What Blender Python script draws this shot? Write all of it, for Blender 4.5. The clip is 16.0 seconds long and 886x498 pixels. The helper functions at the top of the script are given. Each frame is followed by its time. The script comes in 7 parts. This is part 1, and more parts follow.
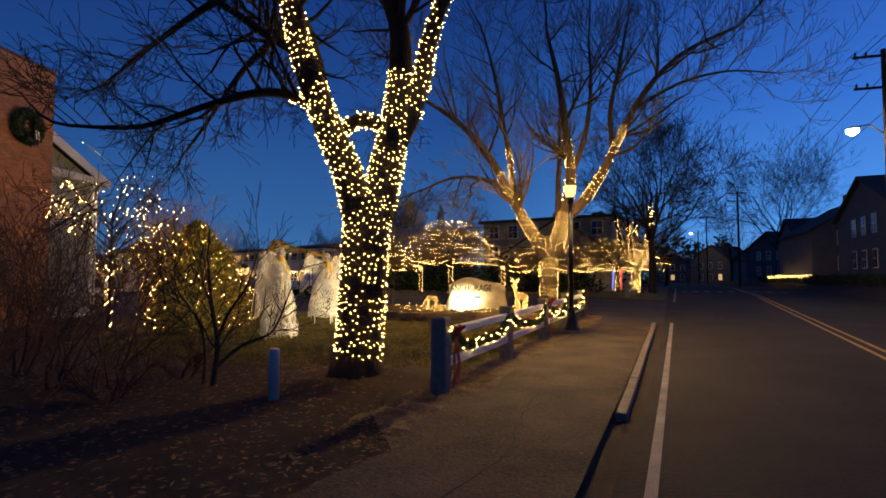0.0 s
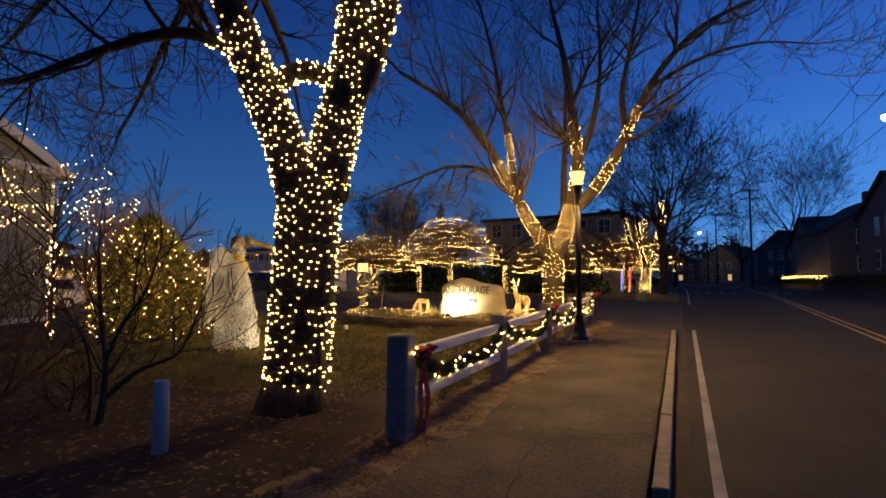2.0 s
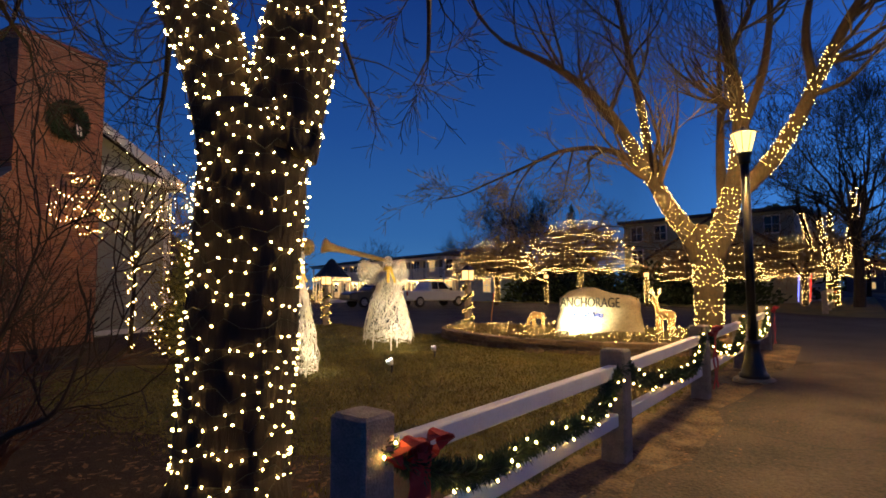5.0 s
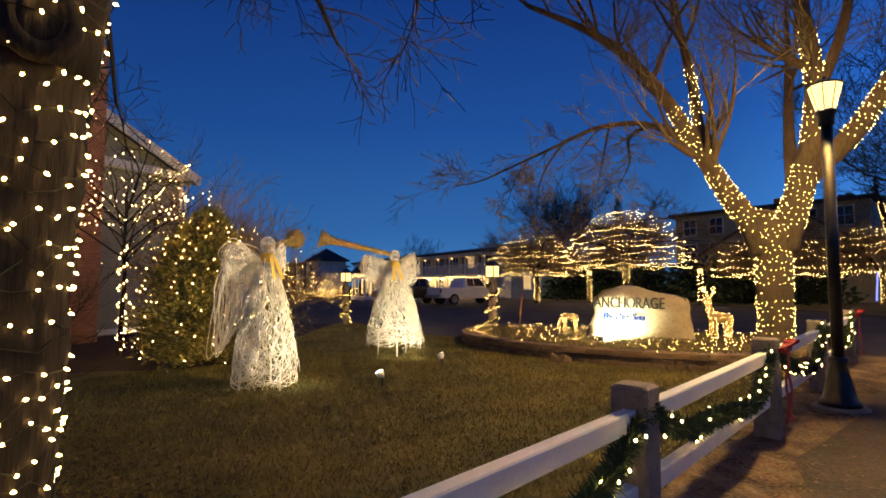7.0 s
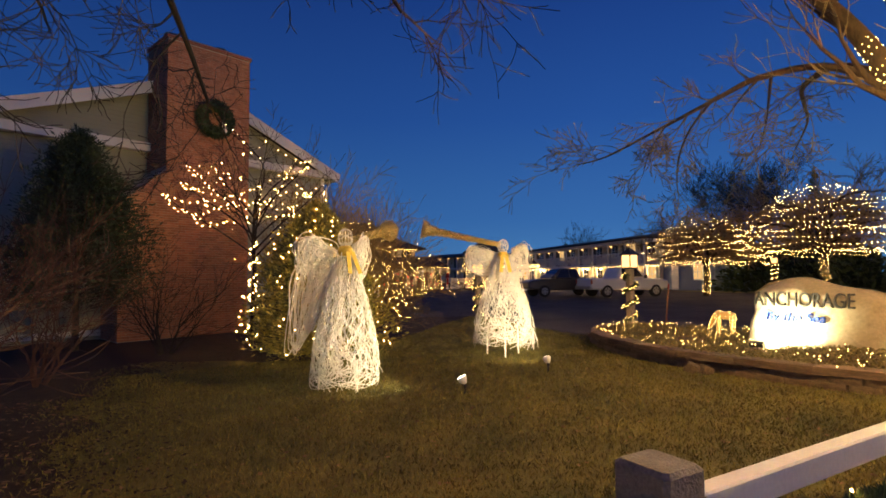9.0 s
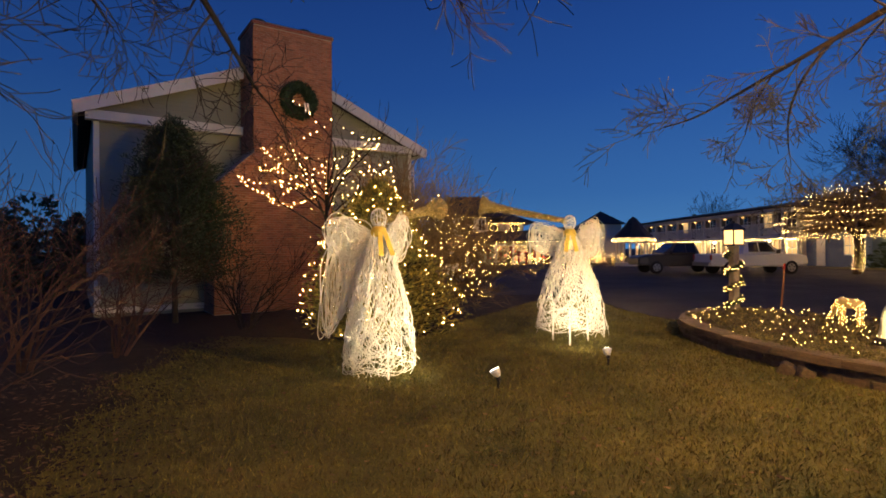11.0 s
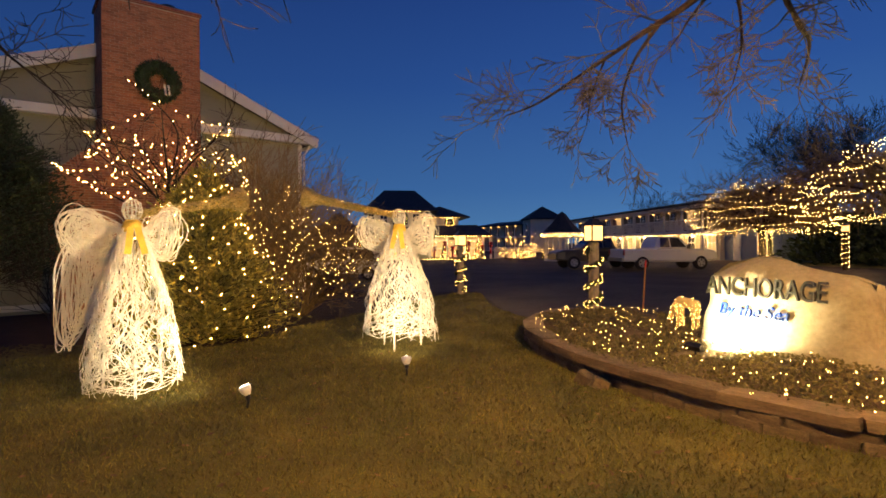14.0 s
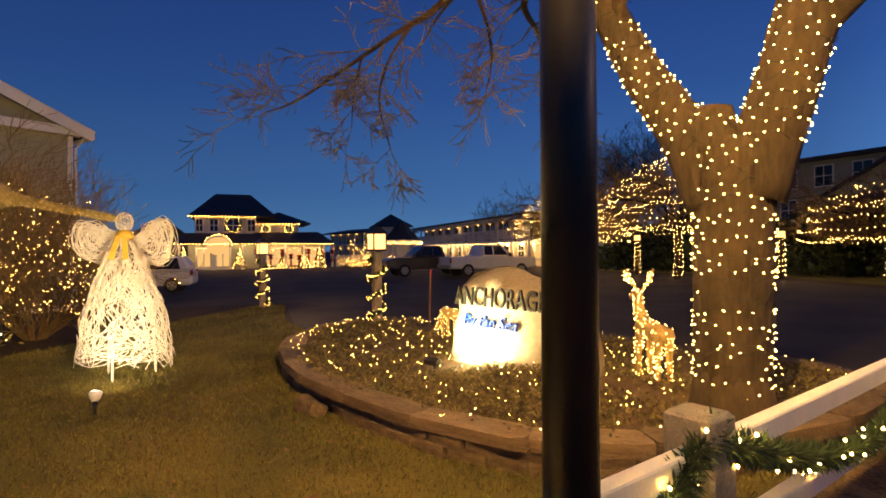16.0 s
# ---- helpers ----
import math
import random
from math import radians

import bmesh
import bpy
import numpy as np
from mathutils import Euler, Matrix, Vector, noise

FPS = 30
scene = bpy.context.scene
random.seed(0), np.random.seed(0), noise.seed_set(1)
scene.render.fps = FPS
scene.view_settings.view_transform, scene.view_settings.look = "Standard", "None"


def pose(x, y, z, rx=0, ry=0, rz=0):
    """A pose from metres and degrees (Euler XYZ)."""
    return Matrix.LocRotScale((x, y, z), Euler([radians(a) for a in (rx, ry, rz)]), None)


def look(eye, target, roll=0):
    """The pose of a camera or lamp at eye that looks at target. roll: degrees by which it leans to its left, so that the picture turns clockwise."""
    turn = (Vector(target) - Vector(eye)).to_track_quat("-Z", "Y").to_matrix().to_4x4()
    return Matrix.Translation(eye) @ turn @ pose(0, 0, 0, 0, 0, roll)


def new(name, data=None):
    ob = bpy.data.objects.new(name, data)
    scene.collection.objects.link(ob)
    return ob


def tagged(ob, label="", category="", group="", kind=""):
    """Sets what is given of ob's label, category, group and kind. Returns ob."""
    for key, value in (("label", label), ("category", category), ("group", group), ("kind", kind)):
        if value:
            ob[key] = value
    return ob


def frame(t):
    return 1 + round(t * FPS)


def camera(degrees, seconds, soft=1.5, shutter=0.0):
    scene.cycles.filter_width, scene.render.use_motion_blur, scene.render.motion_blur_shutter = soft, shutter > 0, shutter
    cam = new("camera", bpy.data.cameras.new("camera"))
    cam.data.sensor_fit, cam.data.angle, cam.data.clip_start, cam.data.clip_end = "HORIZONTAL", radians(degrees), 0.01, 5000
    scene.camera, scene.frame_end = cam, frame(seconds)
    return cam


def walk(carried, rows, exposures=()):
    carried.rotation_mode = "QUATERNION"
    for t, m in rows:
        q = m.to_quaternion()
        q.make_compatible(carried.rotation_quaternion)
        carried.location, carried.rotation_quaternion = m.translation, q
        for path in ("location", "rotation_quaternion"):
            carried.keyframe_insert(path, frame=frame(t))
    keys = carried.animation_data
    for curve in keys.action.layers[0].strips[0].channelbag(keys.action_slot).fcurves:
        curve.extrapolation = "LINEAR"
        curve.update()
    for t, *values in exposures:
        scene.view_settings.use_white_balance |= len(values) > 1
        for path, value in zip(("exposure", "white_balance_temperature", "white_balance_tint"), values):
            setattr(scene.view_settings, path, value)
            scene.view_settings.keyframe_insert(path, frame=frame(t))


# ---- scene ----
cam = camera(79.2, 16.0, 1.7)
METRES, EYE, TILT, LEAN, TURN = 15.5, 1.70, 0.0, 0.0, 23.2
ROWS = [
    (0.0, 0.0, 0.0, 0.0, 0.0, 3.22, 0.03),
    (0.5, 0.0047, 0.0331, -0.0014, 0.15, 3.3, 0.06),
    (1.0, 0.0125, 0.0702, 0.0004, 0.29, 3.22, 0.01),
    (1.5, 0.0279, 0.1084, 0.0017, 0.26, 3.19, 0.24),
    (2.0, 0.031, 0.1447, 0.0016, 0.56, 3.26, 0.06),
    (2.5, 0.0356, 0.1793, 0.0022, 2.75, 3.59, -0.02),
    (3.0, 0.0461, 0.2144, 0.0037, 6.44, 3.79, 0.25),
    (3.5, 0.0486, 0.2505, 0.0027, 9.53, 3.87, 0.08),
    (4.0, 0.0535, 0.2874, 0.0025, 11.73, 4.11, 0.08),
    (6.5, 0.0857, 0.4562, 0.0045, 18.6, 3.89, 0.1),
    (7.0, 0.0889, 0.485, 0.0052, 20.09, 3.87, 0.06),
    (7.5, 0.1009, 0.5137, 0.0063, 23.97, 3.95, 0.28),
    (8.0, 0.1065, 0.5412, 0.005, 29.01, 3.72, 0.25),
    (8.5, 0.1122, 0.5671, 0.009, 33.53, 3.29, 0.2),
    (9.0, 0.1266, 0.5921, 0.0092, 37.65, 2.88, 0.37),
    (9.5, 0.136, 0.6148, 0.0133, 42.41, 1.87, 0.46),
    (12.0, 0.1737, 0.7322, 0.0177, 51.34, -0.13, 0.36),
    (12.5, 0.1868, 0.7599, 0.0179, 51.11, -0.22, 0.49),
    (13.0, 0.1985, 0.7869, 0.0188, 50.07, -0.27, 0.56),
    (13.5, 0.2051, 0.8172, 0.0196, 48.01, -0.5, 0.4),
    (14.0, 0.2179, 0.8438, 0.019, 45.83, -0.56, 0.39),
    (14.5, 0.2358, 0.8698, 0.0231, 42.63, -0.22, 0.52),
    (15.0, 0.2437, 0.8946, 0.0217, 37.0, -0.02, 0.28),
    (15.5, 0.2548, 0.9232, 0.021, 33.37, 0.03, 0.26),
    (16.0, 0.2758, 0.9505, 0.0203, 30.85, 0.13, 0.43),
]
walk(cam, [(t, pose(0, 0, EYE, TILT, LEAN, TURN) @ pose(METRES * x, METRES * y, METRES * z, 90 + pitch, roll, yaw)) for t, x, y, z, yaw, pitch, roll in ROWS],
     [(0.0, 0.0, 6700, 12), (2.0, -0.1, 6700, 12), (4.0, 0.0, 6600, 12), (6.5, 0.08, 6200, 9), (9.0, 0.2, 6650, 13), (12.0, 0.18, 6700, 13), (14.0, 0.25, 7400, 16), (16.0, 0.2, 7700, 17)])

# ---- dusk sky ----
world = bpy.data.worlds.new("dusk")
scene.world = world
world.use_nodes = True
wn, wl = world.node_tree.nodes, world.node_tree.links
wn.clear()
w_out, w_bg = wn.new("ShaderNodeOutputWorld"), wn.new("ShaderNodeBackground")
w_co, w_sep, w_ramp = wn.new("ShaderNodeTexCoord"), wn.new("ShaderNodeSeparateXYZ"), wn.new("ShaderNodeValToRGB")
w_glow, w_mix, w_dot, w_dr = wn.new("ShaderNodeMix"), wn.new("ShaderNodeMix"), wn.new("ShaderNodeVectorMath"), wn.new("ShaderNodeMapRange")
wl.new(w_co.outputs["Generated"], w_sep.inputs[0])
wl.new(w_sep.outputs["Z"], w_ramp.inputs[0])
els = w_ramp.color_ramp.elements
els[0].position, els[0].color = 0.0, (0.064, 0.215, 0.47, 1)
els[1].position, els[1].color = 1.0, (0.004, 0.018, 0.10, 1)
for pos, col in ((0.10, (0.035, 0.145, 0.41, 1)), (0.28, (0.0165, 0.083, 0.325, 1)), (0.5, (0.008, 0.041, 0.215, 1))):
    e = els.new(pos)
    e.color = col
# the afterglow lies down the road, to the right of it
w_dot.operation = "DOT_PRODUCT"
w_dot.inputs[1].default_value = (0.55, 0.83, 0.0)
wl.new(w_co.outputs["Generated"], w_dot.inputs[0])
w_dr.inputs["From Min"].default_value, w_dr.inputs["From Max"].default_value = 0.6, 1.0
w_dr.inputs["To Min"].default_value, w_dr.inputs["To Max"].default_value = 0.86, 2.3
wl.new(w_dot.outputs["Value"], w_dr.inputs["Value"])
w_mix.data_type, w_mix.blend_type = "RGBA", "MULTIPLY"
w_mix.inputs[0].default_value = 1.0
wl.new(w_ramp.outputs[0], w_mix.inputs[6])
w_back, w_mul = wn.new("ShaderNodeMapRange"), wn.new("ShaderNodeMath")
w_back.inputs["From Min"].default_value, w_back.inputs["From Max"].default_value = -0.85, 0.2
w_back.inputs["To Min"].default_value, w_back.inputs["To Max"].default_value = 0.68, 1.0
wl.new(w_dot.outputs["Value"], w_back.inputs["Value"])
w_mul.operation = "MULTIPLY"
wl.new(w_dr.outputs[0], w_mul.inputs[0])
wl.new(w_back.outputs[0], w_mul.inputs[1])
wl.new(w_mul.outputs[0], w_mix.inputs[7])
wl.new(w_mix.outputs[2], w_bg.inputs[0])
w_bg.inputs[1].default_value = 1.0
wl.new(w_bg.outputs[0], w_out.inputs[0])


def lamp(name, kind, power, color, m, **settings):
    data = bpy.data.lights.new(name, kind)
    data.energy, data.color = power, color
    if "radius" in settings:
        data.shadow_soft_size = settings["radius"]
    if "cone" in settings:
        data.spot_size, data.spot_blend = radians(settings["cone"]), settings.get("blend", 0.6)
    ob = new(name, data)
    ob.matrix_world = m
    return ob


WARM = (1.0, 0.74, 0.36)

# ---- materials ----
def mat(name, color, color2=None, rough=0.8, scale=6.0, bump=0.3, fine=60.0, metal=0.0, glow=None, strength=0.0, stretch=(1, 1, 1), vary=0.0, detail=6.0, island=0.0, spread=(0.32, 0.7)):
    m = bpy.data.materials.new(name)
    m.use_nodes = True
    n, l = m.node_tree.nodes, m.node_tree.links
    b = n["Principled BSDF"]
    b.inputs["Roughness"].default_value, b.inputs["Metallic"].default_value = rough, metal
    color2 = color2 or tuple(c * 0.6 for c in color)
    co, mp = n.new("ShaderNodeTexCoord"), n.new("ShaderNodeMapping")
    mp.inputs["Scale"].default_value = stretch
    l.new(co.outputs["Object"], mp.inputs[0])
    big, small = n.new("ShaderNodeTexNoise"), n.new("ShaderNodeTexNoise")
    for tex, s in ((big, scale), (small, fine)):
        tex.inputs["Scale"].default_value, tex.inputs["Detail"].default_value = s, detail
        l.new(mp.outputs[0], tex.inputs["Vector"])
    ramp = n.new("ShaderNodeValToRGB")
    ramp.color_ramp.elements[0].position, ramp.color_ramp.elements[1].position = spread
    ramp.color_ramp.elements[0].color, ramp.color_ramp.elements[1].color = (*color2, 1), (*color, 1)
    mixf = n.new("ShaderNodeMix")
    mixf.inputs[0].default_value = 0.45
    l.new(big.outputs[0], mixf.inputs[2])
    l.new(small.outputs[0], mixf.inputs[3])
    l.new(mixf.outputs[0], ramp.inputs[0])
    last = ramp.outputs[0]
    if vary:
        info, hsv, mr = n.new("ShaderNodeObjectInfo"), n.new("ShaderNodeHueSaturation"), n.new("ShaderNodeMapRange")
        mr.inputs["To Min"].default_value, mr.inputs["To Max"].default_value = 1 - vary, 1 + vary
        l.new(info.outputs["Random"], mr.inputs[0])
        l.new(mr.outputs[0], hsv.inputs["Value"])
        l.new(last, hsv.inputs["Color"])
        last = hsv.outputs[0]
    if island:
        geo, hs2, mr2 = n.new("ShaderNodeNewGeometry"), n.new("ShaderNodeHueSaturation"), n.new("ShaderNodeMapRange")
        mr2.inputs["To Min"].default_value, mr2.inputs["To Max"].default_value = 1 - island, 1 + island
        l.new(geo.outputs["Random Per Island"], mr2.inputs[0])
        l.new(mr2.outputs[0], hs2.inputs["Value"])
        l.new(last, hs2.inputs["Color"])
        last = hs2.outputs[0]
    l.new(last, b.inputs["Base Color"])
    if bump:
        bp = n.new("ShaderNodeBump")
        bp.inputs["Strength"].default_value, bp.inputs["Distance"].default_value = bump, 0.02
        l.new(small.outputs[0], bp.inputs["Height"])
        l.new(bp.outputs[0], b.inputs["Normal"])
    if glow:
        b.inputs["Emission Color"].default_value, b.inputs["Emission Strength"].default_value = (*glow, 1), strength
    return m


def glowing(name, color, strength):
    m = bpy.data.materials.new(name)
    m.use_nodes = True
    n, l = m.node_tree.nodes, m.node_tree.links
    n.clear()
    o, e = n.new("ShaderNodeOutputMaterial"), n.new("ShaderNodeEmission")
    e.inputs[0].default_value, e.inputs[1].default_value = (*color, 1), strength
    l.new(e.outputs[0], o.inputs[0])
    return m


def brick_mat(name, c1, c2, mortar, width=0.215, height=0.075):
    """Fine brickwork for the parts of a wall that lie too far off for bricks of their own."""
    m = mat(name, c1, c2, 0.9, 2.0, 0.0)
    n, l = m.node_tree.nodes, m.node_tree.links
    b = n["Principled BSDF"]
    co, sep, cmb, add, bt, bp, mix = (n.new("ShaderNode" + k) for k in ("TexCoord", "SeparateXYZ", "CombineXYZ", "Math", "TexBrick", "Bump", "Mix"))
    l.new(co.outputs["Object"], sep.inputs[0])
    l.new(sep.outputs["X"], add.inputs[0])
    l.new(sep.outputs["Y"], add.inputs[1])
    l.new(add.outputs[0], cmb.inputs[0])
    l.new(sep.outputs["Z"], cmb.inputs[1])
    l.new(cmb.outputs[0], bt.inputs["Vector"])
    bt.inputs["Scale"].default_value = 1.0
    bt.inputs["Brick Width"].default_value, bt.inputs["Row Height"].default_value = width, height
    bt.inputs["Mortar Size"].default_value, bt.inputs["Mortar Smooth"].default_value = 0.007, 0.3
    bt.inputs["Color1"].default_value, bt.inputs["Color2"].default_value, bt.inputs["Mortar"].default_value = (*c1, 1), (*c2, 1), (*mortar, 1)
    old = b.inputs["Base Color"].links[0].from_socket
    mix.data_type, mix.blend_type = "RGBA", "MULTIPLY"
    mix.inputs[0].default_value = 0.35
    l.new(bt.outputs["Color"], mix.inputs[6])
    l.new(old, mix.inputs[7])
    l.new(mix.outputs[2], b.inputs["Base Color"])
    bp.inputs["Strength"].default_value, bp.inputs["Distance"].default_value = 0.8, 0.01
    bp.invert = True
    l.new(bt.outputs["Fac"], bp.inputs["Height"])
    l.new(bp.outputs[0], b.inputs["Normal"])
    return m


M_SOIL = mat("soil", (0.055, 0.038, 0.026), (0.02, 0.014, 0.01), 0.95, 1.5, 0.8, 40)
M_MULCH = mat("bark_mulch", (0.055, 0.031, 0.018), (0.014, 0.009, 0.006), 0.95, 3.0, 1.0, 55)
M_BEDSOIL = mat("bed_soil", (0.17, 0.12, 0.06), (0.06, 0.04, 0.02), 0.95, 2.0, 1.0, 40)
M_LAWN = mat("winter_lawn", (0.19, 0.148, 0.03), (0.045, 0.052, 0.011), 0.9, 0.9, 1.0, 45)
M_ASPHALT = mat("asphalt", (0.028, 0.024, 0.021), (0.008, 0.007, 0.0065), 0.9, 0.6, 0.9, 35, spread=(0.4, 0.62))
M_CARPARK = mat("car_park_asphalt", (0.062, 0.053, 0.048), (0.024, 0.021, 0.02), 0.85, 0.5, 0.9, 35, spread=(0.4, 0.62))
M_WALKWAY = mat("worn_pavement", (0.115, 0.085, 0.054), (0.032, 0.024, 0.0165), 0.9, 0.9, 1.0, 30, spread=(0.4, 0.62))
M_VERGE = mat("dirt_verge", (0.22, 0.15, 0.078), (0.042, 0.029, 0.017), 0.95, 2.2, 0.9, 30, spread=(0.4, 0.62))
M_KERB = mat("granite_kerb", (0.33, 0.27, 0.2), (0.17, 0.14, 0.11), 0.8, 8, 0.4, 90)
M_GRANITE = mat("granite", (0.30, 0.275, 0.245), (0.12, 0.11, 0.10), 0.8, 9, 0.5, 70)
M_WHITE_LINE = mat("white_road_paint", (0.42, 0.4, 0.37), (0.14, 0.13, 0.12), 0.7, 2.2, 0.2, 60)
M_YELLOW_LINE = mat("yellow_road_paint", (0.6, 0.36, 0.05), (0.3, 0.18, 0.04), 0.7, 3, 0.2, 80)
M_WHITE = mat("white_paint", (0.8, 0.79, 0.76), (0.66, 0.65, 0.62), 0.55, 3, 0.08, 40)
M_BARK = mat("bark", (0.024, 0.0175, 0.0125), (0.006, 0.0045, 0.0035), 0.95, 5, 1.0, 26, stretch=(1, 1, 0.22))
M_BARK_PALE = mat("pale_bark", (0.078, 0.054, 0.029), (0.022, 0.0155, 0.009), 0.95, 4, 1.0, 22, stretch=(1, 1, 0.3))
M_TWIG = mat("twig_bark", (0.062, 0.047, 0.028), (0.024, 0.019, 0.012), 0.9, 8, 0)
# second tree's twigs: glow of the sign flood and bulbs put into the colour
M_TWIG_LIT = mat("lit_twig_bark", (0.17, 0.14, 0.075), (0.08, 0.064, 0.034), 0.9, 8, 0)
M_REDTWIG = mat("reddish_twig_bark", (0.14, 0.075, 0.05), (0.06, 0.032, 0.022), 0.9, 8, 0)
M_BRUSH = mat("tan_twig_bark", (0.26, 0.18, 0.08), (0.11, 0.075, 0.035), 0.9, 8, 0)
M_TWIG_DARK = mat("far_twig_bark", (0.05, 0.038, 0.03), (0.025, 0.02, 0.016), 0.95, 8, 0)
M_IRON = mat("black_iron", (0.018, 0.018, 0.019), (0.01, 0.01, 0.01), 0.38, 10, 0.1, 90)
M_GREEN = mat("fir_needles", (0.035, 0.075, 0.03), (0.012, 0.03, 0.012), 0.75, 12, 0, island=0.4)
M_ARBOR = mat("arborvitae_leaf", (0.38, 0.31, 0.06), (0.16, 0.14, 0.03), 0.8, 6, 0, island=0.35)
M_JUNIPER = mat("juniper_leaf", (0.045, 0.075, 0.035), (0.015, 0.03, 0.014), 0.8, 5, 0, island=0.4)
M_IVY = mat("ground_cover_leaf", (0.22, 0.17, 0.06), (0.08, 0.075, 0.025), 0.7, 6, 0, island=0.4)
M_RED = mat("red_velvet", (0.42, 0.02, 0.022), (0.22, 0.01, 0.012), 0.75, 8, 0.1)
M_BRICK = brick_mat("red_brick", (0.42, 0.145, 0.075), (0.30, 0.10, 0.055), (0.42, 0.33, 0.26))
M_MORTAR = mat("mortar", (0.52, 0.42, 0.33), (0.38, 0.3, 0.23), 0.95, 3, 0.4, 50)
M_FACEBRICK = mat("face_brick", (0.45, 0.2, 0.108), (0.3, 0.122, 0.068), 0.9, 3, 0.5, 40, vary=0.22)
M_FACEBRICK_REST = mat("face_brick_courses", (0.45, 0.2, 0.108), (0.3, 0.122, 0.068), 0.9, 3, 0.5, 40, island=0.22)
M_SIDING = mat("grey_green_clapboard", (0.31, 0.32, 0.24), (0.24, 0.25, 0.19), 0.75, 0.8, 0.05)
M_CREAM = mat("cream_wall", (0.62, 0.58, 0.47), (0.5, 0.46, 0.37), 0.75, 0.8, 0.05)
M_BLUEGREY = mat("blue_grey_wall", (0.2, 0.27, 0.36), (0.15, 0.2, 0.28), 0.75, 0.8, 0.05)
M_TRIM = mat("white_trim", (0.74, 0.72, 0.66), (0.6, 0.58, 0.53), 0.6, 2, 0.05)
M_ROOF = mat("dark_shingles", (0.055, 0.052, 0.055), (0.025, 0.024, 0.027), 0.9, 3, 0.4, 25)
M_DARKWALL = mat("dark_clapboard", (0.13, 0.135, 0.15), (0.08, 0.085, 0.095), 0.85, 1, 0.05)
M_STONE = mat("sign_boulder", (0.42, 0.36, 0.25), (0.24, 0.2, 0.13), 0.9, 2.5, 0.8, 18)
M_LEDGE = mat("ledge_stone", (0.26, 0.19, 0.12), (0.1, 0.07, 0.045), 0.95, 3, 0.9, 24, vary=0.25)
M_VINE = mat("white_painted_vine", (0.80, 0.76, 0.68), (0.62, 0.58, 0.5), 0.6, 10, 0.1)
M_GOLD_RIBBON = mat("gold_ribbon", (0.85, 0.6, 0.1), (0.6, 0.4, 0.06), 0.45, 10, 0.1)
M_GOLD = mat("gold_tinsel", (0.6, 0.46, 0.18), (0.3, 0.22, 0.08), 0.4, 30, 0.4, 90, metal=0.2, island=0.5)
M_GOLDWIRE = mat("gilded_wire", (0.5, 0.36, 0.14), (0.3, 0.2, 0.07), 0.6, 20, 0.3, 60)
M_INK = mat("black_letter_paint", (0.02, 0.02, 0.015), None, 0.6, 8, 0.0)
M_BLUE_INK = mat("blue_letter_paint", (0.01, 0.07, 0.4), None, 0.5, 8, 0.0)
M_CAR_WHITE = mat("white_car_paint", (0.72, 0.72, 0.72), (0.66, 0.66, 0.66), 0.25, 2, 0.0)
M_CAR_TAN = mat("tan_car_paint", (0.085, 0.078, 0.064), (0.07, 0.064, 0.053), 0.3, 2, 0.0, metal=0.3)
M_TYRE = mat("tyre_rubber", (0.02, 0.02, 0.02), None, 0.85, 20, 0.2)
M_RIM = mat("alloy_rim", (0.5, 0.5, 0.52), None, 0.35, 20, 0.0, metal=0.8)
M_GLASS_DARK = mat("dark_glass", (0.02, 0.022, 0.026), (0.015, 0.016, 0.02), 0.08, 3, 0.0)
M_TAIL = mat("tail_light_red", (0.35, 0.01, 0.01), None, 0.3, 5, 0.0)
M_DOOR = mat("dark_door_paint", (0.10, 0.09, 0.07), None, 0.5, 3, 0.05)
M_WIRE = mat("green_wire", (0.01, 0.02, 0.012), None, 0.6, 8, 0.0)
M_BULB = glowing("warm_bulb", (1.0, 0.55, 0.14), 28.0)
M_BULB_WALL = glowing("bright_swag_bulb", (1.0, 0.57, 0.13), 120.0)
M_BULB_FAR = glowing("warm_bulb_far", (1.0, 0.57, 0.16), 26.0)
M_BULB_BLUE = glowing("blue_bulb", (0.15, 0.2, 1.0), 5.0)
M_BULB_RED = glowing("red_bulb", (1.0, 0.05, 0.04), 3.0)
M_LAMP_GLASS = glowing("lit_lamp_glass", (1.0, 0.66, 0.2), 2.6)
M_LANTERN_GLASS = glowing("lit_lantern_glass", (1.0, 0.6, 0.2), 2.4)
M_LIT_WINDOW = glowing("lit_window", (1.0, 0.62, 0.24), 0.8)
M_ROAD_GLASS = glowing("road_lamp_glass", (1.0, 0.8, 0.5), 60.0)
M_SPOT_GLASS = glowing("spot_lamp_glass", (1.0, 0.93, 0.75), 12.0)


# ---- building tools ----
def g(x, y):
    """Height of the ground: level by the first tree, then a slow rise."""
    return 0.015 * max(0.0, min(y, 45.0) - 9.0)


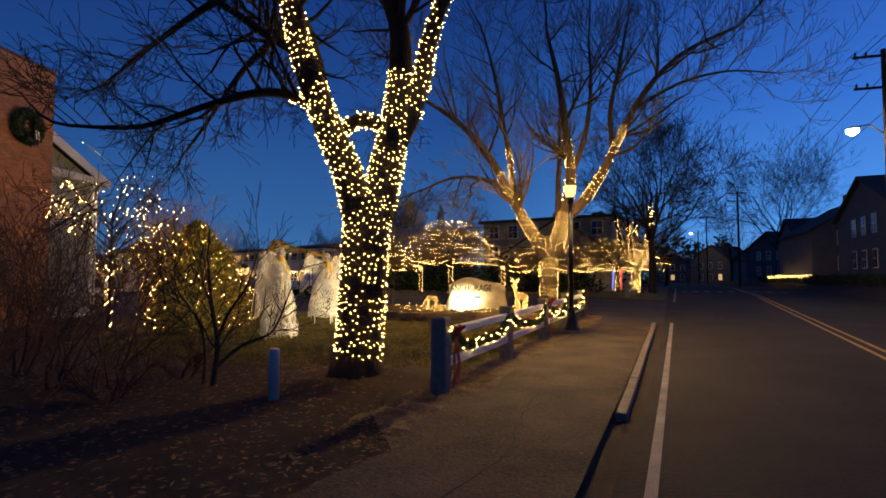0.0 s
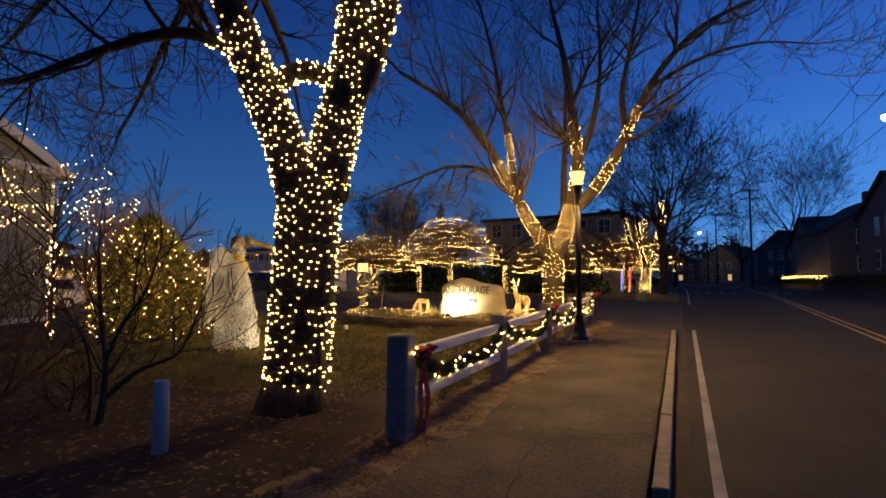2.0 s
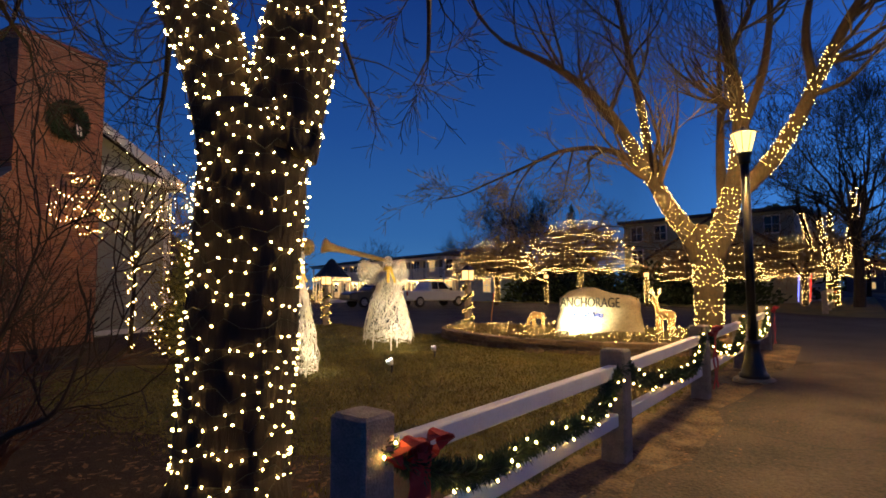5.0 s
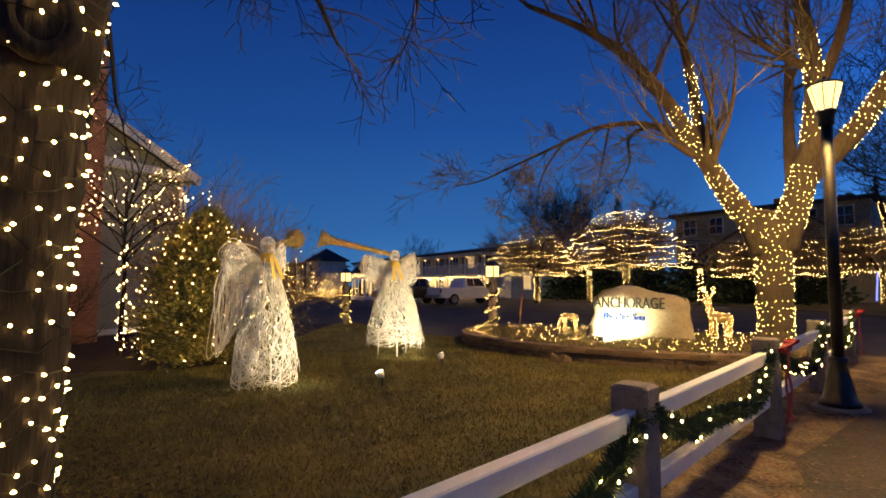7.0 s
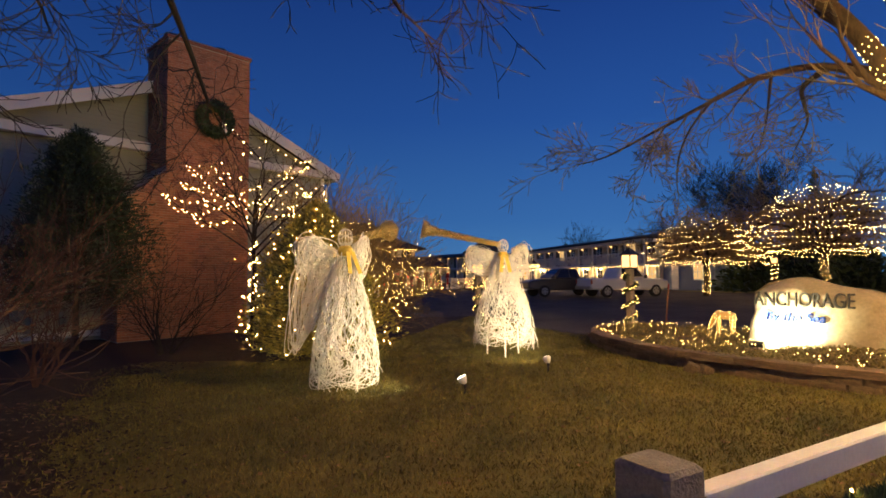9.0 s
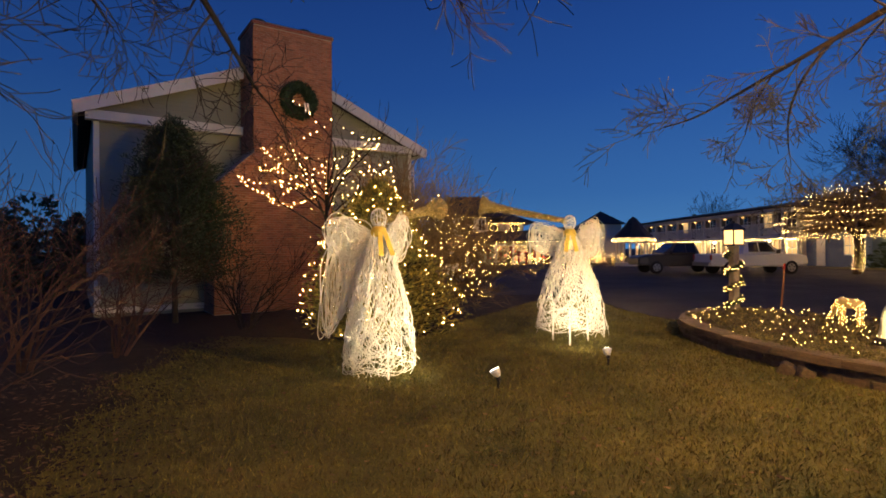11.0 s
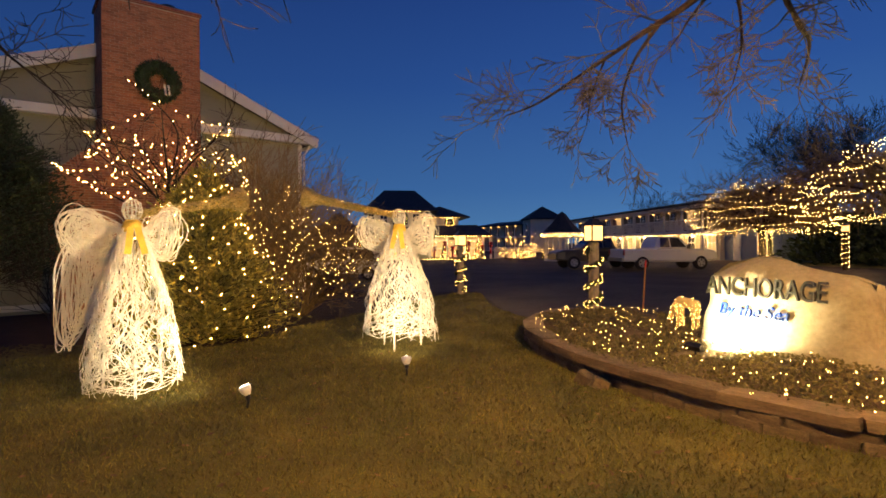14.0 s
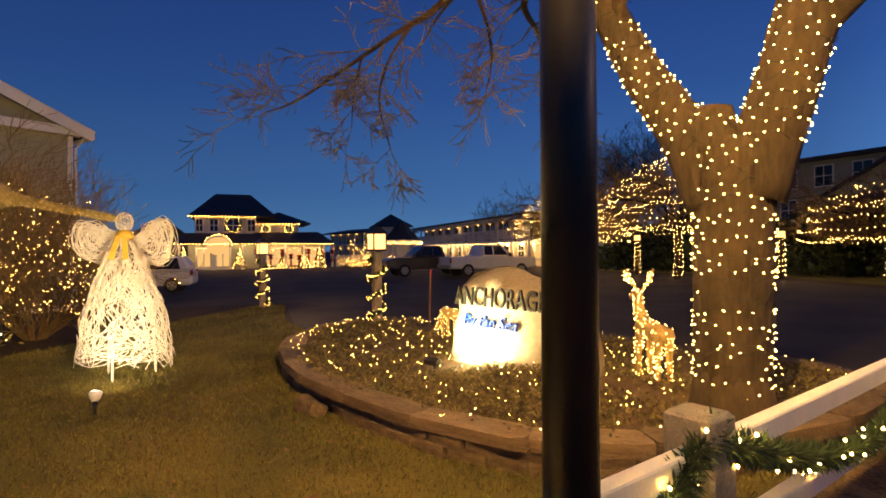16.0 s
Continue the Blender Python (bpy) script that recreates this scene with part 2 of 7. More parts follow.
class MB:
    """Collects vertices and faces for one mesh."""

    def __init__(self):
        self.v, self.f = [], []

    def add(self, verts, faces):
        k = len(self.v)
        self.v.extend(tuple(p) for p in verts)
        self.f.extend(tuple(k + i for i in q) for q in faces)
        return self

    def box(self, x0, x1, y0, y1, z0, z1):
        v = [(x, y, z) for z in (z0, z1) for y in (y0, y1) for x in (x0, x1)]
        return self.add(v, [(0, 2, 3, 1), (4, 5, 7, 6), (0, 1, 5, 4), (2, 6, 7, 3), (0, 4, 6, 2), (1, 3, 7, 5)])

    def beam(self, x0, x1, y0, y1, z0, z1, c=0.01):
        """A box whose upright and top edges are taken off by c."""
        def ring(z, i):
            a, b, p, q = x0 + i, x1 - i, y0 + i, y1 - i
            return [(a + c, p, z), (b - c, p, z), (b, p + c, z), (b, q - c, z), (b - c, q, z), (a + c, q, z), (a, q - c, z), (a, p + c, z)]
        v = ring(z0, 0) + ring(z1 - c, 0) + ring(z1, c)
        f = [tuple(reversed(range(8)))] + [(8 * k + i, 8 * k + (i + 1) % 8, 8 * k + 8 + (i + 1) % 8, 8 * k + 8 + i) for k in range(2) for i in range(8)]
        return self.add(v, f + [tuple(range(16, 24))])

    def tube(self, pts, radii, n=6, cap=True, phase=0.0, ridge=0.0):
        pts = [Vector(p) for p in pts]
        if not hasattr(radii, "__len__"):
            radii = [radii] * len(pts)
        verts, side = [], None
        for i, p in enumerate(pts):
            d = (pts[min(i + 1, len(pts) - 1)] - pts[max(i - 1, 0)])
            d = d.normalized() if d.length > 1e-9 else Vector((0, 0, 1))
            if side is None:
                side = d.orthogonal().normalized()
            side = (side - d * side.dot(d))
            side = side.normalized() if side.length > 1e-6 else d.orthogonal().normalized()
            up = d.cross(side)
            for k in range(n):
                a = 2 * math.pi * k / n + phase
                swell = 1.0
                if ridge:
                    u = Vector((3.2 * math.cos(a), 3.2 * math.sin(a), p.z * 1.1))
                    swell += ridge * (noise.noise(u * 2.6) + 0.6 * noise.noise(u * 5.5)) + 0.035 * noise.noise(u * 0.6)
                verts.append(p + (side * math.cos(a) + up * math.sin(a)) * radii[i] * swell)
        faces = [(n * i + k, n * i + (k + 1) % n, n * i + n + (k + 1) % n, n * i + n + k) for i in range(len(pts) - 1) for k in range(n)]
        if cap:
            faces += [tuple(reversed(range(n))), tuple(range(n * (len(pts) - 1), n * len(pts)))]
        return self.add(verts, faces)

    def lathe(self, profile, n=16, c=(0, 0, 0), phase=0.0):
        return self.tube([(c[0], c[1], c[2] + z) for _, z in profile], [r for r, _ in profile], n, True, phase)

    def bulb(self, p, r):
        x, y, z = p
        r *= 0.5
        return self.add([(x + r, y, z), (x - r, y, z), (x, y + r, z), (x, y - r, z), (x, y, z + r * 1.3), (x, y, z - r * 1.3)],
                        [(0, 2, 4), (2, 1, 4), (1, 3, 4), (3, 0, 4), (2, 0, 5), (1, 2, 5), (3, 1, 5), (0, 3, 5)])

    def round_bulb(self, p, d, r):
        """A small tapered lamp that points along d."""
        d = Vector(d).normalized()
        p = Vector(p)
        return self.tube([p - d * r * 1.2, p - d * r * 0.5, p + d * r * 0.6, p + d * r * 1.7], [r * 0.6, r * 0.95, r * 0.9, r * 0.25], 6)

    def leaf(self, p, d, length, width):
        """One pointed blade from p along d."""
        p, d = Vector(p), Vector(d)
        s = d.orthogonal().normalized() if abs(d.z) > 0.9 * d.length else d.cross(Vector((0, 0, 1))).normalized()
        s = (Matrix.Rotation(random.uniform(0, 6.3), 3, d) @ s) * width * 0.5
        return self.add([p - s * 0.4, p + d * length * 0.5 + s, p + d * length, p + d * length * 0.5 - s], [(0, 1, 2, 3)])

    def mesh(self, name, smooth=False):
        me = bpy.data.meshes.new(name)
        me.from_pydata(self.v, [], self.f)
        if smooth:
            me.polygons.foreach_set("use_smooth", [True] * len(me.polygons))
        me.update()
        return me


def part(name, mb, material, parent=None, label="", smooth=False, kind=""):
    me = mb.mesh(name, smooth) if isinstance(mb, MB) else mb
    if not me.materials:
        me.materials.append(material)
    ob = new(name, me)
    if parent is not None:
        ob.parent = parent
    return tagged(ob, label, kind=kind)


def thing(name, m, label, category, group="", kind=""):
    ob = new(name)
    ob.empty_display_size = 0.2
    ob.matrix_world = m if isinstance(m, Matrix) else pose(*m)
    return tagged(ob, label, category, group, kind)


def structure(name, mb, material, label, category, smooth=False):
    ob = part(name, mb, material, None, label, smooth)
    return tagged(ob, label, category, kind="structure")


def sheet(poly, lift, step=2.0, hump=None):
    """A flat outline laid on the ground, cut into cells."""
    bm = bmesh.new()
    bm.faces.new([bm.verts.new((x, y, 0)) for x, y in poly])
    xs, ys = [p[0] for p in poly], [p[1] for p in poly]
    for axis, vals in ((0, xs), (1, ys)):
        lo, hi = min(vals), max(vals)
        k = max(1, int((hi - lo) / step))
        cuts = [lo + (hi - lo) * i / k for i in range(1, k)] + ([9.0, 45.0] if axis else [])
        for c in cuts:
            co, no = ((c, 0, 0), (1, 0, 0)) if axis == 0 else ((0, c, 0), (0, 1, 0))
            bmesh.ops.bisect_plane(bm, geom=bm.verts[:] + bm.edges[:] + bm.faces[:], plane_co=co, plane_no=no)
    for v in bm.verts:
        v.co.z = g(v.co.x, v.co.y) + lift + (hump(v.co.x, v.co.y) if hump else 0)
    for f in bm.faces:
        f.normal_update()
        if f.normal.z < 0:
            f.normal_flip()
    me = bpy.data.meshes.new("sheet")
    bm.to_mesh(me)
    bm.free()
    return me


def mound(x, y):
    """The soil heaped at the foot of the first tree."""
    return 0.24 * math.exp(-((x + 4.7) ** 2 + (y - 7.9) ** 2) / 1.3)


def rnd(a, b):
    return random.uniform(a, b)

# ---- the ground ----
def ring_of(cx, cy, r, n=48):
    return [(cx + r * math.cos(2 * math.pi * i / n), cy + r * math.sin(2 * math.pi * i / n)) for i in range(n)]


structure("ground", sheet(ring_of(0, 40, 1500), -0.03, 60), M_SOIL, "dark winter earth reaching to the horizon", "ground")
structure("car_park", sheet([(-2.5, 19.6), (-3.3, 24.0), (-3.9, 24.2), (-4.9, 22.6), (-12.0, 21.3), (-13.3, 19.6), (-20.5, 21.8), (-22, 17.8), (-30, 16.5), (-75, 12), (-75, 47), (-30, 44), (-14, 43.5), (-6, 39), (-2.7, 35), (-0.35, 35), (-0.35, 20.2), (-1.2, 19.2)], -0.012, 3), M_CARPARK, "dark asphalt car park and driveway", "driveway")
ROAD_L, ROAD_R = -0.42, 9.6


def bend(y):
    """The road leans slightly to its right, then turns away to the left."""
    return 0.045 * (y - 13) - 0.0009 * max(0, y - 62) ** 2


def strip(x0, x1, y0, y1, lift, step=2.0, curve=bend):
    mb, ys, y = MB(), [], y0
    while y < y1:
        ys.append(y)
        y += step if y < 30 else step * 2
    ys.append(y1)
    for brk in (9.0, 45.0):
        if y0 < brk < y1 and brk not in ys:
            ys.append(brk)
    ys.sort()
    v = [(x + curve(y), y, g(x, y) + lift) for y in ys for x in (x0, x1)]
    return mb.add(v, [(2 * i, 2 * i + 1, 2 * i + 3, 2 * i + 2) for i in range(len(ys) - 1)])


edge = lambda y: 0.008 * (y - 13) - 0.0009 * max(0, y - 62) ** 2
road_mb = MB()
ys = [-30, -10, 0, 4.5, 9, 13, 17, 21, 26, 31, 38, 45, 54, 62, 70, 80, 92, 105, 120, 140]
xsr = [ROAD_L, 1.2, 2.8, 4.2, 6.0, 8.0, ROAD_R]
rv = [(x + edge(y) * (1 - i / 6) + bend(y) * i / 6, y, g(0, y) - 0.02 + 0.05 * math.sin(math.pi * i / 6)) for y in ys for i, x in enumerate(xsr)]
road_mb.add(rv, [(7 * j + i, 7 * j + i + 1, 7 * j + i + 8, 7 * j + i + 7) for j in range(len(ys) - 1) for i in range(6)])
structure("road", road_mb, M_ASPHALT, "grey asphalt two-lane road", "road", True)


def road_z(x, y):
    return g(0, y) - 0.02 + 0.05 * math.sin(math.pi * min(1, max(0, (x - ROAD_L) / (ROAD_R - ROAD_L))))


def painted(name, x, width, y0, y1, curve, material, label):
    mb, n = MB(), max(2, int((y1 - y0) / 2.0))
    yy = [y0 + (y1 - y0) * i / n for i in range(n + 1)]
    v = [(x + s * width / 2 + curve(y), y, road_z(x, y) + 0.012) for y in yy for s in (-1, 1)]
    mb.add(v, [(2 * i, 2 * i + 1, 2 * i + 3, 2 * i + 2) for i in range(n)])
    return structure(name, mb, material, label, "road marking")


painted("edge_line", -0.13, 0.10, -4, 20.5, edge, M_WHITE_LINE, "worn white edge line on the asphalt")
painted("edge_line_far", -0.13, 0.12, 34, 95, edge, M_WHITE_LINE, "worn white edge line on the asphalt")
for dx in (-0.14, 0.14):
    painted("centre_line", 4.0 + dx, 0.10, -6, 100, bend, M_YELLOW_LINE, "double yellow centre line on the asphalt")
for i in range(9):
    painted("crossing_bar", 0.6 + i * 0.95, 0.42, 52, 55, edge, M_WHITE_LINE, "white bar of a street crossing")

# pavement with its long kerb stones
PAVE_L, PAVE_R = -2.5, -0.72
pave = [(PAVE_L - 0.2, -6)] + [(PAVE_L - 0.2 + 0.12 * math.sin(y * 1.7) + 0.07 * math.sin(y * 4.1), y) for y in np.arange(0, 17.6, 0.8)]
pave += [(-2.35, 18.6), (-1.9, 19.4), (-1.3, 19.8), (-0.9, 19.9), (PAVE_R, 19.6), (PAVE_R, -6)]
structure("pavement", sheet(pave, 0.045, 1.2), M_WALKWAY, "worn tarred pavement with crumbled edge", "pavement")
for y0, y1 in ((6.9, 9.4), (9.42, 12.2), (12.22, 15.0), (15.02, 17.6), (17.62, 19.5)):
    mb = MB().beam(-0.068, 0.068, 0.006, y1 - y0 - 0.006, -0.2, 0.09, 0.012)
    k = thing("kerb_stone", pose(-0.62 + rnd(-0.01, 0.01), y0, g(0, y0) - 0.01, math.degrees(math.atan(0.015)) if y0 > 8 else 0, 0, rnd(-0.3, 0.3)), "pale granite kerb stone along the pavement", "kerb", "kerb stones")
    part("stone", mb, M_KERB, k)
structure("gutter", strip(-0.54, -0.34, 6.5, 20, -0.006, 1.5, edge), M_SOIL, "dirt and leaves in the gutter", "gutter")

LAWN = [(-3.55, 5.6), (-3.5, 23.3), (-4.9, 23.0), (-12.2, 21.6), (-13.2, 19.9), (-16, 20.2), (-19.8, 21.6), (-20.6, 21.0), (-18.2, 18.2), (-16.2, 16.2), (-14.8, 14.5), (-13.4, 13.4), (-13.2, 12.2), (-14.5, 10.6), (-15.2, 9.4), (-14.0, 8.9), (-12.5, 8.7), (-11.2, 8.3), (-9.8, 8.5), (-8.6, 8.3), (-7.4, 8.6), (-6.5, 8.8), (-6.0, 9.0), (-5.3, 9.2), (-4.6, 9.0), (-4.2, 8.2)]
rough_edge = []
for i in range(len(LAWN)):
    (x0, y0), (x1, y1) = LAWN[i], LAWN[(i + 1) % len(LAWN)]
    n = max(1, int(math.hypot(x1 - x0, y1 - y0) / 0.3)) if i >= 9 else 1
    for k in range(n):
        x, y = x0 + (x1 - x0) * k / n, y0 + (y1 - y0) * k / n
        s = 1.0 if i >= 9 else 0.0
        rough_edge.append((x + s * 0.3 * noise.noise(Vector((x * 1.9, y * 1.9, 3))), y + s * (0.35 * noise.noise(Vector((x * 1.6, y * 1.6, 9))) + rnd(-0.05, 0.05))))
LAWN = rough_edge
structure("lawn", sheet(LAWN, 0.0, 1.0), M_LAWN, "short brownish winter lawn", "lawn", True)
structure("planting_bed", sheet([(-2.6, -6), (-2.55, 5.0), (-3.4, 6.0), (-3.6, 9.0), (-4.6, 9.3), (-5.3, 9.4), (-6.0, 9.1), (-7.5, 8.8), (-10, 8.8), (-13.5, 9.2), (-14.9, 9.8), (-14.3, 10.8), (-13.1, 12.2), (-13.3, 13.5), (-14.7, 14.6), (-16.1, 16.3), (-18.1, 18.3), (-20.5, 21.1), (-22.5, 18.0), (-26, 17.0), (-26, -6)], -0.008, 0.8, mound), M_MULCH, "dark bark mulch bed with fallen leaves", "planting bed", True)
structure("verge", sheet([(-2.45, 4.6), (-2.45, 19.0), (-2.6, 22.5), (-3.5, 23.0), (-3.6, 15), (-3.6, 6.0)], 0.014, 0.16, lambda x, y: 0.05 * noise.noise(Vector((x * 3.5, y * 3.0, 2))) + 0.03 * noise.noise(Vector((x * 9, y * 9, 5)))), M_VERGE, "trodden dirt verge with leaf litter", "verge", True)
structure("far_grass", sheet([(-0.5, 36), (-2.6, 36.5), (-6, 40), (-13, 44.5), (-30, 45.5), (-30, 60), (-0.5, 90)], -0.005, 3), M_LAWN, "dim grass across the driveway", "lawn")


# ---- bare trees ----
class Tree:
    """Limbs, twigs and string lights of one bare tree, in its own coordinates."""

    def __init__(self, seed, fine=0.005):
        self.r, self.seed, self.fine = random.Random(seed), seed, fine
        self.wood, self.twigs, self.limbs = MB(), MB(), []

    def limb(self, pts, r0, r1, n=10, rough=0.04):
        """A thick limb through a few points, bent smoothly."""
        P = [Vector(p) for p in pts]
        out = []
        for i in range(len(P) - 1):
            a, b, c, d = P[max(i - 1, 0)], P[i], P[i + 1], P[min(i + 2, len(P) - 1)]
            for k in range(5):
                t = k / 5
                out.append(0.5 * ((2 * b) + (c - a) * t + (2 * a - 5 * b + 4 * c - d) * t * t + (3 * b - a - 3 * c + d) * t ** 3))
        out.append(P[-1])
        L = len(out) - 1
        radii = [(r0 + (r1 - r0) * i / L) * (1 + self.r.uniform(-rough, rough)) for i in range(L + 1)]
        self.wood.tube(out, radii, n, True, 0.0, 0.05 if n >= 40 else 0.0)
        self.limbs.append((out, radii))
        return out, radii

    def branch(self, p, d, length, r, depth, droop=0.0, up=0.15):
        R = self.r
        p, d = Vector(p), Vector(d).normalized()
        n = 5 if depth > 1 else 4
        pts, dirs = [p.copy()], [d.copy()]
        for i in range(n):
            d = (d + Vector((R.uniform(-1, 1), R.uniform(-1, 1), R.uniform(-1, 1))) * 0.27 + Vector((0, 0, up - droop * (i / n)))).normalized()
            p = p + d * length / n
            pts.append(p.copy())
            dirs.append(d.copy())
        radii = [max(self.fine, r * (1 - 0.72 * i / n)) for i in range(n + 1)]
        (self.wood if r > 0.03 else self.twigs).tube(pts, radii, 6 if r > 0.03 else 3, False)
        if depth == 0:
            return
        kids = R.randint(3, 5) if depth > 1 else R.randint(3, 6)
        for k in range(kids):
            i = R.randint(1, n)
            side = dirs[i].orthogonal()
            side.rotate(Matrix.Rotation(R.uniform(0, 6.28), 3, dirs[i]).to_quaternion())
            dd = dirs[i] * R.uniform(0.7, 1.0) + side.normalized() * R.uniform(0.5, 1.05)
            self.branch(pts[i], dd, length * R.uniform(0.45, 0.72), radii[i] * R.uniform(0.5, 0.72), depth - 1, droop, up)
        self.branch(pts[-1], dirs[-1], length * 0.6, radii[-1], depth - 1, droop, up)

    def sprout(self, limb, count, length, depth, start=0.4, droop=0.0, up=0.15, spread=0.9):
        out, radii = limb
        R = self.r
        for _ in range(count):
            i = R.randint(int(len(out) * start), len(out) - 1)
            j = max(1, i)
            d = (out[j] - out[j - 1]).normalized()
            side = d.orthogonal()
            side.rotate(Matrix.Rotation(R.uniform(0, 6.28), 3, d).to_quaternion())
            self.branch(out[i], d * 0.7 + side.normalized() * spread, length * R.uniform(0.6, 1.1), min(radii[i] * 0.5, 0.07), depth, droop, up)
        d = (out[-1] - out[-2]).normalized()
        self.branch(out[-1], d, length * 1.1, radii[-1], depth + 0, droop, up)

    def wrap(self, limb, bulbs, wire, pitch=0.16, gap=0.11, r=0.02, start=0.0, end=1.0, miss=0.12, bands=(), round_ones=False):
        """A string of lights wound round a limb."""
        out, radii = limb
        R = self.r
        seg = [(out[i + 1] - out[i]).length for i in range(len(out) - 1)]
        total = sum(seg)
        s, ang, line = start * total, R.uniform(0, 6), []
        while s < end * total:
            i, q = 0, s
            while i < len(seg) - 1 and q > seg[i]:
                q -= seg[i]
                i += 1
            f = min(1, q / max(seg[i], 1e-6))
            c, rad = out[i].lerp(out[i + 1], f), radii[i] * (1 - f) + radii[i + 1] * f
            d = (out[i + 1] - out[i]).normalized()
            a = d.orthogonal().normalized()
            if abs(d.z) > 0.3:
                a = (Vector((1, 0, 0)) - d * d.x).normalized()
            b = d.cross(a)
            p = c + (a * math.cos(ang) + b * math.sin(ang)) * (rad + r * 0.9) + d * R.uniform(-0.055, 0.055)
            line.append(p)
            dark = any(lo < s / total < hi for lo, hi in bands)
            gap_here = noise.noise(p * 3.6 + Vector((self.seed, 0, 0))) < -0.33
            if R.random() > (0.94 if dark else 0.75 if gap_here else miss):
                if round_ones:
                    out_d = (p - c).normalized() + Vector((R.gauss(0, 0.5), R.gauss(0, 0.5), R.gauss(0, 0.5)))
                    bulbs.round_bulb(p, out_d, r * 0.43)
                else:
                    bulbs.bulb(p, r * R.uniform(0.75, 1.15))
            step = gap / max(rad, 0.04)
            ang += step * R.uniform(0.75, 1.25)
            s += pitch * step / 6.283
        if wire is not None and len(line) > 1:
            wire.tube(line, 0.004, 3, False)


# ---- the first lit tree, by the fence ----
def first_tree():
    base = Vector((-4.71, 7.74, 0.16))
    T = Tree(11, 0.0065)
    q = lambda pts: [Vector(p) - Vector((-4.62, 7.8, 0.16)) for p in pts]
    trunk = T.limb(q([(-4.74, 7.72, -0.05), (-4.71, 7.74, 0.7), (-4.66, 7.77, 1.7), (-4.62, 7.8, 2.6), (-4.62, 7.8, 3.05)]), 0.385, 0.38, 72, 0.03)
    T.wood.tube(q([(-4.76, 7.70, -0.1), (-4.74, 7.72, 0.12), (-4.72, 7.74, 0.5)]), [0.60, 0.47, 0.385], 72, True, 0.0, 0.05)
    left = T.limb(q([(-4.72, 7.72, 2.7), (-4.86, 7.62, 3.4), (-5.14, 7.44, 4.2), (-5.38, 7.32, 4.9), (-5.58, 7.2, 5.6), (-5.75, 7.1, 6.6), (-6.0, 7.2, 7.8), (-6.6, 7.4, 9.2)]), 0.27, 0.13, 48, 0.03)
    mid = T.limb(q([(-4.5, 7.88, 2.75), (-4.36, 7.98, 3.55), (-4.22, 8.06, 4.4), (-4.16, 8.10, 5.1), (-4.18, 8.12, 6.0), (-4.35, 8.05, 7.0), (-4.1, 8.6, 8.6)]), 0.31, 0.12, 48, 0.03)
    right = T.limb(q([(-4.22, 8.06, 4.0), (-4.0, 8.18, 4.5), (-3.82, 8.28, 5.2), (-3.74, 8.32, 5.7), (-3.45, 8.4, 6.6), (-2.8, 8.7, 8.0), (-2.3, 9.3, 9.2)]), 0.20, 0.09, 12)
    bridge = T.limb(q([(-5.0, 7.58, 4.2), (-4.72, 7.74, 4.4), (-4.35, 7.98, 4.3)]), 0.12, 0.12, 8)
    low = T.limb(q([(-5.2, 7.42, 4.4), (-5.6, 7.2, 4.72), (-6.1, 6.9, 4.8), (-7.0, 6.6, 4.6), (-8.2, 6.3, 4.3), (-9.6, 6.0, 4.4)]), 0.1, 0.03, 8)
    upl = T.limb(q([(-5.5, 7.24, 5.4), (-6.0, 6.95, 5.75), (-6.9, 6.5, 6.4), (-8.2, 6.0, 7.2), (-9.8, 5.6, 7.6)]), 0.085, 0.03, 8)
    over = T.limb(q([(-5.7, 7.12, 6.3), (-6.5, 8.6, 6.7), (-7.3, 10.2, 6.5), (-7.9, 11.4, 6.1), (-8.5, 12.4, 5.6)]), 0.11, 0.025, 8)
    over2 = T.limb(q([(-4.3, 8.0, 6.4), (-5.1, 9.8, 6.9), (-5.9, 11.2, 6.8), (-6.6, 12.2, 6.5), (-7.3, 13.0, 6.0)]), 0.10, 0.025, 8)
    over3 = T.limb(q([(-5.6, 7.2, 5.9), (-7.0, 8.2, 6.4), (-8.7, 9.0, 6.2), (-10.4, 9.7, 5.5), (-11.8, 10.2, 4.9)]), 0.10, 0.025, 8)
    over4 = T.limb(q([(-5.9, 7.0, 6.6), (-7.4, 7.3, 6.9), (-9.4, 7.6, 6.6), (-11.4, 7.8, 6.0)]), 0.10, 0.03, 8)
    knot = Vector((-4.33, 7.86, 2.85)) - Vector((-4.71, 7.74, 0.16))
    T.wood.tube([knot + Vector((0.02, 0.11 * math.cos(a), 0.13 * math.sin(a))) for a in np.arange(0, 6.6, 0.4)], 0.05, 7)
    for lm, n, ln in ((left, 7, 2.6), (mid, 8, 2.6), (right, 7, 2.4)):
        T.sprout(lm, n, ln, 3, 0.66)
    for lm, n, ln in ((low, 19, 1.7), (upl, 19, 1.8), (over, 11, 1.5), (over2, 10, 1.4), (over3, 12, 1.7), (over4, 12, 1.7)):
        T.sprout(lm, n, ln * 0.85, 2, 0.2, 0.0, 0.03, 1.0)
    tree = thing("tree", pose(*base), "large bare forked tree, trunk wound with warm string lights", "tree", "lit trees by the fence")
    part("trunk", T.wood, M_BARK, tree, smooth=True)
    part("knot_hole", MB().tube([knot - Vector((0.05, 0, 0)), knot + Vector((0.03, 0, 0))], 0.085, 10), M_TYRE, tree, "dark hollow of an old branch")
    part("crown", T.twigs, M_TWIG, tree, kind="stuff")
    b, w = MB(), MB()
    bands = ((0.505, 0.535), (0.70, 0.735))
    T.wrap(trunk, b, w, 0.11, 0.085, 0.0185, 0.12, 1.0, 0.10, bands, round_ones=True)
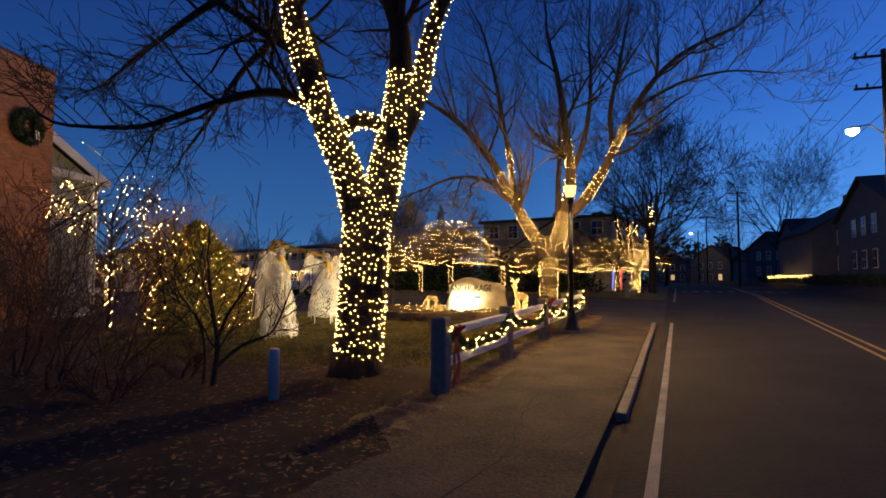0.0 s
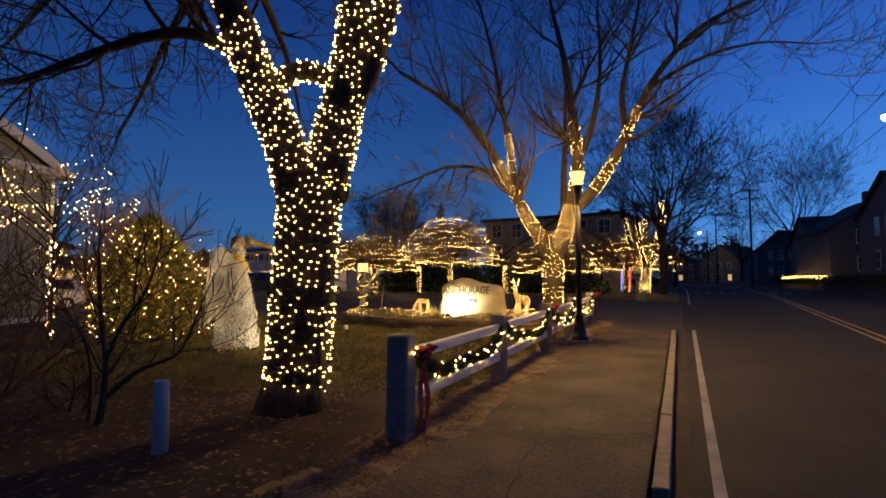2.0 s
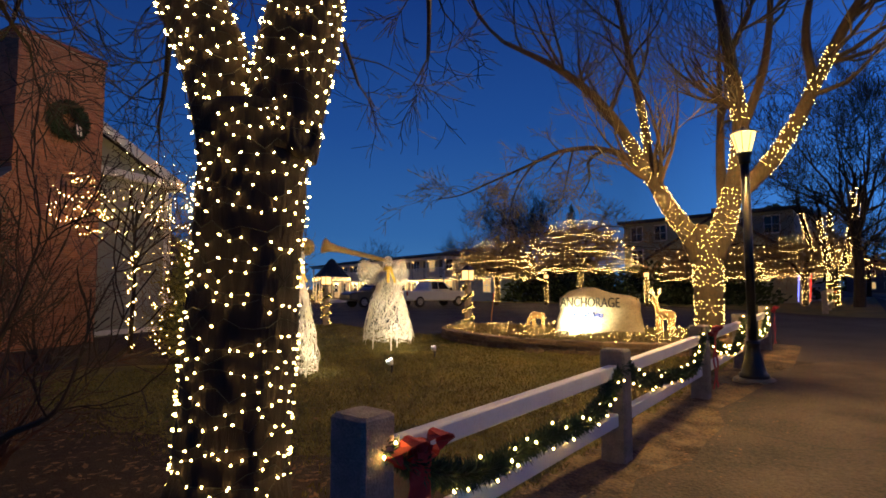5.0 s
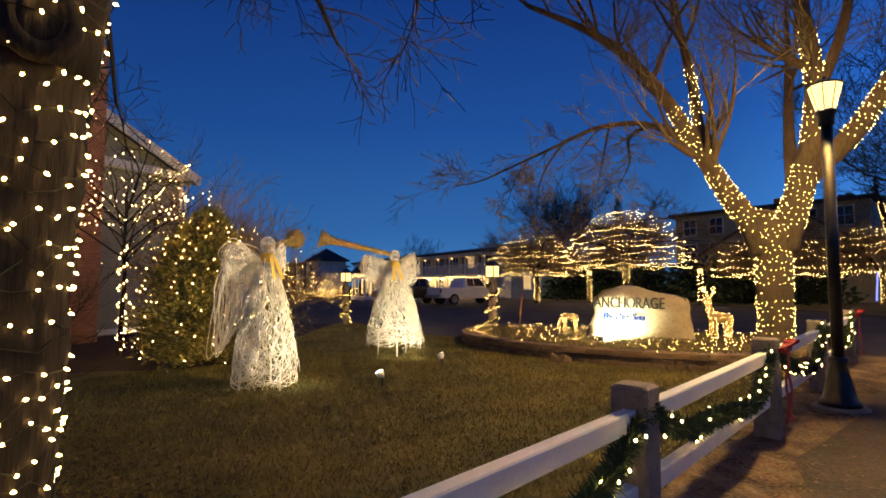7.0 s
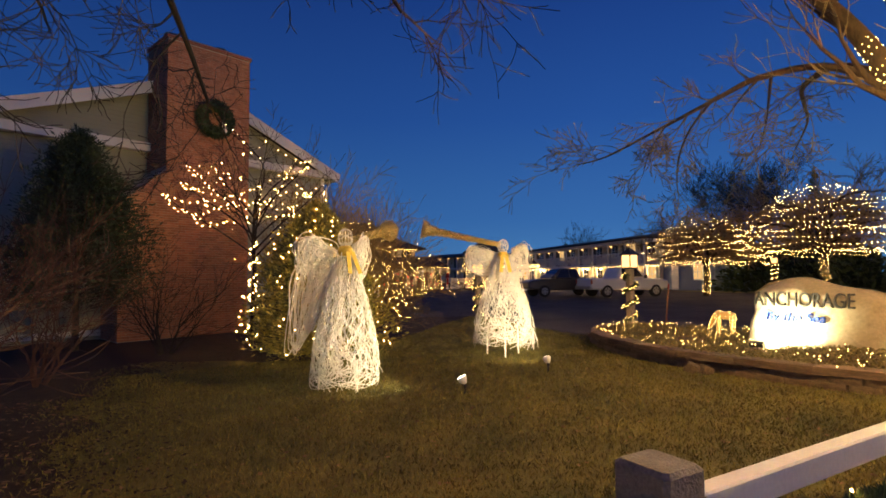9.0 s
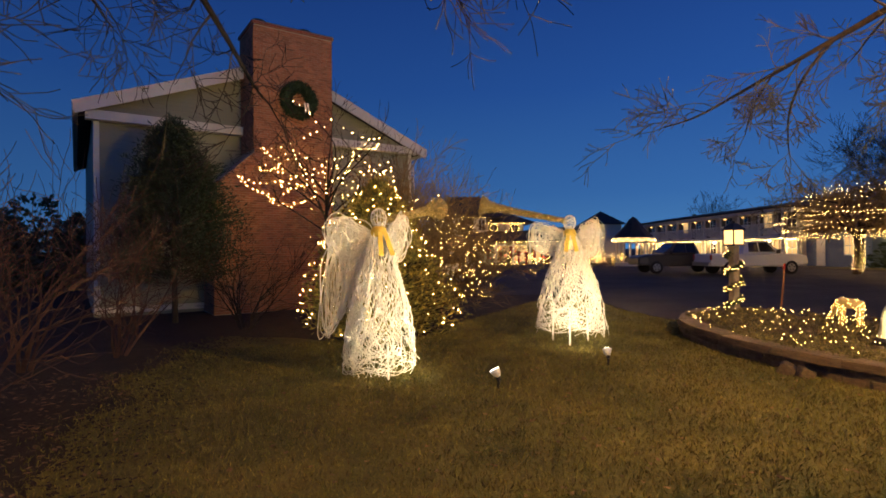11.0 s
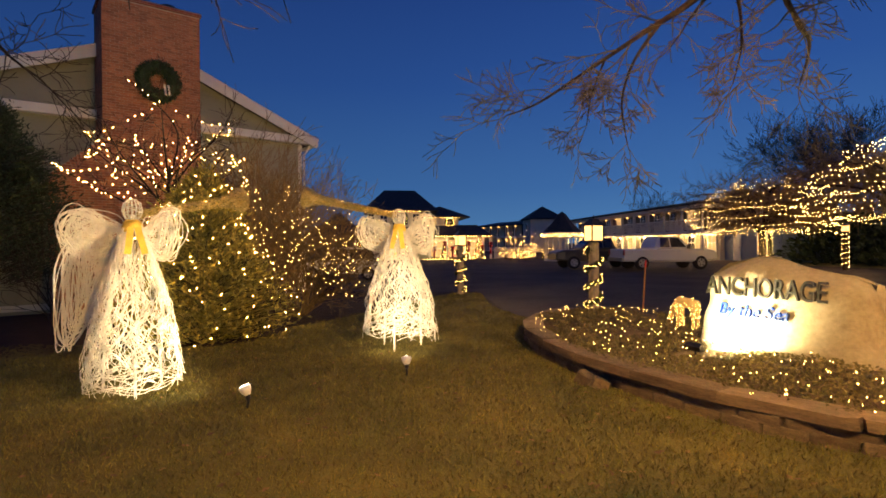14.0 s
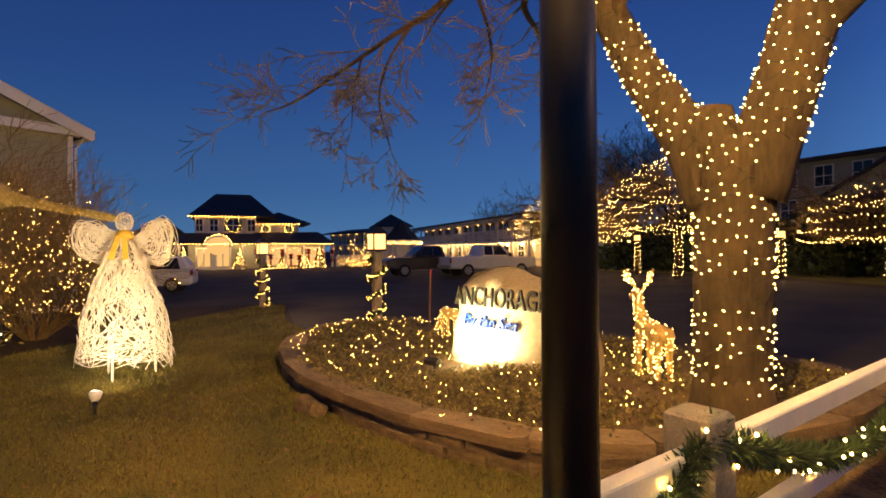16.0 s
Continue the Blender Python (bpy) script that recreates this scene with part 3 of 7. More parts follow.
    T.wrap(left, b, w, 0.10, 0.082, 0.0185, 0.02, 0.60, 0.08, ((0.36, 0.39),), round_ones=True)
    T.wrap(mid, b, w, 0.10, 0.08, 0.0185, 0.02, 0.42, 0.08, round_ones=True)
    T.wrap(right, b, w, 0.13, 0.09, 0.02, 0.1, 0.62, 0.08, round_ones=True)
    T.wrap(bridge, b, w, 0.10, 0.08, 0.02, 0, 1, 0.05, round_ones=True)
    T.wrap(low, b, w, 0.12, 0.08, 0.02, 0, 0.14, 0.05, round_ones=True)
    strings = thing("string_lights", pose(*base), "warm white string lights wound round a tree trunk", "string lights")
    part("light_string", b, M_BULB, strings, kind="stuff")
    part("wire", w, M_WIRE, strings, kind="stuff")


def second_tree():
    base = Vector((-4.34, 20.36, 0.3))
    T = Tree(23, 0.0075)
    q = lambda pts: [Vector(p) - base for p in pts]
    trunk = T.limb(q([(-4.36, 20.36, 0.1), (-4.35, 20.36, 1.0), (-4.34, 20.36, 1.9), (-4.32, 20.36, 2.6), (-4.33, 20.36, 3.0)]), 0.32, 0.36, 64, 0.02)
    T.wood.tube(q([(-4.37, 20.36, 0.1), (-4.36, 20.36, 0.4), (-4.35, 20.36, 0.9)]), [0.5, 0.39, 0.322], 64, True, 0.0, 0.05)
    stub = T.limb(q([(-4.42, 20.28, 2.6), (-4.45, 20.26, 3.1), (-4.44, 20.26, 3.34)]), 0.25, 0.15, 40, 0.02)
    left = T.limb(q([(-4.45, 20.32, 2.45), (-4.72, 20.26, 3.1), (-5.2, 20.2, 3.9), (-5.8, 20.1, 5.1), (-6.6, 19.85, 6.6), (-7.8, 19.6, 8.0), (-9.6, 19.2, 9.3)]), 0.28, 0.06, 40, 0.02)
    leftup = T.limb(q([(-5.6, 20.12, 4.75), (-5.72, 20.1, 6.1), (-5.95, 20.0, 7.6), (-6.3, 19.9, 9.7), (-6.7, 19.8, 11.4)]), 0.13, 0.04, 8)
    mid = T.limb(q([(-4.2, 20.4, 2.5), (-3.88, 20.48, 3.6), (-3.62, 20.55, 4.6), (-3.5, 20.56, 5.9), (-3.66, 20.56, 7.4), (-3.95, 20.8, 9.4), (-4.4, 21.2, 11.3)]), 0.30, 0.07, 40, 0.02)
    right = T.limb(q([(-3.72, 20.52, 4.0), (-2.95, 20.75, 4.8), (-2.3, 20.9, 5.85), (-1.85, 20.95, 6.8), (-0.9, 21.15, 8.6), (0.5, 21.5, 10.1), (2.4, 22.0, 11.0)]), 0.22, 0.05, 24, 0.02)
    rup = T.limb(q([(-1.95, 20.95, 6.6), (-2.1, 21.5, 8.2), (-1.8, 22.1, 10.2), (-1.5, 22.5, 12.0)]), 0.12, 0.04, 8)
    rout = T.limb(q([(-1.2, 21.1, 8.1), (0.3, 21.0, 8.8), (1.9, 20.9, 9.0), (3.4, 20.9, 8.7)]), 0.08, 0.02, 8)
    midup = T.limb(q([(-3.52, 20.56, 5.6), (-3.0, 20.9, 7.2), (-2.8, 21.3, 9.2), (-2.9, 21.6, 11.4)]), 0.13, 0.04, 8)
    low = T.limb(q([(-5.7, 20.12, 4.95), (-6.9, 20.2, 5.7), (-8.0, 20.05, 5.82), (-8.67, 19.9, 5.65), (-9.05, 19.55, 5.4), (-10.0, 19.04, 4.96), (-10.8, 18.6, 4.6), (-11.4, 18.3, 4.5)]), 0.08, 0.011, 8)
    lowb = T.limb(q([(-8.85, 19.75, 5.55), (-9.2, 19.5, 5.0), (-9.5, 19.5, 4.46), (-9.8, 19.8, 4.0), (-9.9, 19.95, 3.75)]), 0.03, 0.01, 6)
    lowc = T.limb(q([(-7.8, 20.1, 5.8), (-8.2, 20.7, 5.5), (-8.45, 21.0, 5.1), (-8.6, 21.0, 4.6)]), 0.035, 0.01, 6)
    lowd = T.limb(q([(-9.6, 19.25, 5.17), (-10.2, 19.4, 4.7), (-10.5, 19.5, 4.2)]), 0.022, 0.008, 6)
    low2 = T.limb(q([(-5.75, 20.12, 5.05), (-6.8, 20.6, 5.75), (-7.6, 20.9, 5.67), (-8.0, 21.7, 5.5), (-8.3, 22.4, 5.3), (-8.9, 23.0, 4.85)]), 0.075, 0.014, 8)
    back = T.limb(q([(-3.95, 20.5, 3.9), (-4.2, 21.7, 5.3), (-4.4, 23.1, 7.3), (-4.6, 24.3, 9.3)]), 0.15, 0.05, 8)
    for lm, n, ln in ((left, 18, 2.6), (leftup, 13, 2.5), (mid, 12, 2.6), (midup, 11, 2.5), (right, 14, 2.7), (rup, 11, 2.5), (rout, 12, 2.2), (back, 10, 2.4)):
        T.sprout(lm, n, ln, 2, 0.4)
    for lm, n, ln in ((low, 13, 1.0), (lowb, 7, 0.6), (lowc, 7, 0.65), (lowd, 6, 0.6), (low2, 11, 0.9)):
        T.sprout(lm, n, ln, 2, 0.3, 0.12, 0.02)
    tree = thing("tree", pose(*base), "large bare spreading tree in the raised bed, trunk wound with lights", "tree", "lit trees by the fence")
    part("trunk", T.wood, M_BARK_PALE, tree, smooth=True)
    part("crown", T.twigs, M_TWIG_LIT, tree, kind="stuff")
    b, w = MB(), MB()
    T.wrap(trunk, b, w, 0.125, 0.095, 0.0165, 0.06, 1.0, 0.06, ((0.5, 0.56),), round_ones=True)
    T.wrap(stub, b, w, 0.12, 0.10, 0.0165, 0.3, 1.0, 0.05, round_ones=True)
    T.wrap(left, b, w, 0.13, 0.10, 0.0165, 0.06, 0.43, 0.08, ((0.24, 0.27),), round_ones=True)
    T.wrap(leftup, b, w, 0.10, 0.09, 0.018, 0.1, 0.3, 0.03)
    T.wrap(mid, b, w, 0.12, 0.10, 0.0165, 0.06, 0.52, 0.05, ((0.2, 0.25), (0.36, 0.39)), round_ones=True)
    T.wrap(right, b, w, 0.12, 0.10, 0.018, 0.1, 0.43, 0.05, ((0.25, 0.29),))
    strings = thing("string_lights", pose(*base), "warm white string lights wound round a broad trunk", "string lights")
    part("light_string", b, M_BULB, strings, kind="stuff")
    part("wire", w, M_WIRE, strings, kind="stuff")


first_tree()
second_tree()


# ---- fence with garland and bows ----
FENCE_X, POSTS = -3.25, (7.45, 10.95, 14.4, 17.75, 21.2)


def fence(FENCE_X, POSTS):
    f = thing("fence", pose(FENCE_X, POSTS[0], 0), "white two-rail fence on grey granite posts", "fence")
    for i, y in enumerate(POSTS):
        h = 1.10 if i else 1.13
        ob = part("post", MB().beam(-0.125, 0.125, -0.115, 0.115, -0.3, h, 0.018), M_GRANITE, f, "grey granite post")
        ob.location = (rnd(-0.02, 0.02), y - POSTS[0], g(0, y))
        ob.rotation_euler = (rnd(-0.01, 0.01), rnd(-0.01, 0.01), rnd(-0.03, 0.03))
    for i in range(len(POSTS) - 1):
        for z in (0.89, 0.42):
            y0, y1 = POSTS[i] + 0.1, POSTS[i + 1] - 0.1
            mb = MB()
            s = 0.075
            prof = [(s * math.cos(math.radians(a)), 1.1 * s * math.sin(math.radians(a))) for a in (40, 50, 130, 140, 220, 230, 310, 320)]
            v = [(x * 0.8, y, zz) for y in (0, y1 - y0) for x, zz in prof]
            mb.add(v, [(k, (k + 1) % 8, 8 + (k + 1) % 8, 8 + k) for k in range(8)] + [tuple(range(8))[::-1], tuple(range(8, 16))])
            ob = part("rail", mb, M_WHITE, f, "white painted rail")
            ob.location = (0.02, y0 - POSTS[0], z + g(0, y0))
            ob.rotation_euler = (math.atan2(g(0, y1) - g(0, y0), y1 - y0), 0, 0)


def garland(FENCE_X, POSTS):
    R = random.Random(5)
    for i in range(len(POSTS) - 1):
        y0, y1 = POSTS[i], POSTS[i + 1]
        leaves, bulbs, stem = MB(), MB(), []
        n = 60
        for k in range(n + 1):
            t = k / n
            y = (y1 - y0) * t
            sag = 0.42 * (1 - abs(2 * t - 1) ** 2.2) + 0.05 * math.sin(9 * t + i)
            stem.append(Vector((0.10 + 0.03 * math.sin(11 * t), y, 0.98 - sag + (g(0, y0 + y) - g(0, y0)))))
        for k in range(n):
            a, b2 = stem[k], stem[k + 1]
            for _ in range(105):
                p = a.lerp(b2, R.random())
                d = Vector((R.gauss(0, 1), R.gauss(0, 0.8), R.gauss(0, 1))).normalized()
                leaves.leaf(p + d * R.uniform(0, 0.035), d, R.uniform(0.05, 0.1), 0.013)
            if k % 2 == 0:
                d = Vector((R.uniform(-0.3, 1), R.gauss(0, 0.5), R.gauss(0, 1))).normalized()
                bulbs.bulb(a + d * 0.09, 0.0185)
        gar = thing("garland", pose(FENCE_X, y0, g(0, y0)), "fir garland with small warm lights swagged along the rails", "garland", "fence garlands")
        part("stem", MB().tube(stem, 0.012, 5), M_WIRE, gar)
        part("greenery", leaves, M_GREEN, gar, kind="stuff")
        part("light_string", bulbs, M_BULB_WALL, gar, kind="stuff")


def ribbon(path, width, mb, out=(1, 0, 0)):
    o = Vector(out)
    v = []
    for i, p in enumerate(path):
        p = Vector(p)
        d = (Vector(path[min(i + 1, len(path) - 1)]) - Vector(path[max(i - 1, 0)])).normalized()
        s = d.cross(o).normalized() * width / 2
        v += [p - s, p + s]
    n = len(path)
    mb.add(v, [(2 * i, 2 * i + 1, 2 * i + 3, 2 * i + 2) for i in range(n - 1)])
    return mb


def bow(x, y, z, size=1.0):
    b = thing("bow", pose(x, y, z), "red velvet ribbon bow with long tails on the fence", "bow", "fence bows")
    for s in (-1, 1):
        mb = MB()
        ring = []
        for k in range(13):
            a = math.pi * 2 * k / 12
            ring.append((0.03 + 0.05 * math.sin(a) + 0.02, s * size * (0.02 + 0.13 * (1 - math.cos(a)) / 2 * 1.0), size * 0.055 * math.sin(a) - 0.01 * (1 - math.cos(a))))
        ribbon(ring, 0.085 * size, mb, (0.15, 0.1, 1))
        loop = part("loop", mb, M_RED, b)
        loop.modifiers.new("thick", "SOLIDIFY").thickness = 0.004
        mb = MB()
        ribbon([(0.05 + 0.015 * math.sin(k * 1.3 + s), s * (0.015 + 0.012 * k), -0.075 * k * size) for k in range(10)], 0.085 * size, mb)
        tail = part("tail", mb, M_RED, b)
        tail.modifiers.new("thick", "SOLIDIFY").thickness = 0.004
    part("knot", MB().lathe([(0.0, -0.04), (0.035, -0.03), (0.045, 0), (0.035, 0.03), (0.0, 0.04)], 10, (0.05, 0, 0)), M_RED, b, smooth=True)


fence(FENCE_X, POSTS)
garland(FENCE_X, POSTS)
FAR_POSTS = (38.6, 42.0, 45.4, 48.8)
fence(-2.9, FAR_POSTS)
garland(-2.9, FAR_POSTS)
bow(-2.75, 45.5, 1.5)
bow(FENCE_X + 0.12, 7.72, 0.93, 1.3)
bow(FENCE_X + 0.14, 14.6, 1.02 + g(0, 14.6), 1.3)
bow(FENCE_X + 0.14, 21.35, 1.02 + g(0, 21.8), 1.3)


# ---- street furniture ----
def post_lamp(x, y, power=120):
    z = g(x, y)
    t = thing("street_lamp", pose(x, y, z), "black iron post lamp with glowing flared glass head", "street lamp")
    part("footing", MB().lathe([(0.33, -0.1), (0.33, 0.06), (0.30, 0.08)], 20), M_KERB, t, "concrete footing")
    part("base", MB().lathe([(0.24, 0.08), (0.24, 0.14), (0.2, 0.17), (0.17, 0.3), (0.12, 0.5), (0.1, 0.62), (0.115, 0.64), (0.115, 0.7), (0.085, 0.72)], 20), M_IRON, t, smooth=True)
    part("pole", MB().lathe([(0.075, 0.7), (0.07, 3.9)], 20), M_IRON, t, smooth=True)
    part("collar", MB().lathe([(0.09, 3.85), (0.1, 3.9), (0.1, 3.98), (0.13, 4.02), (0.13, 4.06)], 20), M_IRON, t, smooth=True)
    part("glass", MB().lathe([(0.11, 4.06), (0.15, 4.2), (0.2, 4.40)], 8), M_LAMP_GLASS, t, "glowing flared glass").visible_shadow = False
    for k in range(8):
        a = 2 * math.pi * k / 8
        part("frame_bar", MB().tube([(0.115 * math.cos(a), 0.115 * math.sin(a), 4.06), (0.207 * math.cos(a), 0.207 * math.sin(a), 4.4)], 0.008, 4), M_IRON, t)
    part("cap", MB().lathe([(0.22, 4.40), (0.225, 4.415), (0.15, 4.45), (0.05, 4.48), (0.03, 4.50), (0.035, 4.52), (0.0, 4.55)], 16), M_IRON, t, smooth=True)
    lamp("post_lamp_light", "POINT", power, (1.0, 0.60, 0.19), pose(x, y, z + 4.26), radius=0.12)


post_lamp(-2.81, 16.31, 2450)


def bollard(x, y):
    t = thing("bollard", pose(x, y, 0.02), "short white round wooden marker post", "post")
    part("shaft", MB().lathe([(0.075, -0.2), (0.075, 0.66), (0.07, 0.69), (0.05, 0.705)], 16), mat("weathered_white_paint", (0.62, 0.59, 0.55), (0.42, 0.4, 0.37), 0.7, 6, 0.2), t, smooth=True)


bollard(-5.2, 6.08)


def lantern_post(x, y, h=2.5, lit=True):
    z = g(x, y)
    R = random.Random(int(x * 10))
    t = thing("lantern_post", pose(x, y, z), "weathered timber post with a lit square lantern, wound with garland", "lantern post", "driveway lantern posts")
    part("post", MB().beam(-0.09, 0.09, -0.09, 0.09, -0.3, h - 0.62, 0.02), mat("weathered_timber", (0.36, 0.32, 0.25), (0.2, 0.17, 0.13), 0.85, 5, 0.5, 40, stretch=(1, 1, 0.2)), t)
    part("lantern_base", MB().beam(-0.17, 0.17, -0.17, 0.17, h - 0.62, h - 0.58, 0.01), M_IRON, t)
    part("glass", MB().box(-0.145, 0.145, -0.145, 0.145, h - 0.579, h - 0.25), M_LANTERN_GLASS, t, "glowing frosted panes").visible_shadow = False
    for sx in (-1, 1):
        for sy in (-1, 1):
            part("frame_bar", MB().box(sx * 0.15 - 0.012, sx * 0.15 + 0.012, sy * 0.15 - 0.012, sy * 0.15 + 0.012, h - 0.58, h - 0.25), M_IRON, t)
    part("cap", MB().add([(-0.2, -0.2, h - 0.25), (0.2, -0.2, h - 0.25), (0.2, 0.2, h - 0.25), (-0.2, 0.2, h - 0.25), (-0.06, -0.06, h - 0.08), (0.06, -0.06, h - 0.08), (0.06, 0.06, h - 0.08), (-0.06, 0.06, h - 0.08)],
                         [(3, 2, 1, 0), (0, 1, 5, 4), (1, 2, 6, 5), (2, 3, 7, 6), (3, 0, 4, 7), (4, 5, 6, 7)]), M_IRON, t)
    part("finial", MB().lathe([(0.02, h - 0.08), (0.035, h - 0.05), (0.0, h)], 8), M_IRON, t)
    gar = thing("garland", pose(x, y, z), "lit fir garland wound round a timber post", "garland", "post garlands")
    stem = [Vector((0.16 * math.cos(a), 0.16 * math.sin(a), 0.12 + (h - 0.9) * a / 24.0)) for a in np.arange(0, 24, 0.26)]
    leaves, bulbs = MB(), MB()
    for k in range(len(stem) - 1):
        for _ in range(24):
            leaves.leaf(stem[k].lerp(stem[k + 1], R.random()), Vector((R.gauss(0, 1), R.gauss(0, 1), R.gauss(0, 1))).normalized(), R.uniform(0.05, 0.12), 0.02)
        bulbs.bulb(stem[k] + Vector((stem[k].x, stem[k].y, 0)) * R.uniform(0.1, 0.45) + Vector((0, 0, R.uniform(-0.07, 0.07))), 0.019)
    part("stem", MB().tube(stem, 0.012, 5), M_WIRE, gar)
    part("greenery", leaves, M_GREEN, gar, kind="stuff")
    part("light_string", bulbs, M_BULB, gar, kind="stuff")
    lamp("lantern_light", "POINT", 180, (1.0, 0.65, 0.28), pose(x, y, z + h - 0.42), radius=0.1)


lantern_post(-12.25, 20.95, 2.45)
lantern_post(-19.75, 20.8, 2.35)


# ---- raised bed and sign boulder ----
BED = [(-12.6, 20.6), (-12.0, 19.3), (-11.0, 18.55), (-9.8, 18.1), (-8.4, 17.9), (-7.0, 17.95), (-5.8, 18.15), (-4.8, 18.65), (-4.1, 19.7), (-3.75, 21.0), (-3.75, 22.2), (-4.4, 23.0), (-6.0, 23.2), (-9, 22.6), (-12.0, 21.6)]


def bed_wall():
    R = random.Random(3)
    edge_pts = []
    for i in range(len(BED) - 3):
        a, b = Vector((*BED[i], 0)), Vector((*BED[i + 1], 0))
        n = max(1, round((b - a).length / 0.36))
        edge_pts += [a.lerp(b, k / n) for k in range(n)]
    w = thing("retaining_wall", pose(-8, 18.2, 0), "low dry-laid wall of rough brown ledge stones", "garden wall")
    bm_mesh = []
    for v in range(4):
        mb = MB().beam(-0.5, 0.5, -0.5, 0.5, -0.5, 0.5, 0.09)
        mb.v = [(x + R.uniform(-0.025, 0.025), y + R.uniform(-0.05, 0.05), z + R.uniform(-0.05, 0.05)) for x, y, z in mb.v]
        me = mb.mesh("ledge_stone")
        me.materials.append(M_LEDGE)
        bm_mesh.append(me)
    for row, (z, h, dep) in enumerate(((0.0, 0.11, 0.22), (0.105, 0.09, 0.2), (0.205, 0.125, 0.36))):
        for i in range(len(edge_pts) - 1):
            a, b = edge_pts[i], edge_pts[i + 1]
            if row == 2 and i % 3:
                continue
            if row == 2:
                b = edge_pts[min(i + 3, len(edge_pts) - 1)]
            c, d = (a + b) / 2, b - a
            o = new("stone", bm_mesh[R.randint(0, 3)])
            o.parent = w
            shift = d.normalized() * (0.17 if row == 1 else 0)
            o.location = c + shift + Vector((8, -18.2, g(0, c.y) + z + h / 2 + R.uniform(-0.006, 0.006)))
            o.scale = (d.length * R.uniform(1.0, 1.05), dep * R.uniform(0.97, 1.03), h * R.uniform(0.98, 1.05)) if row == 2 else (d.length * R.uniform(0.95, 1.02), dep * R.uniform(0.9, 1.1), h * R.uniform(0.95, 1.1))
            o.rotation_euler = (0, 0, math.atan2(d.y, d.x) + (R.uniform(-0.012, 0.012) if row == 2 else R.uniform(-0.05, 0.05)))
    structure("raised_bed", sheet(BED, 0.24, 0.7, lambda x, y: 0.06 * math.sin(1.3 * x) * math.cos(1.1 * y)), M_BEDSOIL, "raised planting bed of brown soil", "planting bed", True)
    leaves, bulbs = MB(), MB()
    poly = BED
    def inside(x, y):
        c = False
        for i in range(len(poly)):
            (x1, y1), (x2, y2) = poly[i], poly[i - 1]
            if (y1 > y) != (y2 > y) and x < (x2 - x1) * (y - y1) / (y2 - y1) + x1:
                c = not c
        return c
    k = 0
    while k < 30000:
        x, y = R.uniform(-12.6, -3.7), R.uniform(17.9, 23.2)
        if not inside(x, y) or noise.noise(Vector((x * 1.2, y * 1.2, 0))) < -0.28:
            k += 0.3
            continue
        zz = g(x, y) + 0.24 + 0.06 * math.sin(1.3 * x) * math.cos(1.1 * y) + R.uniform(0, 0.1)
        leaves.leaf((x + 8, y - 20, zz), Vector((R.gauss(0, 1), R.gauss(0, 1), R.uniform(0.1, 1))).normalized(), R.uniform(0.03, 0.065), R.uniform(0.02, 0.04))
        k += 1
    for _ in range(520):
        x, y = R.uniform(-12.4, -3.9), R.uniform(18.1, 23.0)
        if inside(x, y):
            bulbs.bulb((x + 8, y - 20, g(x, y) + 0.37 + R.uniform(-0.04, 0.05)), 0.0115 if R.random() < 0.6 else 0.015)
    cover = thing("ground_cover", pose(-8, 20, 0), "low leafy ground cover over the raised bed", "plant", kind="stuff")
    part("foliage", leaves, M_IVY, cover, kind="stuff")
    net = thing("string_lights", pose(-8, 20, 0), "warm string lights strewn over the ground cover", "string lights")
    part("light_string", bulbs, M_BULB, net, kind="stuff")
    for x, y, a, s in ((-7.95, 17.62, 20, 0.24), (-7.72, 17.66, 65, 0.2)):
        rk = thing("rock", pose(x, y, g(0, y) + 0.06, 0, 25, a), "loose pale stone lying by the wall", "stone", "loose stones")
        o = new("chunk", bm_mesh[1])
        o.parent, o.scale = rk, (s, s * 0.8, s * 0.75)


bed_wall()


def text_mesh(body, size, material, shear=0.0, depth=0.02):
    cu = bpy.data.curves.new("letters", "FONT")
    cu.body, cu.size, cu.extrude, cu.shear = body, size, depth, shear
    cu.align_x = "CENTER"
    ob = bpy.data.objects.new("letters", cu)
    me = bpy.data.meshes.new_from_object(ob)
    bpy.data.objects.remove(ob)
    me.materials.clear()
    me.materials.append(material)
    return me


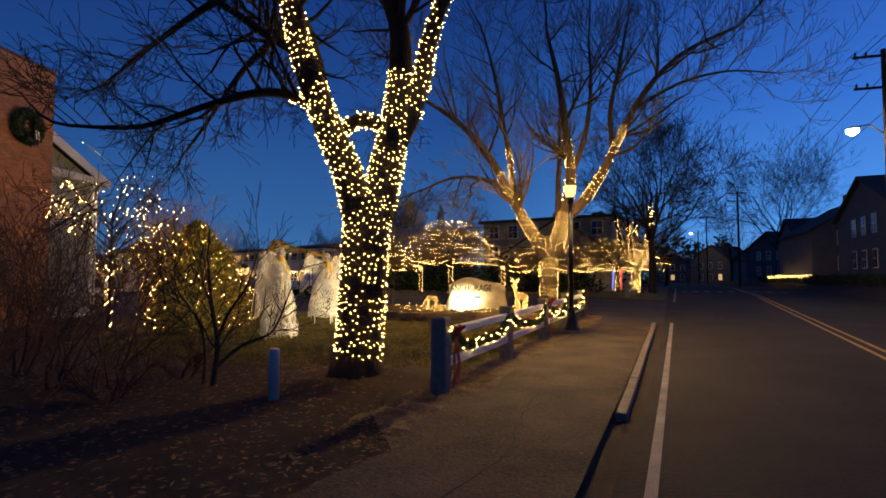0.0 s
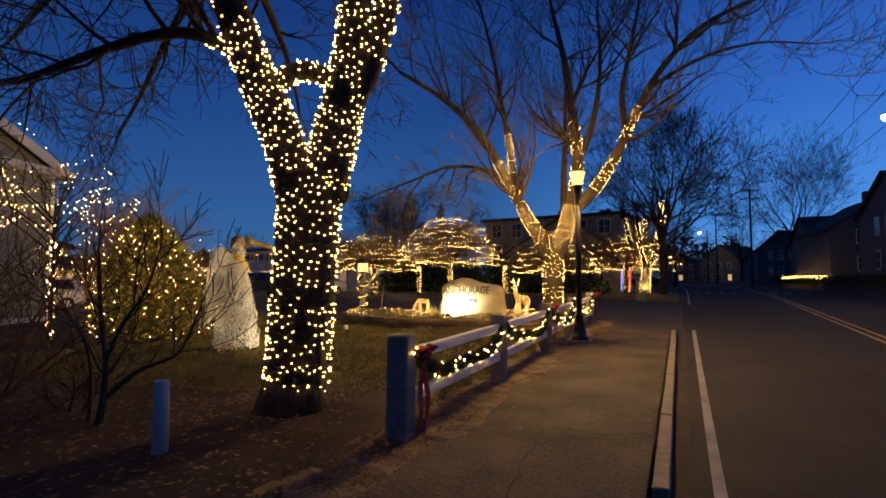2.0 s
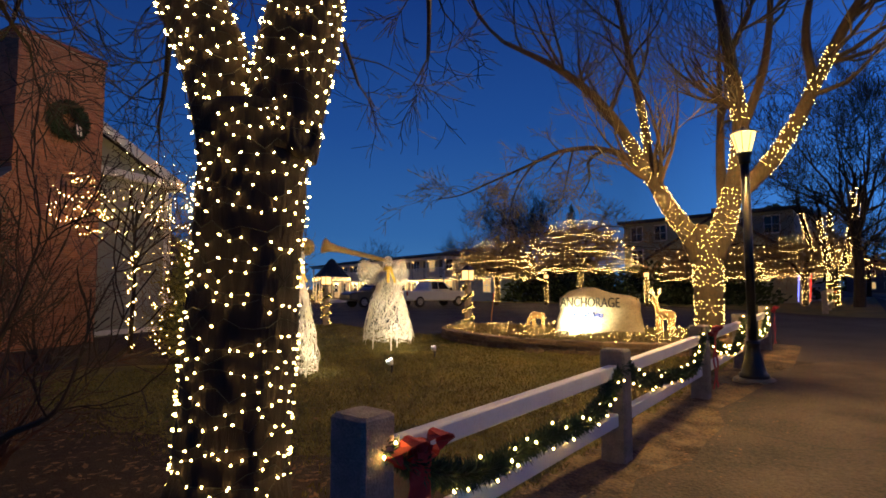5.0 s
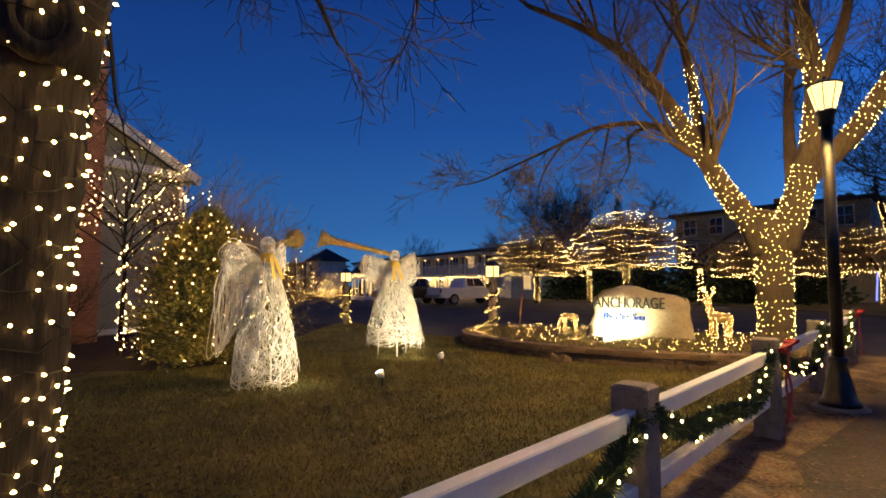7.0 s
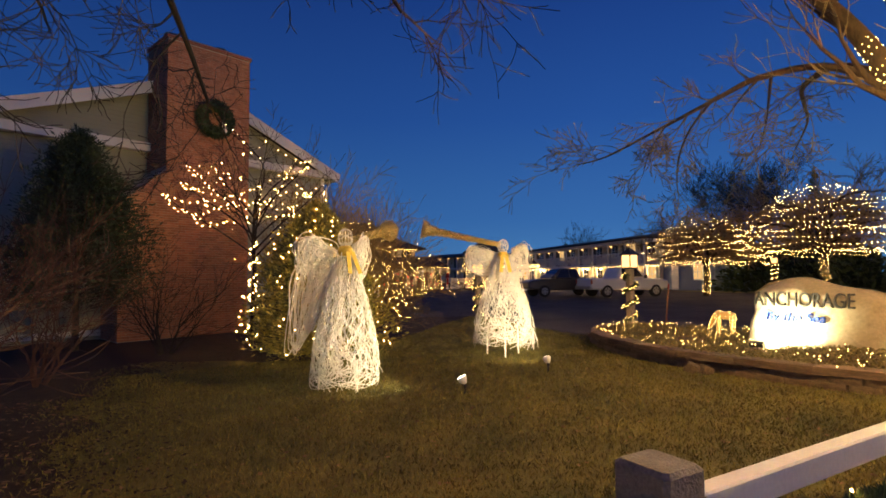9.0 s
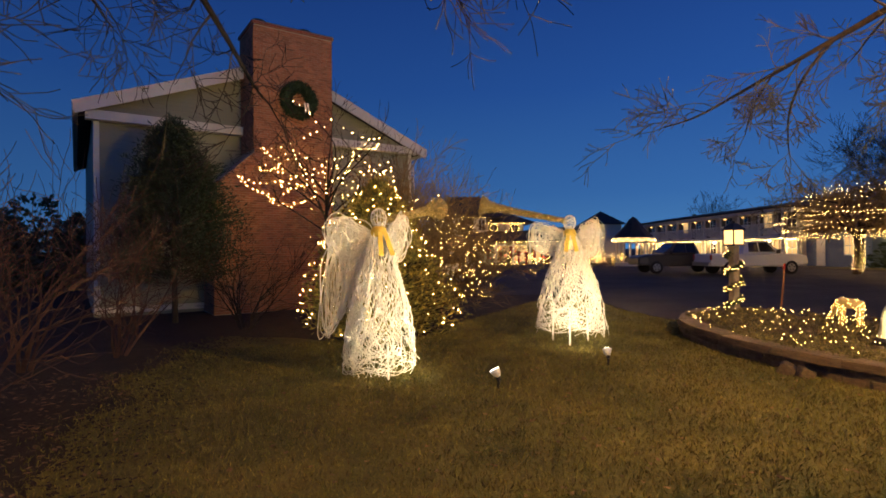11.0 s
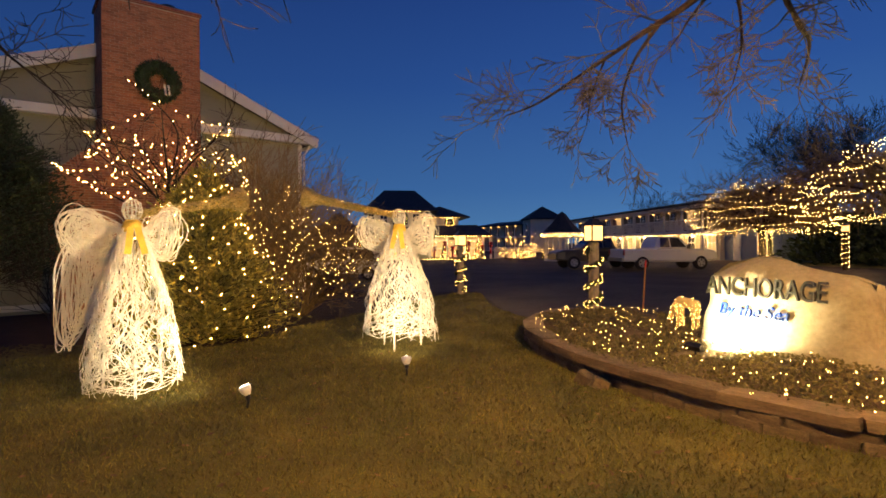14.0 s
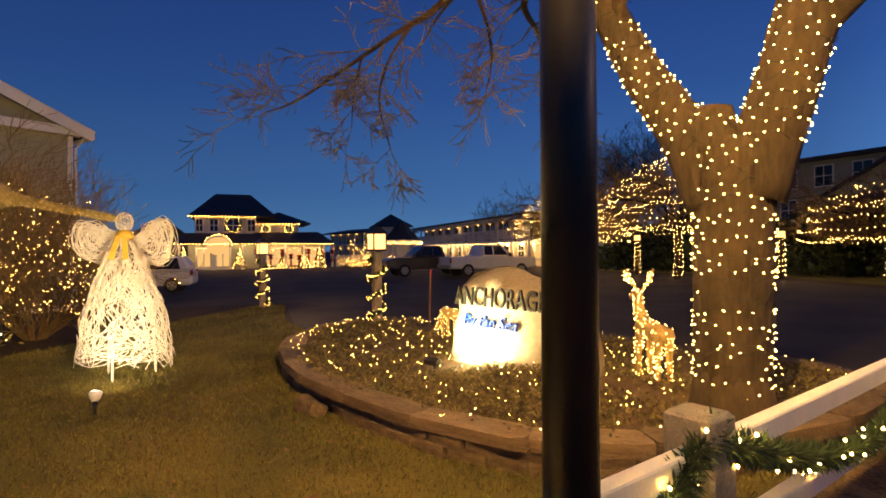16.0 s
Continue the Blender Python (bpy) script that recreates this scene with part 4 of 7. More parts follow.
def sign():
    """A split boulder, flat on its lettered face."""
    z0 = g(0, 20.5) + 0.22
    t = thing("sign_boulder", pose(-7.32, 20.5, z0, 0, 0, 4), "pale split boulder with painted lettering, lit from below", "sign")
    mb, nx, nz = MB(), 30, 16
    top = lambda u: 1.30 + 0.17 * math.exp(-((u + 0.25) / 0.45) ** 2) - 0.16 * max(0, abs(u) - 0.75) / 0.25 * (1 if u < 0 else 0.5) - 0.08 * max(0, u)
    half = lambda w: 1.33 - 0.2 * w
    for s in (0, 1):
        for j in range(nz + 1):
            w = j / nz
            for i in range(nx + 1):
                u = 2 * i / nx - 1
                rim = min(1 - abs(u), 1 - w * 0.999)
                thick = 0.36 * min(1, (max(rim, 0) / 0.18)) ** 0.5
                x = u * half(w) + 0.05 * noise.noise(Vector((w * 4, s, u * 2)))
                zz = w * top(u)
                y = (-thick + 0.02 * noise.noise(Vector((x * 3, zz * 3, 1))) + 0.1 * w) if s == 0 else (thick + 0.12 * noise.noise(Vector((x * 1.5, zz * 2, 5))))
                mb.v.append((x, y, zz - 0.08))
        off = s * (nx + 1) * (nz + 1)
        for j in range(nz):
            for i in range(nx):
                q = (off + j * (nx + 1) + i, off + j * (nx + 1) + i + 1, off + (j + 1) * (nx + 1) + i + 1, off + (j + 1) * (nx + 1) + i)
                mb.f.append(q if s == 0 else q[::-1])
    part("boulder", mb, M_STONE, t, smooth=True)
    a = part("lettering", text_mesh("ANCHORAGE", 0.40, M_INK), None, t, "dark painted capitals")
    a.matrix_basis = pose(-0.14, -0.325, 0.82, 86, 0, 0) @ Matrix.Diagonal((0.70, 0.98, 1, 1))
    b = part("lettering", text_mesh("By the Sea", 0.25, M_BLUE_INK, 0.25), None, t, "blue painted script")
    b.matrix_basis = pose(-0.27, -0.35, 0.53, 86, 0, 0)
    s = thing("flood_light", pose(-7.85, 19.4, g(0, 19.4) + 0.29, 0, 0, 10) @ Matrix.Scale(0.6, 4), "small black flood light in the bed, aimed at the boulder", "flood light")
    part("housing", MB().add([(-0.2, -0.1, 0.02), (0.2, -0.1, 0.02), (0.2, 0.08, 0.02), (-0.2, 0.08, 0.02), (-0.2, -0.16, 0.13), (0.2, -0.16, 0.13), (0.2, -0.03, 0.2), (-0.2, -0.03, 0.2)],
                             [(3, 2, 1, 0), (0, 1, 5, 4), (1, 2, 6, 5), (2, 3, 7, 6), (3, 0, 4, 7), (4, 5, 6, 7)]), M_IRON, s)
    part("stake", MB().tube([(0, 0, 0.03), (0, 0, -0.15)], 0.02, 6), M_IRON, s)
    lamp("sign_light", "SPOT", 1300, (1.0, 0.88, 0.5), look((-7.75, 19.4, z0 + 0.12), (-7.75, 20.3, z0 + 0.45)), cone=115, blend=0.9, radius=0.12)


sign()


# ---- wire and vine figures (plain shapes) ----
def vine_angel(x, y, h, turn, legs, trail, flare):
    """A gowned, winged figure of white vine wound on a frame, all one mesh. Local x runs from wing to wing, +y is its back."""
    R = random.Random(int(-x * 7))
    mb = MB()
    zs, zw = h * 0.865, legs

    def gown(z):
        t = max(0.0, min(1.0, (zs - z) / (zs - zw)))
        return 0.12 + flare * (1.42 * t ** 0.95 - 0.42 * t ** 3)

    def strand(a, z0, z1, puff, r, kick):
        """One vine that falls from z0 to z1, wavers, and at times forks near its end."""
        n, w1, w2, turn_by = 12, R.uniform(0, 6), R.uniform(0.08, 0.34), R.uniform(-0.55, 0.55)
        pts = []
        for k in range(n):
            t = k / (n - 1)
            z = z0 + (z1 - z0) * t
            aa = a + turn_by * t + w2 * math.sin(w1 + 8 * t)
            rr = gown(z) * puff * (1 + kick * t * t) + R.uniform(-0.014, 0.014)
            pts.append(Vector((rr * math.cos(aa), 0.85 * rr * math.sin(aa), z + R.uniform(-0.015, 0.015))))
        mb.tube(pts, [r * (1 - 0.45 * k / (n - 1)) for k in range(n)], 4, False)
        if R.random() < 0.6:
            p = pts[R.randint(4, 8)]
            side = Vector((-math.sin(a), math.cos(a), 0)) * R.choice((-1, 1)) * R.uniform(0.06, 0.2)
            mb.tube([p, p + side * 0.5 - Vector((0, 0, 0.09)), p + side * 0.9 - Vector((0, 0, R.uniform(0.15, 0.34)))], [r * 0.8, r * 0.65, r * 0.45], 4, False)

    for k in range(215):
        z0 = zs - (zs - zw - 0.3) * R.random() ** 1.6
        inner = k % 4 == 0
        strand(R.uniform(0, 6.283), z0, max(zw + R.uniform(-0.07, 0.16), z0 - R.uniform(0.5, 1.5)), R.uniform(0.62, 0.85) if inner else R.uniform(0.9, 1.06), R.uniform(0.006, 0.0105), R.uniform(-0.08, 0.1))
    for _ in range(36):
        z, a = R.uniform(zw, zw + 1.0), R.uniform(0, 6.283)
        mb.tube([(gown(z) * math.cos(a + 0.22 * k), 0.85 * gown(z) * math.sin(a + 0.22 * k), z + R.uniform(-0.18, 0.18)) for k in range(5)], 0.006, 4, False)
    for k in range(5):
        w0, z = R.uniform(0, 6), zw + 0.03 + 0.025 * k
        mb.tube([(gown(z) * 1.02 * math.cos(a), 0.87 * gown(z) * math.sin(a), z + 0.05 * math.sin(4 * a + w0)) for a in np.arange(0, 6.5, 0.25)], 0.006, 4, False)
    for a in (0.6, 2.4, 4.6):
        mb.tube([(0.42 * math.cos(a), 0.36 * math.sin(a), zw + 0.4), (0.45 * math.cos(a), 0.38 * math.sin(a), -0.1)], 0.018, 5)
    hc = Vector((0, 0, h - 0.14))
    for k in range(7):
        turn_k = Matrix.Rotation(k * math.pi / 7, 3, "Z")
        mb.tube([hc + turn_k @ Vector((0.12 * math.cos(a), 0.0, 0.15 * math.sin(a))) for a in np.arange(0, 6.5, 0.4)], 0.0065, 4, False)
    for z, r in ((-0.08, 0.1), (0.0, 0.122), (0.07, 0.105)):
        mb.tube([hc + Vector((r * math.cos(a), r * math.sin(a), z + 0.03 * math.sin(2 * a + z * 40))) for a in np.arange(0, 6.5, 0.4)], 0.006, 4, False)
    mb.tube([(0, 0, zs - 0.05), (0, 0, h - 0.2)], 0.03, 6)
    # wings: many vine loops of one outline, looser and tighter; the first figure also has a long trailing one
    def wing(outline, count):
        root = Vector(outline[0])
        for k in range(count + 3):
            size = 1.0 if k < 3 else 1.05 * R.uniform(0.2, 1.0) ** 0.6
            pts = [root + (Vector(p) - root) * size + Vector((R.gauss(0, 0.06), R.gauss(0, 0.06), R.gauss(0, 0.065))) * min(1, i) for i, p in enumerate(outline)]
            for _ in range(2):
                pts = [pts[0]] + [q for a, b in zip(pts, pts[1:]) for q in (a.lerp(b, 0.25), a.lerp(b, 0.75))] + [pts[-1]]
            mb.tube(pts, 0.011 if k < 3 else R.uniform(0.0045, 0.0085), 4, False)
        for _ in range(2 * count):
            i, j = R.randrange(1, len(outline)), R.randrange(1, len(outline))
            a, b = (root.lerp(Vector(outline[m]), R.uniform(0.35, 1.0)) for m in (i, j))
            c = a.lerp(b, 0.5) + Vector((R.gauss(0, 0.05), R.gauss(0, 0.06), R.gauss(0, 0.05)))
            mb.tube([a, a.lerp(c, 0.6), c, c.lerp(b, 0.5), b], R.uniform(0.004, 0.007), 4, False)

    wing([(-0.05, 0.06, zs - 0.05), (-0.3, 0.12, zs - 0.02), (-0.62, 0.16, zs + 0.2), (-0.78, 0.2, zs + 0.08), (-0.74, 0.22, zs - 0.22), (-0.5, 0.22, zs - 0.4), (-0.2, 0.12, zs - 0.34)], 34)
    wing([(0.05, 0.06, zs - 0.05), (0.26, 0.12, zs - 0.1), (0.46, 0.16, zs + 0.24), (0.6, 0.18, zs + 0.22), (0.64, 0.22, zs - 0.15), (0.5, 0.22, zs - 0.5), (0.2, 0.12, zs - 0.36)], 30)
    if trail:
        wing([(-0.1, 0.1, zs - 0.08), (-0.42, 0.2, zs + 0.04), (-0.72, 0.26, zs - 0.3), (-0.72, 0.3, zs - 0.9), (-0.74, 0.34, zs - 1.62), (-0.5, 0.3, zs - 1.25), (-0.36, 0.24, zs - 0.7), (-0.2, 0.15, zs - 0.35)], 46)
    f = part("angel_sculpture", mb, M_VINE, None)
    f.matrix_world = pose(x, y, g(x, y), 0, 0, turn)
    tagged(f, "white woven-vine angel sculpture with long trailing wing" if trail else "white woven-vine angel sculpture on short stakes", "sculpture", "lawn sculptures")
    sash = thing("ribbon", f.matrix_world.copy(), "gold ribbon tied round the sculpture's neck", "ribbon", "sculpture ribbons")
    part("band", MB().lathe([(0.11, zs - 0.08), (0.13, zs - 0.02), (0.11, zs + 0.05), (0.07, zs + 0.08)], 12), M_GOLD_RIBBON, sash, smooth=True)
    for s in (-1, 1):
        ob = part("tail", ribbon([(s * 0.04 + 0.012 * s * k, -0.13 - 0.028 * k, zs - 0.02 - 0.07 * k) for k in range(6)], 0.08, MB(), (0, -1, 0.2)), M_GOLD_RIBBON, sash)
        ob.modifiers.new("thick", "SOLIDIFY").thickness = 0.004


def trumpet(a, b):
    """A tinsel horn from the mouth at a to the bell at b."""
    R = random.Random(int(a[1] * 9))
    a, b = Vector(a), Vector(b)
    L = (b - a).length
    prof = [(0.028, 0.0), (0.034, 0.3 * L), (0.045, 0.6 * L), (0.058, 0.78 * L), (0.10, 0.9 * L), (0.20, L)]
    hn, tin = MB(), MB()
    hn.tube([(0, 0, z) for _, z in prof], [r for r, _ in prof], 12)
    for _ in range(4200):
        k = R.uniform(0, L)
        rr = float(np.interp(k, [p[1] for p in prof], [p[0] for p in prof]))
        t = R.uniform(0, 6.28)
        tin.leaf((rr * math.cos(t), rr * math.sin(t), k), Vector((math.cos(t), math.sin(t), R.gauss(0, 0.7))).normalized(), R.uniform(0.02, 0.05), 0.012)
    m = Matrix.Translation(a) @ (b - a).to_track_quat("Z", "Y").to_matrix().to_4x4()
    horn = thing("trumpet", m, "gold tinsel trumpet held up by the sculpture", "trumpet", "tinsel trumpets")
    part("horn", hn, M_GOLD, horn, smooth=True)
    part("tinsel", tin, M_GOLD, horn, kind="stuff")


vine_angel(-10.15, 12.05, 2.56, 108, 0.10, True, 0.45)
vine_angel(-11.45, 16.1, 2.52, 66, 0.28, False, 0.53)
trumpet((-10.22, 12.1, 2.42), (-11.5, 13.4, 2.74))
trumpet((-11.48, 16.05, 2.52), (-12.28, 14.53, 2.88))


def spot(x, y, aim, power):
    z = g(x, y)
    t = thing("spot_light", pose(x, y, z, 0, 0, math.degrees(math.atan2(aim[1] - y, aim[0] - x))), "small garden spot lamp on a stake, white reflector", "spot lamp", "lawn spot lamps")
    part("stake", MB().tube([(0.03, 0, -0.1), (0.0, 0, 0.08), (0.01, 0, 0.14)], 0.018, 6), M_IRON, t)
    part("knuckle", MB().tube([(-0.005, 0, 0.11), (0.02, 0, 0.17)], 0.03, 8), M_IRON, t)
    part("reflector", MB().tube([(0.0, 0, 0.16), (0.03, 0, 0.2), (0.06, 0, 0.255)], [0.03, 0.06, 0.075], 14), M_WHITE, t, "white reflector bowl", smooth=True)
    part("glass", MB().tube([(0.061, 0, 0.257), (0.065, 0, 0.264)], [0.068, 0.05], 14), M_SPOT_GLASS, t, "lit lens")
    lamp("spot_beam", "SPOT", power, (1.0, 0.84, 0.5), look((x + 0.08 * (aim[0] - x), y + 0.08 * (aim[1] - y), z + 0.34), aim), cone=104, blend=1.0, radius=0.05)


spot(-8.75, 13.45, (-10.1, 12.15, 1.2), 500)
spot(-9.4, 15.6, (-11.4, 16.05, 1.35), 400)

# ---- the gabled house with its great chimney ----
def clapboards(poly_y0, poly_y1, z0, top, step=0.12):
    """Lapped boards on a wall in the plane x = 0, facing +x; top(y) gives the wall's upper edge."""
    rows, z = [], z0
    while True:
        y0, y1, z1 = poly_y0, poly_y1, z + step
        # clip the course under the slope of the gable
        ya = [y for y in np.linspace(poly_y0, poly_y1, 161) if top(y) >= z1]
        if not ya:
            break
        y0, y1 = ya[0], ya[-1]
        rows.append(MB())
        rows[-1].add([(0.0, y0, z), (0.022, y0, z), (0.022, y1, z), (0.0, y1, z), (0.004, y0, z1), (0.004, y1, z1)], [(0, 3, 2, 1), (1, 2, 5, 4)])
        z = z1
    return rows


def lay_bricks(ch):
    """Running bond on the chimney's three open faces: the lower courses of the front brick by brick, the rest joined."""
    R = random.Random(8)
    rest, single = MB(), {}
    count = 0

    def course(z, lo, hi, shift, put):
        y = lo - shift
        while y < hi:
            a, b = max(lo, y), min(hi, y + 0.205)
            if b - a > 0.04:
                put(a, b, z)
            y += 0.215

    def front(a, b, z):
        nonlocal count
        if 0.9 < z < 2.3 and b - a > 0.2 and -2.4 < a < 1.2 and count < 300:
            key = R.randint(0, 2)
            if key not in single:
                single[key] = MB().beam(0.0, 0.012, 0.0, 0.205, 0.0, 0.065, 0.003).mesh("brick")
                single[key].materials.append(M_FACEBRICK)
            ob = new("brick", single[key])
            ob.parent, ob.location = ch, (R.uniform(-0.002, 0.002), a, z)
            count += 1
        else:
            rest.box(-0.002, 0.011 + R.uniform(-0.003, 0.003), a, b, z, z + 0.065)

    for k in range(123):
        z = 0.02 + 0.075 * k
        lo = -2.55 if z < 4.0 else min(-1.33, -2.55 + (z - 4.0) * 1.22 / 1.1)
        course(z, lo, 1.33, 0.107 * (k % 2), front)
        course(z, -1.68, 0.0, 0.107 * (k % 2), lambda a, b, zz: rest.box(a, b, 1.328, 1.34, zz, zz + 0.065))
        if z > 5.2 or z < 4.0:
            ys = -1.33 if z > 5.2 else -2.55
            course(z, -1.68, 0.0, 0.107 * (k % 2), lambda a, b, zz: rest.box(a, b, ys - 0.011, ys + 0.002, zz, zz + 0.065))
    part("brickwork", rest, M_FACEBRICK_REST, ch, kind="stuff")


def gable_house():
    H = thing("house", pose(-20.52, 11.0, 0, 0, 0, 18), "grey clapboard gabled house with white trim and brick chimney", "house")
    WX, Y0, Y1, EV0, EV1, RID, RY = -1.62, -5.62, 5.5, 6.32, 6.08, 8.45, 0.0
    top = lambda y: RID - (RID - EV0) * y / Y0 if y < 0 else RID - (RID - EV1) * y / Y1
    b = MB()
    v = [(WX, Y0, -0.2), (WX, Y1, -0.2), (WX, Y1, EV1), (WX, RY, RID), (WX, Y0, EV0)]
    w = [(x - 14, y, z) for x, y, z in v]
    b.add(v + w, [(0, 1, 2, 3, 4), (9, 8, 7, 6, 5), (1, 6, 7, 2), (5, 0, 4, 9)])
    part("wall", b, M_SIDING, H)
    for mb in clapboards(Y0, Y1, 0.25, top, 0.14):
        part("clapboard", mb, M_SIDING, H).location = (WX + 0.004, 0, 0)
    for s, ya, za in ((-1, Y0 - 0.45, top(Y0) - 0.2), (1, Y1 + 0.45, top(Y1) - 0.2)):
        r = MB()
        n = Vector((0, s * (RID - (EV0 if s < 0 else EV1)), 5.5)).normalized() * 0.2
        a, c = Vector((WX + 0.4, RY, RID + 0.05)), Vector((WX + 0.4, ya, za + 0.05))
        vv = [a, c, c + n, a + n]
        r.add(vv + [p - Vector((14.8, 0, 0)) for p in vv], [(0, 1, 2, 3), (7, 6, 5, 4), (3, 2, 6, 7), (1, 0, 4, 5), (2, 1, 5, 6)])
        part("roof", r, M_ROOF, H)
        t = MB()
        q = [a + Vector((0.03, 0, -0.02)), c + Vector((0.03, 0, -0.02)), c + n * 1.1 + Vector((0.03, 0, 0)), a + n * 1.1 + Vector((0.03, 0, 0))]
        q = [p + Vector((0, 0, -0.14)) if i < 2 else p for i, p in enumerate(q)]
        t.add(q + [p - Vector((0.06, 0, 0)) for p in q], [(0, 1, 2, 3), (7, 6, 5, 4), (3, 2, 6, 7), (1, 0, 4, 5), (2, 1, 5, 6)])
        part("barge_board", t, M_TRIM, H, "white barge board")
        part("gutter", MB().beam(WX - 14, WX + 0.42, ya - 0.06 if s < 0 else ya - 0.06, ya + 0.08, za - 0.02, za + 0.12, 0.02), M_TRIM, H)
    part("band_board", MB().beam(WX + 0.02, WX + 0.32, Y0 - 0.2, Y1 + 0.2, 5.92, 6.2, 0.01), M_TRIM, H, "white band board across the gable")
    for y in (Y0, Y1 - 0.16):
        part("corner_board", MB().beam(WX + 0.01, WX + 0.06, y, y + 0.16, 0.1, 5.92, 0.008), M_TRIM, H)
    part("skirt_board", MB().beam(WX + 0.01, WX + 0.06, Y0 + 0.16, -2.55, 0.1, 0.28, 0.008), M_TRIM, H)
    part("skirt_board", MB().beam(WX + 0.01, WX + 0.06, 1.5, Y1 - 0.16, 0.1, 0.28, 0.008), M_TRIM, H)
    part("downpipe", MB().tube([(WX + 0.1, Y1 + 0.3, 5.9), (WX + 0.1, Y1 + 0.06, 5.5), (WX + 0.1, Y1 + 0.06, 0.2)], 0.045, 8), M_TRIM, H)
    # chimney: broad below, a sloped shoulder on one side, a tall stack
    c = MB()
    outline = [(-2.55, -0.2), (1.33, -0.2), (1.33, 9.28), (-1.33, 9.28), (-1.33, 5.15), (-2.55, 4.05)]
    c.add([(0, y, z) for y, z in outline] + [(-1.68, y, z) for y, z in outline], [tuple(range(6)), tuple(range(11, 5, -1))] + [(i, 6 + i, 6 + (i + 1) % 6, (i + 1) % 6) for i in range(6)])
    ch = part("chimney", c, M_MORTAR, H, "red brick chimney")
    lay_bricks(ch)
    part("chimney_cap", MB().beam(-1.74, 0.05, -1.39, 1.39, 9.28, 9.4, 0.02), M_BRICK, H)
    for y in (-1.0, 0.55):
        part("flue", MB().lathe([(0.2, 9.4), (0.2, 9.56), (0.24, 9.57), (0.24, 9.63)], 12, (-0.6, y, 0)), M_IRON, H)


gable_house()


def wreath():
    R = random.Random(9)
    m = pose(-20.52, 11.0, 0, 0, 0, 18) @ pose(0.14, 0.1, 6.98)
    t = thing("wreath", m, "large thick dark fir wreath hung on the chimney", "wreath")
    lv = MB()
    for _ in range(4200):
        a = R.uniform(0, 6.283)
        p = Vector((0, 0.44 * math.cos(a), 0.44 * math.sin(a)))
        d = Vector((R.gauss(0.2, 0.6), R.gauss(0, 1), R.gauss(0, 1))).normalized()
        lv.leaf(p + d * 0.1, d, R.uniform(0.08, 0.2), 0.03)
    part("ring", MB().tube([(0, 0.44 * math.cos(a), 0.44 * math.sin(a)) for a in np.arange(0, 6.4, 0.3)], 0.15, 8), M_GREEN, t)
    part("greenery", lv, M_GREEN, t, kind="stuff")
    for dy in (-0.07, 0.03):
        tail = part("ribbon_tail", ribbon([(0.2, 0.2 + dy + 0.012 * k, -0.1 - 0.08 * k) for k in range(5)], 0.06, MB()), M_VINE, t, "pale ribbon tail")
        tail.modifiers.new("thick", "SOLIDIFY").thickness = 0.004


wreath()


# ---- shrubs ----
def conifer(name, x, y, h, r, material, label, count, lights=0, seed=1, droop=0.3, low=0.05, shape=0.8):
    R = random.Random(seed)
    z = g(x, y)
    t = thing(name, pose(x, y, z), label, "shrub")
    lv, st, bl = MB(), MB(), MB()
    st.tube([(0, 0, -0.1), (0.03, 0, h * 0.5), (0, 0.02, h * 0.96)], [0.09, 0.05, 0.015], 7)
    for k in range(int(count / 26)):
        w = R.random() ** 0.85
        zz = h * (low + (0.97 - low) * w)
        a = R.uniform(0, 6.283)
        rr = r * (1 - w) ** shape * min(1, 0.75 + w * 2) * R.uniform(0.55, 1.08) * (1 + 0.18 * math.sin(3 * a + seed + 4 * w))
        tip = Vector((rr * math.cos(a), rr * math.sin(a), zz + R.uniform(-0.1, 0.15)))
        root = Vector((rr * 0.25 * math.cos(a), rr * 0.25 * math.sin(a), zz - 0.25))
        st.tube([root, tip], [0.012, 0.004], 3, False)
        for _ in range(26):
            p = root.lerp(tip, R.uniform(0.35, 1.0)) + Vector((R.gauss(0, 0.07), R.gauss(0, 0.07), R.gauss(0, 0.08)))
            d = (tip - root).normalized() * 0.5 + Vector((R.gauss(0, 0.6), R.gauss(0, 0.6), R.uniform(-droop, 0.9)))
            lv.leaf(p, d.normalized(), R.uniform(0.08, 0.19), R.uniform(0.02, 0.05))
    for k in range(lights):
        w = (k + R.random()) / lights
        a = k * 0.55 + R.uniform(-0.2, 0.2)
        rr = r * (1 - w * 0.97) ** shape * min(1, 0.75 + w * 2) * 1.03 * (1 + 0.18 * math.sin(3 * a + seed + 4 * w))
        bl.bulb((rr * math.cos(a), rr * math.sin(a), h * (low + (0.98 - low) * w) + R.uniform(-0.12, 0.12)), R.uniform(0.015, 0.021))
    part("stem", st, M_TWIG, t)
    part("foliage", lv, material, t, kind="stuff")
    if lights:
        s = thing("string_lights", pose(x, y, z), "warm string lights draped over a shrub", "string lights")
        part("light_string", bl, M_BULB_WALL, s, kind="stuff")


conifer("arborvitae", -14.05, 12.7, 3.42, 1.8, M_ARBOR, "dense yellow-green conical evergreen hung with lights", 60000, 260, 4, shape=0.62)
conifer("juniper", -18.4, 7.7, 5.7, 2.3, M_JUNIPER, "dark ragged juniper tree beside the house wall", 30000, 0, 7, low=0.22, shape=0.6)


